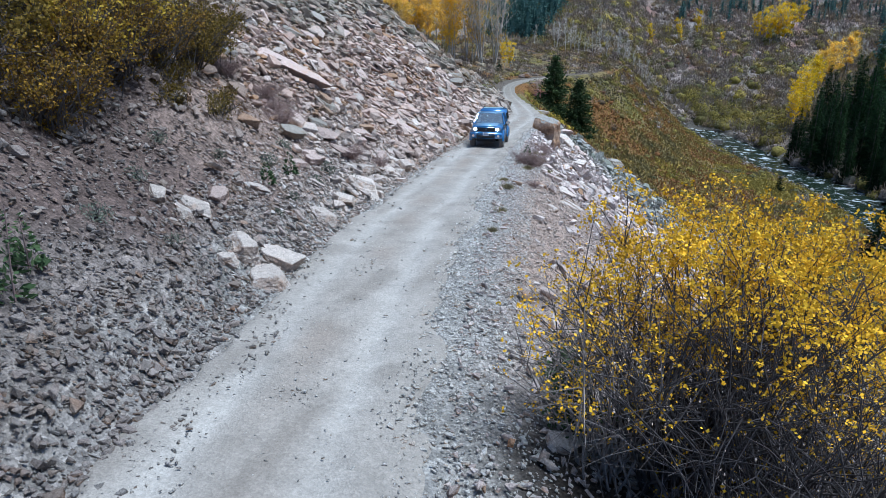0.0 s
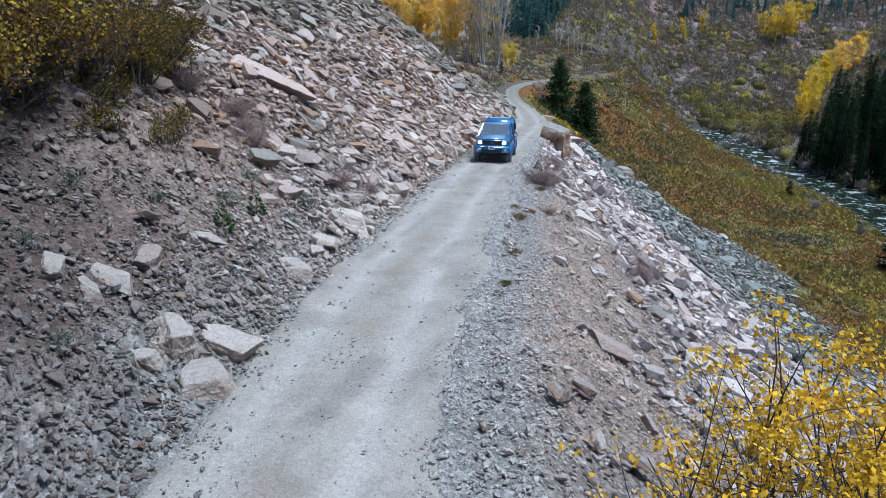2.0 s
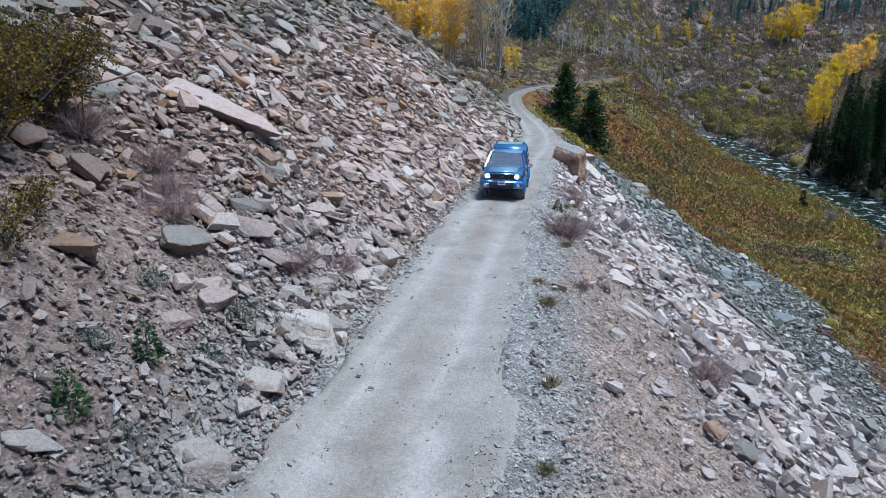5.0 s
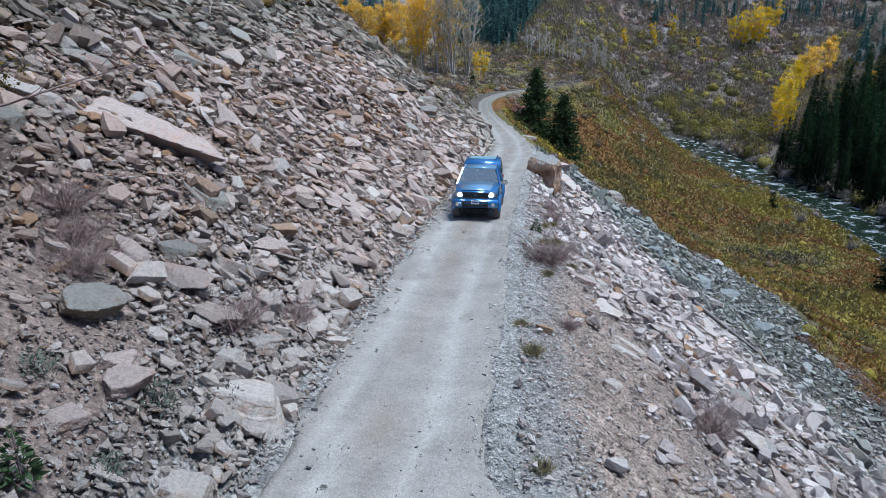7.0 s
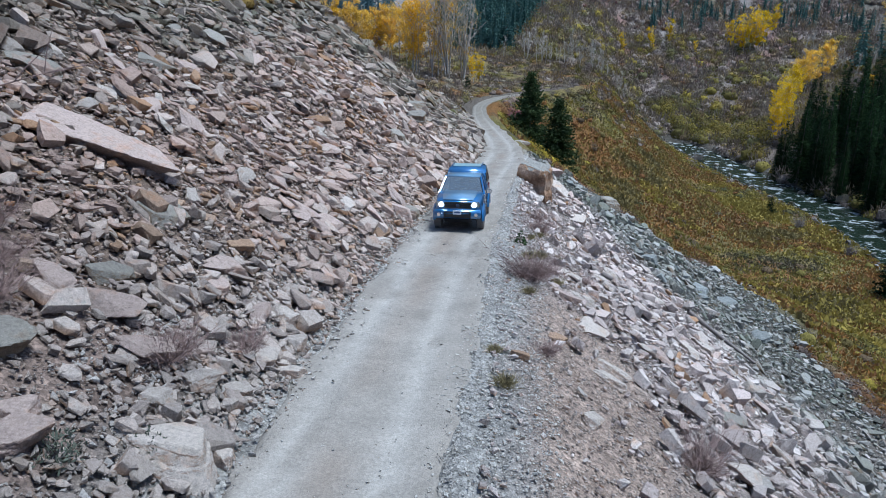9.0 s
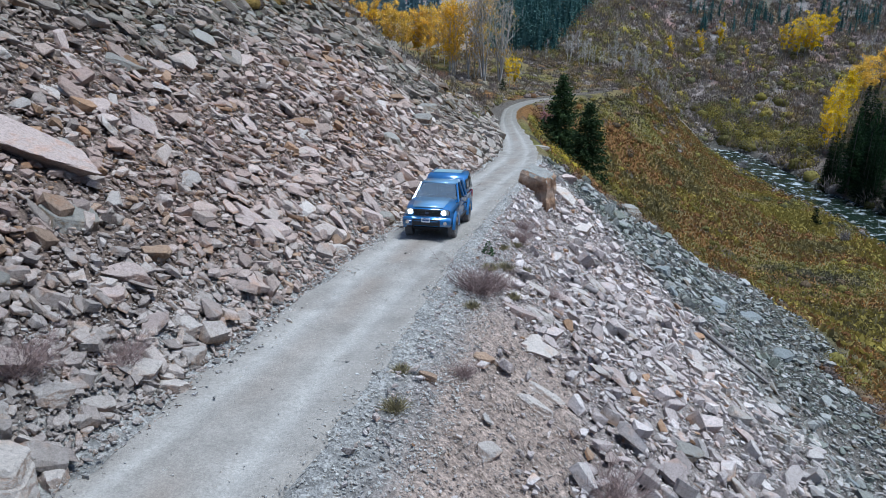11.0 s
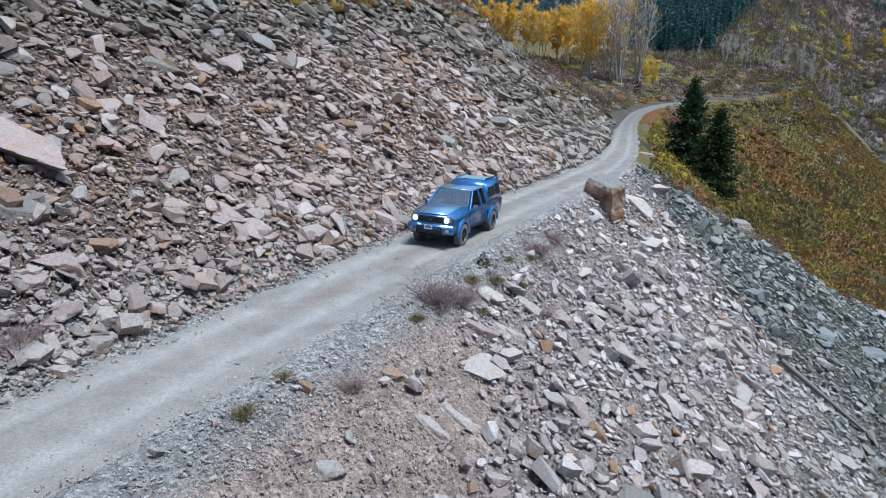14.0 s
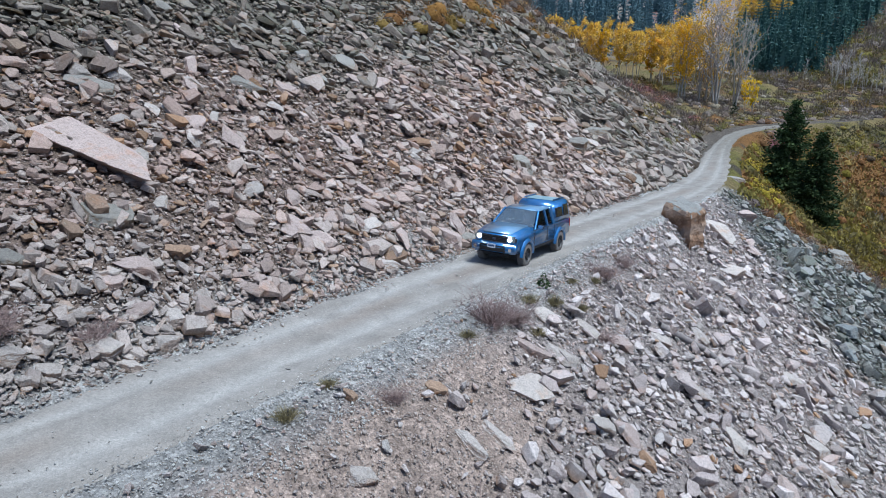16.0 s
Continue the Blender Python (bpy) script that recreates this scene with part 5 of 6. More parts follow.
def wood(name, places, needle, seed, words, rows=14):
    """Far conifers, too many to count, in one mesh."""
    rng = np.random.RandomState(seed)
    Vs, Fs, base = [], [], 0
    protos = []
    for k in range(4):
        R = 0.16 + 0.03 * k
        P, A, S = [], [], []
        for f in np.linspace(0.05, 0.97, rows):
            for b in range(7):
                az = rng.uniform(0, 2 * math.pi)
                L = R * (1 - f) ** 0.85 * rng.uniform(0.7, 1.15) + 0.012
                out = np.array((math.cos(az), math.sin(az), -0.35))
                for s in (0.45, 1.0):
                    P.append(out * L * s + np.array((0, 0, f)))
                    A.append(out)
                    S.append(1.25 / (rows + 1) * (1 - 0.55 * f))
        Vp, Fp = leaf_quads(np.array(P), np.array(S), rng, 0.75, np.array(A))
        az = np.arange(6) * math.pi / 3
        core = np.concatenate([np.stack([0.42 * R * np.cos(az), 0.42 * R * np.sin(az), np.full(6, 0.03)], -1), [(0, 0, 0.93)]])
        n = len(Vp)
        protos.append((np.concatenate([Vp, core]), np.concatenate([Fp, [(n, n + 1, n + 2, n + 6), (n + 2, n + 3, n + 4, n + 6), (n + 4, n + 5, n, n + 6)]])))
    for x, y, h in places:
        V, F = protos[rng.randint(4)]
        a = rng.uniform(0, 6.28)
        R = np.array(((math.cos(a), -math.sin(a), 0), (math.sin(a), math.cos(a), 0), (0, 0, 1)))
        Vs.append((V * h) @ R.T + np.array((x, y, top(x, y) - 0.3)))
        Fs.append(F + base)
        base += len(V)
    ob = new(name, mesh_np(name, np.concatenate(Vs), np.concatenate(Fs), needle))
    return tagged(ob, words, "forest", kind="stuff")


rf_ = random.Random(9)
places = []
for k in range(620):          # dark wood on the slope ahead
    yy = rf_.uniform(236, 356)
    lo_x, hi_x = -0.22 * (yy - 10), -26.5 + 0.135 * (yy - 236)
    places.append((rf_.uniform(lo_x, hi_x), yy, rf_.uniform(6.5, 14.5)))
for k in range(230):          # behind the orange aspens
    yy = rf_.uniform(215, 330)
    places.append((rf_.uniform(-150, -62) - (yy - 215) * 0.2, yy, rf_.uniform(10, 17)))
wood("aspen_backing_forest", places[620:], M_HAZEBLUE, 34, "conifers behind the orange aspens, blued by haze in their colour")
wood("far_forest", places[:620], M_HAZEDNEEDLE, 31, "dark blue-green conifer forest on the far slope, haze in its colour")
places = []
for k in range(240):          # scattered over the hillside's top
    yy = rf_.uniform(304, 360)
    places.append((rf_.uniform(16, 150), yy, rf_.uniform(5, 9)))
for k in range(150):
    yy = rf_.uniform(150, 260)
    places.append((rf_.uniform(84, 150) - 0.1 * (yy - 150), yy, rf_.uniform(9, 17)))
wood("hillside_conifers", places, M_HAZEDNEEDLE, 32, "scattered conifers along the top of the hillside")
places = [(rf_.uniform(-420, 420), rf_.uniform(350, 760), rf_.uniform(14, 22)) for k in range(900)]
wood("mountain_forest", places, M_HAZEBLUE, 33, "conifer forest on distant mountainsides, blued by haze in its colour", 8)


# --- broad-leaved trees ---
def leafy_tree(height, radius, seed, leaves, bark, count, leaf, lean=0.0, low=0.3, stems=1, bare=0.0):
    rng = np.random.RandomState(seed)
    lines, tips = [], []
    for s in range(stems):
        foot = np.array((rng.normal(0, 0.12 * radius * (stems > 1)), rng.normal(0, 0.12 * radius * (stems > 1)), -0.4))
        trunk = limb(foot, (lean + rng.normal(0, 0.05), rng.normal(0, 0.05), 1), height * rng.uniform(0.86, 1.0), rng, 0.07, 0.03, 8)
        lines.append((trunk, height * 0.0095, height * 0.002))
        for k in range(int(26 / stems ** 0.4)):
            f = rng.uniform(low, 0.95)
            i = f * 8
            p = trunk[int(i)] + (trunk[min(int(i) + 1, 8)] - trunk[int(i)]) * (i % 1)
            az = rng.uniform(0, 2 * math.pi)
            L = radius * (0.25 + math.sin(math.pi * min(1.0, max(0.0, (f - low * 0.6) / (1.04 - low * 0.6)))) ** 0.7) * rng.uniform(0.55, 1.05)
            br = limb(p, (math.cos(az), math.sin(az), 0.75), L, rng, 0.2, 0.08, 4)
            lines.append((br, height * 0.004, height * 0.0012))
            tips.append(br)
            for j in range(5):
                q = br[rng.randint(1, 5)]
                tw = limb(q, rng.normal(0, 1, 3) + np.array((0, 0, 0.7)), L * 0.5, rng, 0.25, 0.05, 3)
                lines.append((tw, height * 0.0018, height * 0.0007))
                tips.append(tw)
    V, F = tubes(lines, 4)
    trunk_me = mesh_np("trunk", V, F, bark, None, True)
    T = np.concatenate([t[1:] for t in tips])
    keepn = int(len(T) * (1 - bare))
    T = T[rng.permutation(len(T))[:max(8, keepn)]]
    thick = np.clip(0.35 + 2.2 * np.array([noise.noise(Vector(p) * (2.2 / radius) + Vector((seed, 0, 0))) for p in T]), 0.02, 1.2)
    c = T[rng.choice(len(T), count, p=thick / thick.sum())] + rng.normal(0, 0.075 * radius, (count, 3))
    V, F = leaf_quads(c, leaf * rng.uniform(0.6, 1.25, count), rng, 0.8)
    return mesh_np("crown", V, F, leaves), trunk_me


ASPEN_Y = [leafy_tree(10, 1.75, 40 + k, M_BRIGHT, M_PALEBARK, 2100, 0.235, low=0.24, stems=1 + k % 2) for k in range(3)]
ASPEN_O = [leafy_tree(11, 2.2, 50 + k, M_ORANGE, M_PALEBARK, 2700, 0.26, low=0.33) for k in range(3)]
ASPEN_C = [leafy_tree(10, 1.9, 56 + k, M_YELLOW, M_PALEBARK, 1400, 0.36, low=0.25, bare=0.2) for k in range(2)]
BARE = [leafy_tree(8.5, 1.3, 60 + k, M_OCHRE, M_PALEBARK, 20, 0.3, low=0.35, bare=0.9) for k in range(3)]
ra = random.Random(21)
# row of orange aspens behind the talus
for k in range(26):
    f = k / 25
    xx, yy = -66 + 27 * f + ra.uniform(-2, 2), 146 + ra.uniform(-6, 14) + 10 * f
    plant_tree("aspen_tree", (ASPEN_O, ASPEN_C)[k % 4 == 3][k % 2], xx, yy, ra.uniform(0.85, 1.1), ra.uniform(0, 360), "orange-yellow autumn aspen with a pale trunk", "aspen tree", "aspens above the talus")
for xx, yy, sc in ((-44.0, 158, 1.25), (-46.5, 160, 1.15), (-42.5, 156, 1.0)):
    plant_tree("aspen_tree", ASPEN_O[2], xx, yy, sc, ra.uniform(0, 360), "rounded deep orange aspen", "aspen tree", "aspens above the talus")
# cottonwoods at the road end
tall = leafy_tree(17.5, 4.2, 70, M_YELLOW, M_PALEBARK, 2600, 0.30, low=0.2, stems=4, bare=0.2)
tall2 = leafy_tree(15, 3.4, 71, M_YELLOW, M_PALEBARK, 3200, 0.33, low=0.18, stems=3)
baretall = leafy_tree(17, 3.6, 72, M_YELLOW, M_PALEBARK, 420, 0.26, low=0.2, stems=5, bare=0.5)
plant_tree("cottonwood_tree", baretall, -27.6, 139.5, 1.0, 0, "tall nearly bare cottonwood with pale trunk", "cottonwood tree")
plant_tree("cottonwood_tree", tall, -30.0, 141.0, 1.0, 60, "tall cottonwood with thin yellow leaves", "cottonwood tree")
plant_tree("cottonwood_tree", tall2, -33.5, 140.0, 0.95, 130, "yellow cottonwood at the road end", "cottonwood tree")
plant_tree("cottonwood_tree", baretall, -25.3, 143.5, 0.92, 200, "bare grey cottonwood beside the road end", "cottonwood tree")
plant_tree("cottonwood_tree", tall2, -36.0, 148.0, 0.85, 30, "yellow cottonwood at the road end", "cottonwood tree")
plant_tree("aspen_tree", ASPEN_Y[1], -21.5, 139.0, 0.62, 0, "small yellow-green aspen behind a young spruce", "aspen tree")
plant_tree("aspen_tree", ASPEN_Y[0], -23.0, 140.5, 0.55, 90, "small yellow-green aspen behind a young spruce", "aspen tree")
# yellow aspens across the river
for xx, yy, sc in ((9.3, 277.0, 0.9), (19.6, 286.6, 1.05), (26.7, 290.8, 1.15), (33.9, 280.0, 0.55)):
    plant_tree("aspen_tree", ASPEN_Y[2], xx, yy, sc, ra.uniform(0, 360), "slender bright yellow aspen on the hillside", "aspen tree", "aspens across the river")
for xx, yy, sc in ((45.0, 280, 1.2), (47.5, 283, 1.35), (50.0, 279, 1.5), (52.5, 282, 1.6), (55.0, 280, 1.5), (57.5, 285, 1.45), (62.5, 298, 1.3)):
    plant_tree("aspen_tree", ASPEN_Y[int(xx) % 3], xx, yy, sc, ra.uniform(0, 360), "bright yellow aspen in a hillside cluster", "aspen tree", "aspens across the river")
for xx, yy, sc in ((43.2, 196, 1.1), (44.5, 200, 1.25), (46.5, 204, 1.3), (48.0, 209, 1.35), (50.5, 215, 1.4), (53.0, 222, 1.4), (45.5, 194, 1.0), (55.5, 232, 1.35)):
    plant_tree("aspen_tree", ASPEN_Y[int(yy) % 2], xx, yy, sc, ra.uniform(0, 360), "bright yellow aspen above the river conifers", "aspen tree", "aspens across the river")
for xx, yy, sc in ((58.0, 238, 1.3), (61.5, 243, 1.4), (65.0, 247, 1.35), (69.0, 253, 1.3), (73.0, 262, 1.2), (92.0, 275, 1.4), (98.0, 285, 1.3)):
    plant_tree("aspen_tree", ASPEN_O[int(yy) % 3], xx, yy, sc, ra.uniform(0, 360), "orange aspen on the hillside", "aspen tree", "aspens across the river")
for k in range(8):
    plant_tree("aspen_tree", ASPEN_O[k % 3], -58 + ra.uniform(0, 12), 276 + ra.uniform(-5, 8), ra.uniform(1.1, 1.5), ra.uniform(0, 360), "golden aspen among far conifers", "aspen tree", "aspens across the valley")
for k in range(9):
    plant_tree("aspen_tree", ASPEN_C[k % 2], ra.uniform(58, 80), ra.uniform(165, 205), ra.uniform(0.7, 1.1), ra.uniform(0, 360), "thin yellow aspen among dark conifers", "aspen tree", "aspens across the river")
# bare grey aspens
for k in range(46):
    yy = ra.uniform(203, 232)
    plant_tree("bare_aspen", BARE[k % 3], -27 + 34 * ra.random() + (yy - 203) * 0.25, yy, ra.uniform(0.6, 1.0), ra.uniform(0, 360), "leafless grey aspen with a pale trunk", "aspen tree", "bare aspens of the valley head")
for k in range(26):
    plant_tree("bare_aspen", BARE[k % 3], ra.uniform(66, 100), ra.uniform(236, 280), ra.uniform(0.9, 1.5), ra.uniform(0, 360), "leafless grey aspen with a pale trunk", "aspen tree", "bare aspens of the hillside")


# --- brush, too much to count ---
M_BRUSH = leaf_material("autumn_brush")
M_SWARD = leaf_material("meadow_blades", spread_by=(0.88, 1.14))
GREYS = ((0.24, 0.20, 0.175), (0.30, 0.255, 0.225), (0.27, 0.235, 0.175), (0.19, 0.15, 0.13), (0.27, 0.20, 0.125))
DULL = ((0.20, 0.10, 0.042), (0.15, 0.115, 0.04), (0.235, 0.125, 0.045), (0.175, 0.14, 0.055), (0.13, 0.095, 0.06))
OLIVES = ((0.15, 0.135, 0.05), (0.21, 0.18, 0.055), (0.13, 0.125, 0.06), (0.27, 0.21, 0.06))
GOLDS = ((0.36, 0.275, 0.04), (0.28, 0.225, 0.045), (0.42, 0.325, 0.045), (0.22, 0.185, 0.05))
RUSTS = ((0.24, 0.125, 0.05), (0.31, 0.165, 0.05), (0.28, 0.19, 0.06), (0.18, 0.10, 0.055))
REDS = ((0.19, 0.095, 0.075), (0.17, 0.085, 0.08), (0.24, 0.13, 0.07))


def shell_quads(P, N, size, rng, aspect):
    """Leaf sprays that face outwards, N giving the way out."""
    N = N / (np.linalg.norm(N, axis=1, keepdims=True) + 1e-6)
    a = np.cross(N, rng.normal(0, 1, N.shape))
    a /= np.linalg.norm(a, axis=1, keepdims=True) + 1e-6
    b = np.cross(N, a)
    s = size[:, None] * 0.55
    V = np.stack([P - a * s, P + b * s * aspect, P + a * s, P - b * s * aspect], 1).reshape(-1, 3)
    return V, np.arange(4 * len(P)).reshape(-1, 4)


def with_mounds(me, cores, rng):
    """Add the leafy mass of each bush, an uneven mound, to its sprays."""
    lat, lon = np.array((-0.25, 0.25, 0.75, 1.2)), np.arange(7) * 2 * math.pi / 7
    Vs, Fs, Ts, n = [], [], [], 0
    i = np.arange(28).reshape(4, 7)
    j = np.roll(i, -1, 1)
    quads = np.stack([i[:-1], j[:-1], j[1:], i[1:]], -1).reshape(-1, 4)
    cap = np.array([(21, 22, 23, 28), (23, 24, 25, 28), (25, 26, 27, 28)])
    faces = np.concatenate([quads, cap])
    for x, y, z, r, sq, c in cores:
        rad = 0.66 * r * rng.uniform(0.72, 1.15, (4, 7))
        a = lon + rng.uniform(0, 1)
        X = x + rad * np.cos(lat)[:, None] * np.cos(a) * 1.05
        Y = y + rad * np.cos(lat)[:, None] * np.sin(a) * 1.05
        Z = z + rad * np.sin(lat)[:, None] * sq
        Vs.append(np.concatenate([np.stack([X, Y, Z], -1).reshape(-1, 3), [(x, y, z + 0.64 * r * sq * rng.uniform(0.85, 1.1))]]))
        Fs.append(faces + n)
        # mound tint lowered to give the shade inside a bush
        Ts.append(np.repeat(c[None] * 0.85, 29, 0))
        n += 29
    V0 = np.empty(len(me.vertices) * 3, np.float32)
    me.vertices.foreach_get("co", V0)
    F0 = np.arange(len(me.vertices)).reshape(-1, 4)
    T0 = np.empty(len(me.vertices) * 4, np.float32)
    me.attributes["tint"].data.foreach_get("color", T0)
    k = len(me.vertices)
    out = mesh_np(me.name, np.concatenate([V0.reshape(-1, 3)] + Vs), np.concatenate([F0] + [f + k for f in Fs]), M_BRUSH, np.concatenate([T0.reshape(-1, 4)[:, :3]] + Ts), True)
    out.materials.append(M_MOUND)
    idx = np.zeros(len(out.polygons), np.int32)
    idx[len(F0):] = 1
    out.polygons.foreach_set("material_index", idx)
    bpy.data.meshes.remove(me)
    return out


def brush(name, spots, palette, size, per, seed, words, category="brush", squash=0.9, patch=0, twiggy=False):
    """Low bushes: each spot is x, y and radius; every bush has its own hue; twiggy ones are bare."""
    rng = np.random.RandomState(seed)
    P, S, T, N, cores = [], [], [], [], []
    for x, y, r in spots:
        n = max(8, int(1.1 * per * rng.uniform(0.7, 1.3)))
        q = rng.normal(0, 1, (n, 3))
        q /= np.linalg.norm(q, axis=1, keepdims=True)
        q *= (rng.uniform(0.35, 1, (n, 1)) ** 0.5) * r
        q[:, 2] = np.abs(q[:, 2]) * squash * rng.uniform(0.8, 1.25)
        q[:, :2] *= rng.uniform(0.75, 1.25, 2)
        N.append(q / r + rng.normal(0, 0.28, q.shape))
        P.append(q + np.array((x, y, top(x, y) - 0.05 * r)))
        S.append(np.full(n, 0.6 * size) * rng.uniform(0.6, 1.3, n) * (0.5 + 0.5 * r))
        k = rng.randint(len(palette))
        if patch:
            f = float(lumps(np.array([x]), np.array([y]), 6, patch)[0]) + 0.5 * float(lumps(np.array([x]), np.array([y]), 2, patch + 1)[0])
            k = int(np.clip((f + 0.6) / 1.2, 0, 0.999) * len(palette))
        c = np.array(palette[k]) * rng.uniform(0.6, 1.1)
        cores.append((x, y, top(x, y), r * (0.66 if twiggy else 0.85), squash * rng.uniform(0.7, 1.1), c))
        T.append(np.repeat(c[None], 4 * n, 0))
    if twiggy:
        V, F = leaf_quads(np.concatenate(P), 1.45 * np.concatenate(S), rng, 0.15, np.concatenate(N) + np.array((0, 0, 1.3)))
    else:
        V, F = shell_quads(np.concatenate(P), np.concatenate(N), np.concatenate(S), rng, 0.7)
    ob = new(name, with_mounds(mesh_np(name, V, F, M_BRUSH, np.concatenate(T)), cores, rng))
    return tagged(ob, words, category, kind="stuff")


rb_ = random.Random(17)


def over_river(n, r0, r1, lo=8, hi=60, y0=130, y1=345):
    out = []
    while len(out) < n:
        yy = rb_.uniform(y0, y1)
        xx = rb_.uniform(-36, 115)
        r = xx - float(river_x(yy))
        if yy > 222:
            r = (yy - 214) * 0.9 + 4
        if yy < 190 and r > 7:
            continue
        if lo < r < hi:
            out.append((xx, yy, rb_.uniform(r0, r1)))
    return out


brush("hillside_brush", over_river(3200, 1.3, 3.2, 6, 300), GREYS, 0.75, 74, 81, "grey-purple leafless brush across the river", squash=1.05, twiggy=True)
brush("olive_brush", over_river(900, 1.6, 4.0, 6, 80), OLIVES + OLIVES + GOLDS[1:2] + GOLDS[3:] + GREYS[:1], 0.30, 110, 82, "olive and gold bushes across the river")
brush("ochre_brush", over_river(300, 1.0, 2.4, 5.5, 26, 110, 236), OLIVES + GREYS[:2] + RUSTS[2:3], 0.5, 60, 83, "ochre willow bushes along the far river bank")
brush("rust_brush", [(rb_.uniform(-8, 50), rb_.uniform(255, 330), rb_.uniform(0.9, 2.2)) for k in range(280)], REDS + GREYS, 0.5, 40, 84, "rust-red brush high on the hillside")
brush("gold_willows", [(20 + 24 * (k / 90) + rb_.uniform(-3, 3), 234 - 30 * (k / 90) + rb_.uniform(-4, 16), rb_.uniform(1.8, 3.6)) for k in range(90)], GOLDS[1:2] + GOLDS[3:] + OLIVES, 0.30, 260, 85, "tall gold-olive willows above the river", squash=1.2)


def meadow_spots(n, r0, r1):
    out = []
    while len(out) < n:
        yy = rb_.uniform(60, 195)
        xx = rb_.uniform(-14, 46)
        ax, ay = np.array([xx]), np.array([yy])
        d = float(road_d(ax, ay)[0])
        if d < 2.6 or xx > float(river_x(yy)) - 5.2 or float(rubble_end(ax, ay)[0]) < 0.6:
            continue
        out.append((xx, yy, rb_.uniform(r0, r1)))
    return out


def sward(name, n, seed, length, palette, shift, words, level=-9.0):
    """Grass and low herbs, blade by blade, hued in drifts."""
    rng = np.random.RandomState(seed)
    x, y = rng.uniform(-14, 46, 5 * n), rng.uniform(58, 200, 5 * n)
    d = road_d(x, y)
    m = (d > 2.4) & (x < river_x(y) - 4.9) & (rubble_end(x, y) > rng.uniform(0.3, 0.8, len(x)))
    drift = 1.2 * lumps(x, y, 15, shift) + 0.6 * lumps(x, y, 5, shift + 1) + 0.35 * lumps(x, y, 1.6, shift + 2)
    m &= drift > level
    x, y, drift = keep(m, x[:], y, drift)
    x, y, drift = x[:n], y[:n], drift[:n]
    k = np.clip((drift + 1.0) / 2.0 + rng.normal(0, 0.1, len(x)), 0, 0.999) * (len(palette) - 1)
    pal = np.array(palette)
    i = k.astype(int)
    c = pal[i] * (1 - (k - i))[:, None] + pal[i + 1] * (k - i)[:, None]
    c = c * rng.uniform(0.85, 1.15, (len(x), 1))
    s = length * rng.uniform(0.5, 1.4, len(x)) * (1 + 0.7 * np.maximum(drift, 0))
    P = np.stack([x, y, land(x, y) + 0.3 * s], -1)
    V, F = leaf_quads(P, s, rng, 0.5, np.array((0, 0, 1.1)) + rng.normal(0, 0.5, P.shape))
    ob = new(name, mesh_np(name, V, F, M_SWARD, np.repeat(c, 4, 0)))
    return tagged(ob, words, "meadow plants", kind="stuff")


sward("meadow_grass", 90000, 86, 0.42, ((0.14, 0.125, 0.08), (0.22, 0.195, 0.07), (0.36, 0.30, 0.08), (0.24, 0.20, 0.075), (0.36, 0.185, 0.06), (0.22, 0.125, 0.065), (0.33, 0.25, 0.075), (0.20, 0.165, 0.075)), 61, "dry rust, olive and gold meadow grass")
sward("meadow_gold", 15000, 97, 0.55, ((0.24, 0.19, 0.05), (0.34, 0.26, 0.06), (0.27, 0.22, 0.06)), 66, "golden low shrubs in drifts on the meadow", 0.3)
brush("meadow_bushes", meadow_spots(420, 0.5, 1.4), (GOLDS[3], GOLDS[1]) + OLIVES[:3] + DULL, 0.24, 100, 89, "yellow-green bushes in the meadow", "bushes", 0.85)
toe = []
for k in range(260):
    yy = rb_.uniform(56, 96)
    for xx in np.arange(-6, 26, 0.4):
        if 0.35 < float(rubble_end(np.array([xx]), np.array([yy]))[0]) < 0.75:
            toe.append((xx + rb_.uniform(-0.6, 1.2), yy, rb_.uniform(0.4, 1.0)))
            break
brush("rubble_foot_brush", toe, GREYS[3:] + RUSTS[3:], 0.22, 50, 90, "dark brown brush along the rubble's foot")
brush("road_end_brush", [(float(road_x(yy)) + sd * rb_.uniform(2.8, 9), yy, rb_.uniform(0.5, 1.3)) for k in range(230) for yy in (rb_.uniform(76, 140),) for sd in (rb_.choice((-1, 1)),)], OLIVES + RUSTS[2:], 0.25, 45, 91, "ochre and brown brush along the far road")
brush("road_end_twigs", [(float(road_x(yy)) - rb_.uniform(3, 30), yy, rb_.uniform(0.8, 1.8)) for k in range(560) for yy in (rb_.uniform(80, 152),)], GREYS, 0.36, 60, 92, "grey leafless brush behind the talus", twiggy=True)
brush("red_brush", [(-37 + rb_.uniform(-9, 5), 131 + rb_.uniform(-8, 8), rb_.uniform(0.8, 1.6)) for k in range(60)] + [(-32 - 13 * f + rb_.uniform(-2, 2), 126.5 + 18 * f + rb_.uniform(-2, 2), rb_.uniform(0.9, 1.8)) for k in range(70) for f in (k / 70,)] + [(-24.5 + rb_.uniform(-2, 2), 120 + rb_.uniform(-2, 2), rb_.uniform(0.8, 1.3)) for k in range(9)] + [(float(road_x(yy)) + rb_.uniform(2.4, 4.5), yy, rb_.uniform(0.9, 1.7)) for k in range(16) for yy in (rb_.uniform(112, 124),)], ((0.30, 0.14, 0.11), (0.34, 0.19, 0.09), (0.25, 0.12, 0.125), (0.24, 0.18, 0.15)), 0.28, 80, 93, "rust-red bushes by the road end")
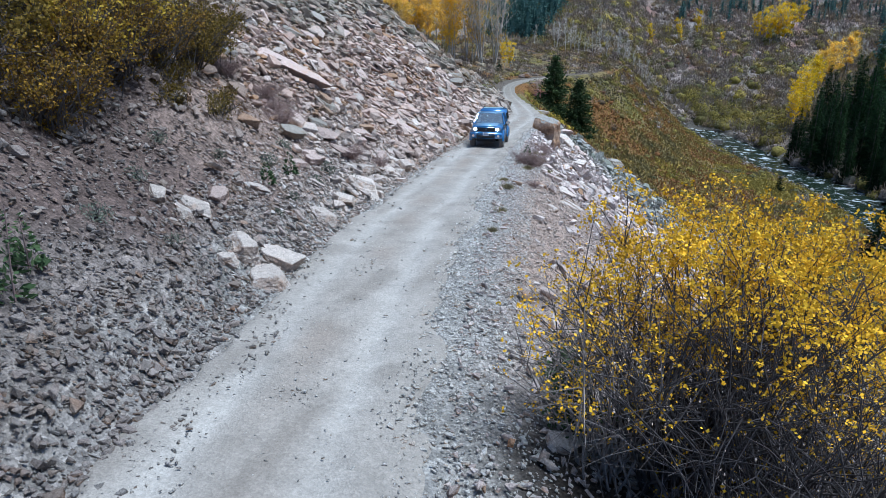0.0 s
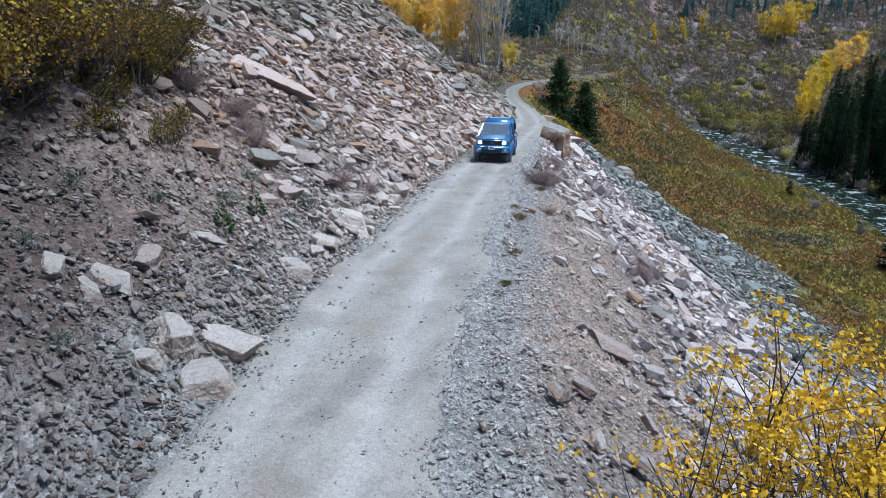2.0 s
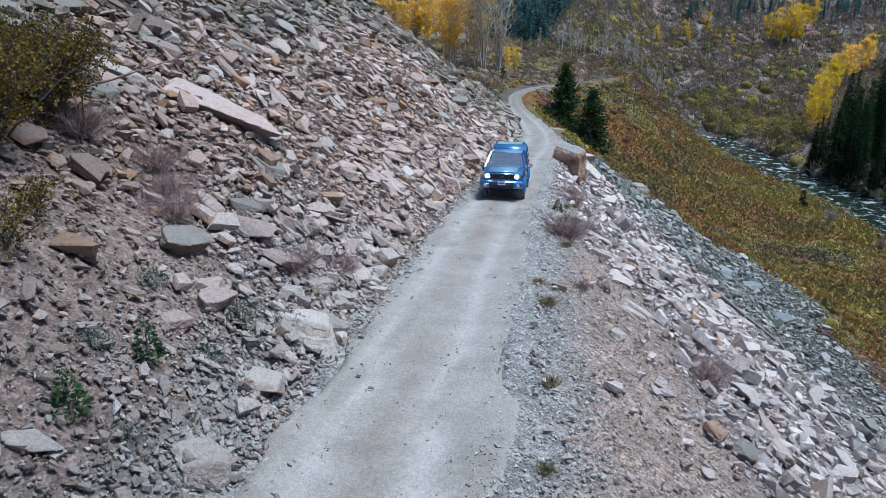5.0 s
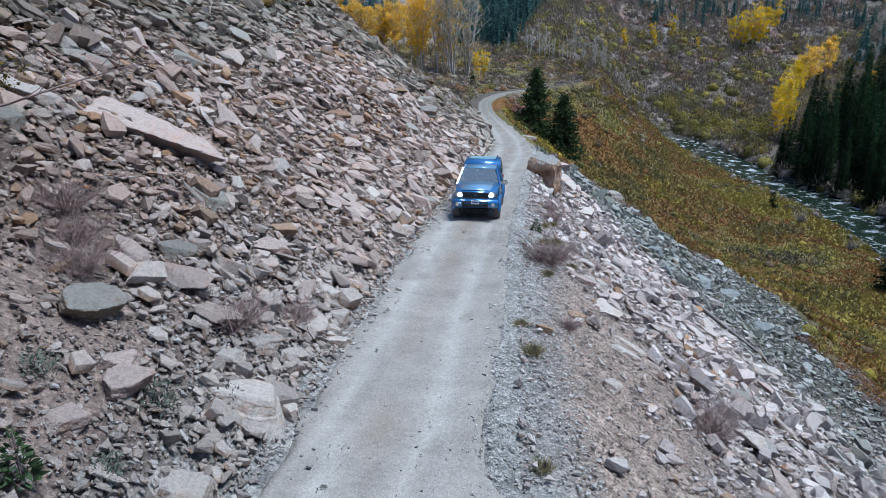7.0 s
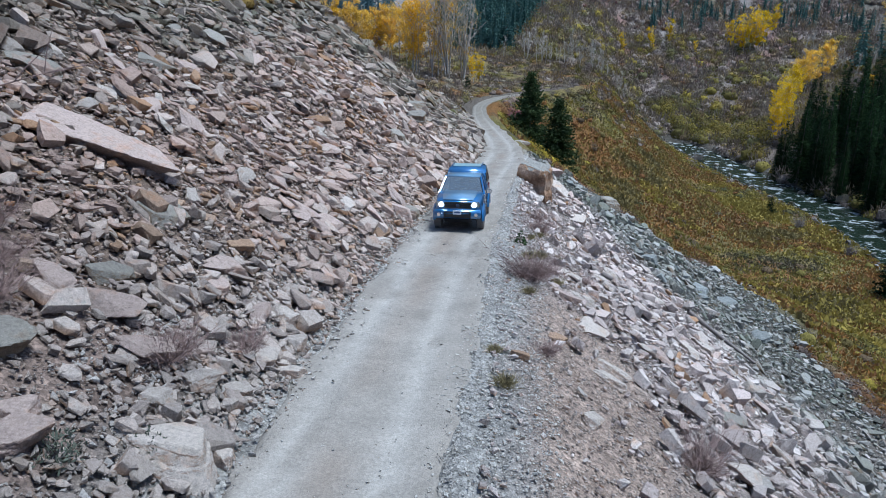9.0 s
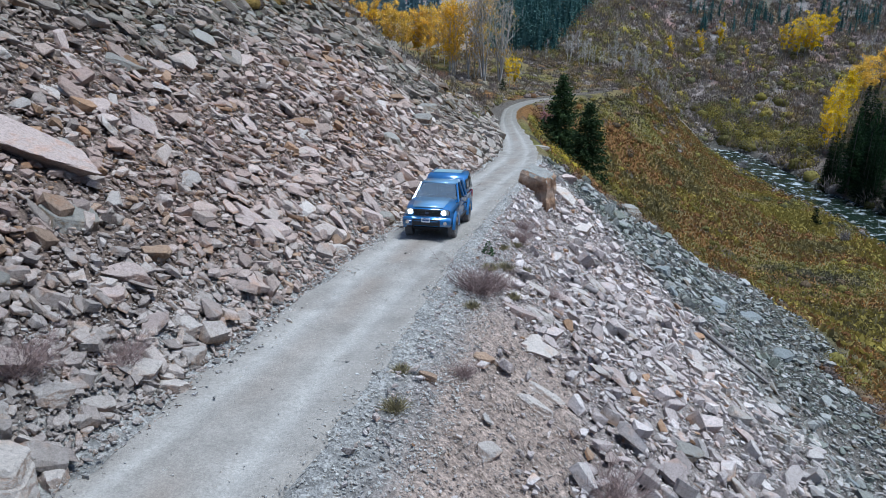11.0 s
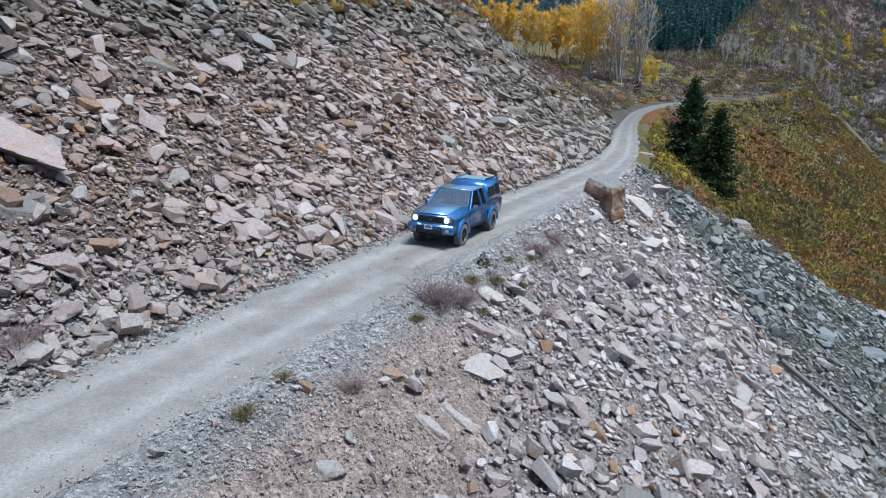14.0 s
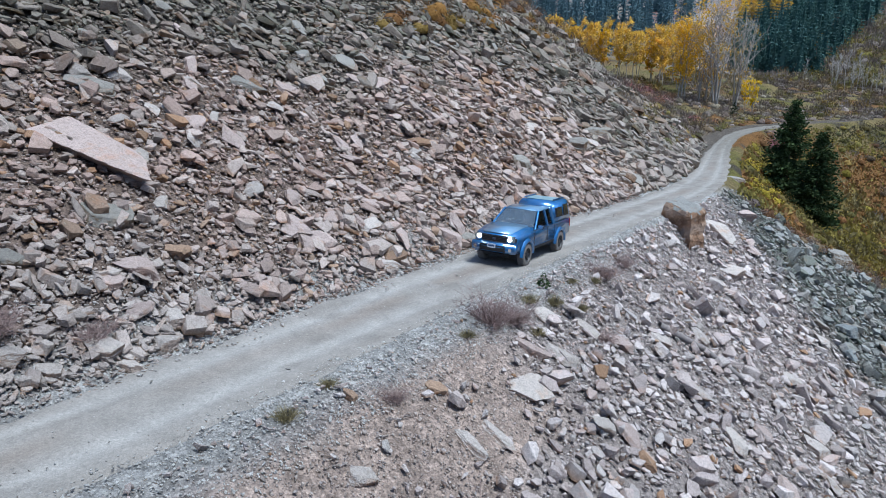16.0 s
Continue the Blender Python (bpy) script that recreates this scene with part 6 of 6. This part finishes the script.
brush("valley_head_brush", [(rb_.uniform(-50, 8), rb_.uniform(140, 236), rb_.uniform(0.8, 2.0)) for k in range(600)], GREYS + GREYS[3:] + OLIVES[:2] + RUSTS[2:3], 0.5, 100, 98, "brown and grey brush at the head of the valley", squash=0.8, twiggy=True)
brush("gold_roadside", [(float(road_x(yy)) + rb_.uniform(2.6, 6), yy, rb_.uniform(0.5, 1.1)) for k in range(80) for yy in (rb_.uniform(74, 112),)], GOLDS, 0.24, 60, 94, "golden low bushes beside the far road")
brush("talus_top_brush", [(-21.5 - 10.5 * f + rb_.uniform(-4, 1.5), 49 + 31 * f + rb_.uniform(-3, 3), rb_.uniform(0.7, 1.5)) for k in range(80) for f in (k / 80,)] + [(-31 + rb_.uniform(-5, 3), 82 + rb_.uniform(-8, 8), rb_.uniform(0.7, 1.5)) for k in range(40)], RUSTS + GREYS[:1], 0.16, 160, 95, "rust-brown brush at the top of the talus")
brush("bank_bushes", [(float(river_x(yy)) - rb_.uniform(5, 7.5), yy, rb_.uniform(0.5, 1.3)) for k in range(80) for yy in (rb_.uniform(80, 215),)], OLIVES + GREYS[:1], 0.25, 45, 96, "ochre bushes on the near river bank")

# --- shrubs near the road, one by one ---
def twig_tuft(radius, height, count, seed, material, thick=0.006, fan=0.9):
    """A dry shrub: many fine twigs from one foot, forked once."""
    rng = np.random.RandomState(seed)
    lines = []
    for k in range(count):
        az = rng.uniform(0, 2 * math.pi)
        out = rng.uniform(0.05, fan)
        w = np.array((math.cos(az) * out, math.sin(az) * out, 1.0))
        foot = np.array((rng.normal(0, 0.16), rng.normal(0, 0.16), -0.05)) * radius
        L = height * rng.uniform(0.6, 1.1) * math.sqrt(1 + out * out * (radius / height) ** 2)
        pts = limb(foot, w * np.array((radius / height, radius / height, 1)), L, rng, 0.22, 0.02, 4)
        lines.append((pts, thick, thick * 0.35))
        for j in range(5):
            lines.append((limb(pts[rng.randint(1, 5)], w + rng.normal(0, 1.1, 3), L * 0.3, rng, 0.2, 0.03, 2), thick * 0.6, thick * 0.25))
    V, F = tubes(lines, 3)
    return mesh_np("crown", V, F, material)


TUFTS = [twig_tuft(0.62, 0.5, 190, 500 + k, M_DRY, 0.006, 1.5) for k in range(2)]
SAGES = []
for k in range(2):
    rng = np.random.RandomState(520 + k)
    q = rng.normal(0, 1, (260, 3))
    q /= np.linalg.norm(q, axis=1, keepdims=True)
    q *= rng.uniform(0.15, 1, (260, 1)) ** 0.6 * 0.36
    q[:, 2] = np.abs(q[:, 2])
    V, F = leaf_quads(q, 0.085, rng, 0.32, q + np.array((0, 0, 0.15)))
    SAGES.append(mesh_np("leaves", V, F, M_SAGE))


rng = np.random.RandomState(540)
q = rng.normal(0, 0.12, (420, 3)) * np.array((1, 1, 0))
q[:, 2] = 0.12
V, F = leaf_quads(q, 0.34 * rng.uniform(0.5, 1.2, 420), rng, 0.035, np.array((0, 0, 1.0)) + 4.0 * q * np.array((1, 1, 0)))
GRASS = mesh_np("blades", V, F, M_GRASS)
STEM = twig_tuft(0.12, 0.2, 10, 530, M_DARKTWIG, 0.012)


def shrub(mesh, x, y, scale, words, name="dry_shrub", category="shrub"):
    t = new(name)
    t.matrix_world = pose(x, y, top(x, y) - 0.03, 0, 0, (x * 77 + y * 31) % 360) @ Matrix.Diagonal((scale, scale, scale, 1))
    child("crown", mesh, t)
    child("stem", STEM, t)
    return tagged(t, words, category, "shrubs beside the road")


for x, y, s in ((-11.12, 20.56, 1.0), (-10.1, 19.5, 0.9), (-10.6, 20.1, 0.8), (-8.35, 20.6, 0.95), (-3.74, 30.3, 1.25), (-3.5, 31.0, 0.9), (-3.97, 38.0, 1.0), (-7.9, 22.2, 0.7), (0.1, 24.4, 1.1), (-4.2, 40.5, 0.8), (-12.0, 19.8, 1.0), (-2.9, 25.4, 0.5), (-2.2, 34.2, 0.6)):
    shrub(TUFTS[int(x * 10) % 2], x, y, s, "dry grey-purple twiggy shrub on the rocky bank")
for x, y, s in ((-3.9, 32.6, 0.9), (-3.6, 33.6, 1.0), (-3.53, 23.2, 0.8), (-3.9, 24.6, 0.6), (-8.0, 18.0, 1.0), (-7.7, 16.6, 0.8), (-8.4, 15.4, 0.8), (-7.4, 14.6, 0.6), (-8.9, 17.2, 0.8), (-3.1, 19.2, 0.6), (-2.9, 16.6, 0.5), (-3.2, 34.6, 0.9), (-3.0, 31.4, 0.8), (-4.1, 35.8, 0.7), (-3.6, 29.0, 0.7), (-3.9, 37.2, 0.8), (-8.6, 13.6, 0.6), (-9.1, 12.2, 0.7), (-7.6, 19.0, 0.8), (-7.1, 13.3, 0.5), (-6.9, 9.3, 0.6), (-7.5, 8.4, 0.8), (-8.3, 10.4, 0.7)):
    if x > -4.5:
        shrub(GRASS, x, y, 1.05 * s, "yellow-green dry grass tuft on the gravel shoulder", "grass_tuft", "grass")
    else:
        shrub(SAGES[int(y * 10) % 2], x, y, s, "low grey-green sage tuft on stony soil", "sage_tuft")


GREYTUFT = twig_tuft(0.55, 0.6, 130, 507, M_TWIG, 0.005, 0.9)
for xx, yy, r in ((33.0, 131, 1.6), (25.5, 193, 2.2), (36.5, 118, 1.3), (37.5, 101, 1.5), (38.0, 96, 1.4)):
    shrub(GREYTUFT, xx, yy, r * 1.9, "blue-grey bare willow on the river bank", "river_willow", "willow")["group"] = "willows on the river bank"


def big_bush(x, y, height, spread_, stems, leaves, n_leaves, leaf, stem_mat, seed, words, lean=(0, 0), low=0.35, name="bush", droop=0.0, power=1.5, bare_side=0.0, bend=0.26, cluster=1, thick=0.017):
    """A many-stemmed bush with forked stems and single leaves."""
    rng = np.random.RandomState(seed)
    lines, tips = [], []
    for k in range(stems):
        az = rng.uniform(0, 2 * math.pi)
        out = spread_ / height * rng.uniform(0.05, 1.0)
        w = np.array((math.cos(az) * out + lean[0], math.sin(az) * out + lean[1], 1.0))
        L = height * rng.uniform(0.7, 1.08)
        foot = np.array((rng.normal(0, 0.22), rng.normal(0, 0.22), -0.1))
        st = limb(foot, w, L, rng, bend, -droop, 7)
        reach = np.hypot(st[:, 0] - lean[0] * st[:, 2], st[:, 1] - lean[1] * st[:, 2]).max()
        if reach > spread_:
            st[:, :2] *= spread_ / reach
        st[:, 2] *= min(1.0, 0.93 * height / st[:, 2].max())
        lines.append((st, thick * rng.uniform(0.6, 1.3), 0.004))
        for j in range(6):
            f = rng.uniform(low, 0.98) * 7
            p = st[int(f)]
            br = limb(p, w + rng.normal(0, 0.55 + bend, 3), L * rng.uniform(0.16, 0.34), rng, 0.25, 0.0, 3)
            br[:, 2] = np.minimum(br[:, 2], height)
            lines.append((br, 0.007, 0.002))
            tips.append(br)
        tips.append(st[int(7 * low) + 1:])
    V, F = tubes(lines, 4)
    t = new(name)
    t.matrix_world = pose(x, y, top(x, y))
    child("stem_tangle", mesh_np("stem_tangle", V, F, stem_mat, None, True), t, "tangled bare stems")["kind"] = "stuff"
    T = np.concatenate(tips)
    wgt = np.clip((T[:, 2] / height - low * 0.75), 0.02, 1) ** power * (1 - bare_side * smooth(-0.25, 0.35, -T[:, 1] / spread_) * (1 - smooth(0.76, 0.9, T[:, 2] / height)))
    wgt = wgt * (T[:, 2] < 1.02 * height)
    clump = np.array([noise.noise(Vector(p) * 2.3) for p in T])
    wgt = wgt * np.clip(0.55 + 1.6 * clump, 0.02, 2)
    n_heads = n_leaves // cluster
    n_leaves = n_heads * cluster
    pick = rng.choice(len(T), n_heads, p=wgt / wgt.sum())
    c = np.repeat(T[pick] + rng.normal(0, 0.075, (n_heads, 3)), cluster, 0)
    if cluster > 1:
        c = c + rng.normal(0, 0.6 * leaf, c.shape)
    V, F = leaf_quads(c, leaf * rng.uniform(0.6, 1.3, n_leaves), rng, 0.72)
    child("leaves", mesh_np("leaves", V, F, leaves), t)
    return tagged(t, words, "bush")


big_bush(0.95, 7.3, 3.85, 1.5, 150, M_YELLOW, 17000, 0.038, M_DARKTWIG, 600, "large yellow-leaved willow bush below the road edge", low=0.62, power=1.4, bare_side=0.88, name="willow_bush", bend=0.5, cluster=5, thick=0.022)
big_bush(2.2, 7.25, 4.3, 1.65, 170, M_YELLOW, 18500, 0.038, M_DARKTWIG, 601, "tall yellow-leaved willow bush with dark bare stems", low=0.66, power=1.4, bare_side=0.9, name="willow_bush", bend=0.5, cluster=5, thick=0.024)
big_bush(3.6, 7.0, 4.25, 1.7, 120, M_YELLOW, 8000, 0.038, M_TWIG, 605, "half-bare yellow willow bush with grey twigs", low=0.6, power=1.0, bare_side=0.85, name="willow_bush", bend=0.5, cluster=4)
big_bush(2.0, 6.7, 3.0, 1.9, 44, M_YELLOW, 2600, 0.038, M_LILAC, 606, "tangle of bare grey-lilac willow twigs", low=0.2, power=0.4, name="willow_bush", bend=0.8, cluster=5, thick=0.012)
big_bush(0.2, 7.1, 2.7, 1.15, 34, M_YELLOW, 2600, 0.04, M_TWIG, 602, "thin yellow willow bush at the road edge", low=0.45, power=1.0, name="willow_bush", bend=0.5, cluster=4)
big_bush(-0.35, 8.5, 0.9, 0.5, 14, M_GREEN, 700, 0.07, M_TWIG, 603, "green leafy weeds beside the road", low=0.1, name="weeds")
big_bush(-0.1, 7.4, 0.8, 0.6, 12, M_GREEN, 500, 0.06, M_DARKTWIG, 604, "green leafy weeds under the yellow bush", low=0.1, name="weeds")
# bank above the road
big_bush(-9.6, 9.9, 1.47, 1.47, 50, M_OCHRE, 5200, 0.058, M_DARKTWIG, 609, "ochre leafy shrub on the soil bank", lean=(0.2, 0), low=0.0, power=0.45, name="shrub", cluster=4)
big_bush(-10.3, 11.0, 1.94, 1.78, 60, M_OCHRE, 7500, 0.063, M_DARKTWIG, 610, "ochre-leaved shrub overhanging the soil bank", lean=(0.35, 0), low=0.0, power=0.45, name="shrub", cluster=4)
big_bush(-10.7, 13.0, 1.86, 1.68, 60, M_OCHRE, 7500, 0.061, M_DARKTWIG, 611, "ochre and yellow shrub above the soil bank", lean=(0.3, 0), low=0.0, power=0.45, name="shrub", cluster=4)
big_bush(-11.0, 15.0, 1.70, 1.47, 50, M_OCHRE, 3300, 0.058, M_DARKTWIG, 612, "ochre leafy shrub on the bank", lean=(0.25, 0.1), low=0.0, power=0.45, name="shrub", cluster=4)
big_bush(-11.9, 12.6, 2.64, 2.31, 60, M_OLIVE, 9000, 0.074, M_DARKTWIG, 613, "dark olive shrub high on the bank", lean=(0.2, 0), low=0.0, power=0.45, name="shrub", cluster=4)
big_bush(-10.3, 9.2, 2.09, 1.89, 56, M_FEATHER, 8000, 0.068, M_DARKTWIG, 614, "brown-olive shrub on the bank", lean=(0.3, 0), low=0.0, power=0.45, name="shrub", cluster=4)
big_bush(-11.5, 16.9, 1.79, 1.68, 70, M_FEATHER, 14000, 0.053, M_DARKTWIG, 615, "feathery brown-olive shrub at the talus edge", lean=(0.2, 0.15), low=0.0, power=0.45, name="shrub", cluster=4)
big_bush(-12.3, 15.4, 2.33, 2.10, 60, M_FEATHER, 12000, 0.058, M_DARKTWIG, 616, "feathery olive shrub on the bank", lean=(0.15, 0.1), low=0.0, power=0.45, name="shrub", cluster=4)
big_bush(-12.5, 18.3, 1.40, 1.37, 50, M_FEATHER, 8000, 0.053, M_DARKTWIG, 617, "feathery brown-olive shrub at the talus edge", lean=(0.2, 0.1), low=0.0, power=0.45, name="shrub", cluster=4)
big_bush(-10.2, 16.4, 0.45, 0.75, 22, M_FEATHER, 1100, 0.047, M_DARKTWIG, 618, "small brown shrub on the soil bank", low=0.0, power=0.45, name="shrub", cluster=4)
big_bush(-10.0, 13.9, 0.45, 0.75, 22, M_FEATHER, 1100, 0.047, M_DARKTWIG, 619, "small brown shrub on the soil bank", low=0.0, power=0.45, name="shrub", cluster=4)

big_bush(-11.0, 13.8, 2.3, 1.5, 46, M_LIME, 2600, 0.075, M_DARKTWIG, 620, "yellow-green broad-leaved shrub on the bank", lean=(0.3, 0.1), low=0.2, name="shrub")
big_bush(-10.4, 11.6, 2.2, 1.4, 46, M_LIME, 2400, 0.075, M_DARKTWIG, 621, "yellow-green broad-leaved shrub on the bank", lean=(0.3, 0), low=0.2, name="shrub")
big_bush(-12.4, 19.2, 1.9, 1.5, 70, M_FEATHER, 11000, 0.055, M_DARKTWIG, 622, "feathery brown-olive shrub at the talus edge", lean=(0.2, 0.1), low=0.0, power=0.45, name="shrub", cluster=4)
big_bush(-13.4, 17.4, 2.2, 1.8, 60, M_FEATHER, 11000, 0.06, M_DARKTWIG, 623, "feathery olive shrub high on the bank", lean=(0.2, 0.1), low=0.0, power=0.45, name="shrub", cluster=4)
big_bush(-10.6, 14.9, 0.45, 0.75, 30, M_FEATHER, 2600, 0.047, M_DARKTWIG, 624, "low brown shrub hanging down the soil bank", lean=(0.3, 0), low=0.0, power=0.45, name="shrub", cluster=4)
big_bush(-9.7, 15.2, 0.45, 0.75, 24, M_OLIVE, 1300, 0.045, M_DARKTWIG, 625, "low olive shrub on the soil bank", lean=(0.3, 0), low=0.0, power=0.45, name="shrub", cluster=4)

def stalk(x, y, height, seed):
    """A tall weed: one stalk with broad leaves at the foot."""
    rng = np.random.RandomState(seed)
    t = new("tall_weed")
    t.matrix_world = pose(x, y, top(x, y))
    V, F = tubes([(limb((0, 0, -0.05), (0.05, 0, 1), height, rng, 0.06, 0.02, 6), 0.014, 0.006)], 5)
    child("stalk", mesh_np("stalk", V, F, M_DRY), t)
    h = rng.uniform(0, 1, 140) ** 1.4 * height
    az = rng.uniform(0, 6.28, 140)
    r = 0.16 * (1 - h / height) + 0.03
    P = np.stack([np.cos(az) * r, np.sin(az) * r, h], -1)
    V, F = leaf_quads(P, 0.05 + 0.12 * (1 - h / height), rng, 0.4, np.stack([np.cos(az), np.sin(az), 0.3 + 0 * az], -1))
    child("leaves", mesh_np("leaves", V, F, M_GREEN), t)
    return tagged(t, "tall green-brown weed stalk at the bank's foot", "weed")


stalk(-6.55, 5.9, 1.15, 1)
stalk(-6.9, 6.5, 0.7, 2)
stalk(-8.05, 15.9, 0.6, 3)
stalk(-7.9, 14.4, 0.5, 4)
stalk(-4.3, 34.2, 0.45, 5)

# a fallen trunk and a bare branch on the stones
V, F = tubes([(np.array([(-1.95, 38.4, top(-1.95, 38.4) + 0.12), (-0.7, 39.6, top(-0.7, 39.6) + 0.2), (0.7, 40.7, top(0.7, 40.7) + 0.14)]), 0.13, 0.09)], 8)
tagged(new("fallen_log", mesh_np("fallen_log", V, F, M_TWIG, None, True)), "weathered grey log lying on the rubble", "log")
V, F = tubes([(np.array([(4.2, 52.5, top(4.2, 52.5) + 0.25), (6.2, 53.2, top(6.2, 53.2) + 0.35), (8.6, 53.6, top(8.6, 53.6) + 0.25)]), 0.14, 0.08)], 8)
tagged(new("fallen_log", mesh_np("fallen_log", V, F, M_TWIG, None, True)), "long grey log across the dark rubble", "log")
rng = np.random.RandomState(77)
lines = [(limb((-12.6, 19.6, top(-12.6, 19.6) + 0.15), (0.55, 0.95, 0.28), 3.2, rng, 0.12, 0.0, 7), 0.035, 0.008)]
for k in range(7):
    p = lines[0][0][rng.randint(3, 8)]
    lines.append((limb(p, np.array((0.5, 0.8, 0.3)) + rng.normal(0, 0.5, 3), 0.9, rng, 0.2, 0, 3), 0.01, 0.003))
V, F = tubes(lines, 5)
tagged(new("dead_branch", mesh_np("dead_branch", V, F, M_DRY, None, True)), "bare forked branch reaching over the talus", "branch")
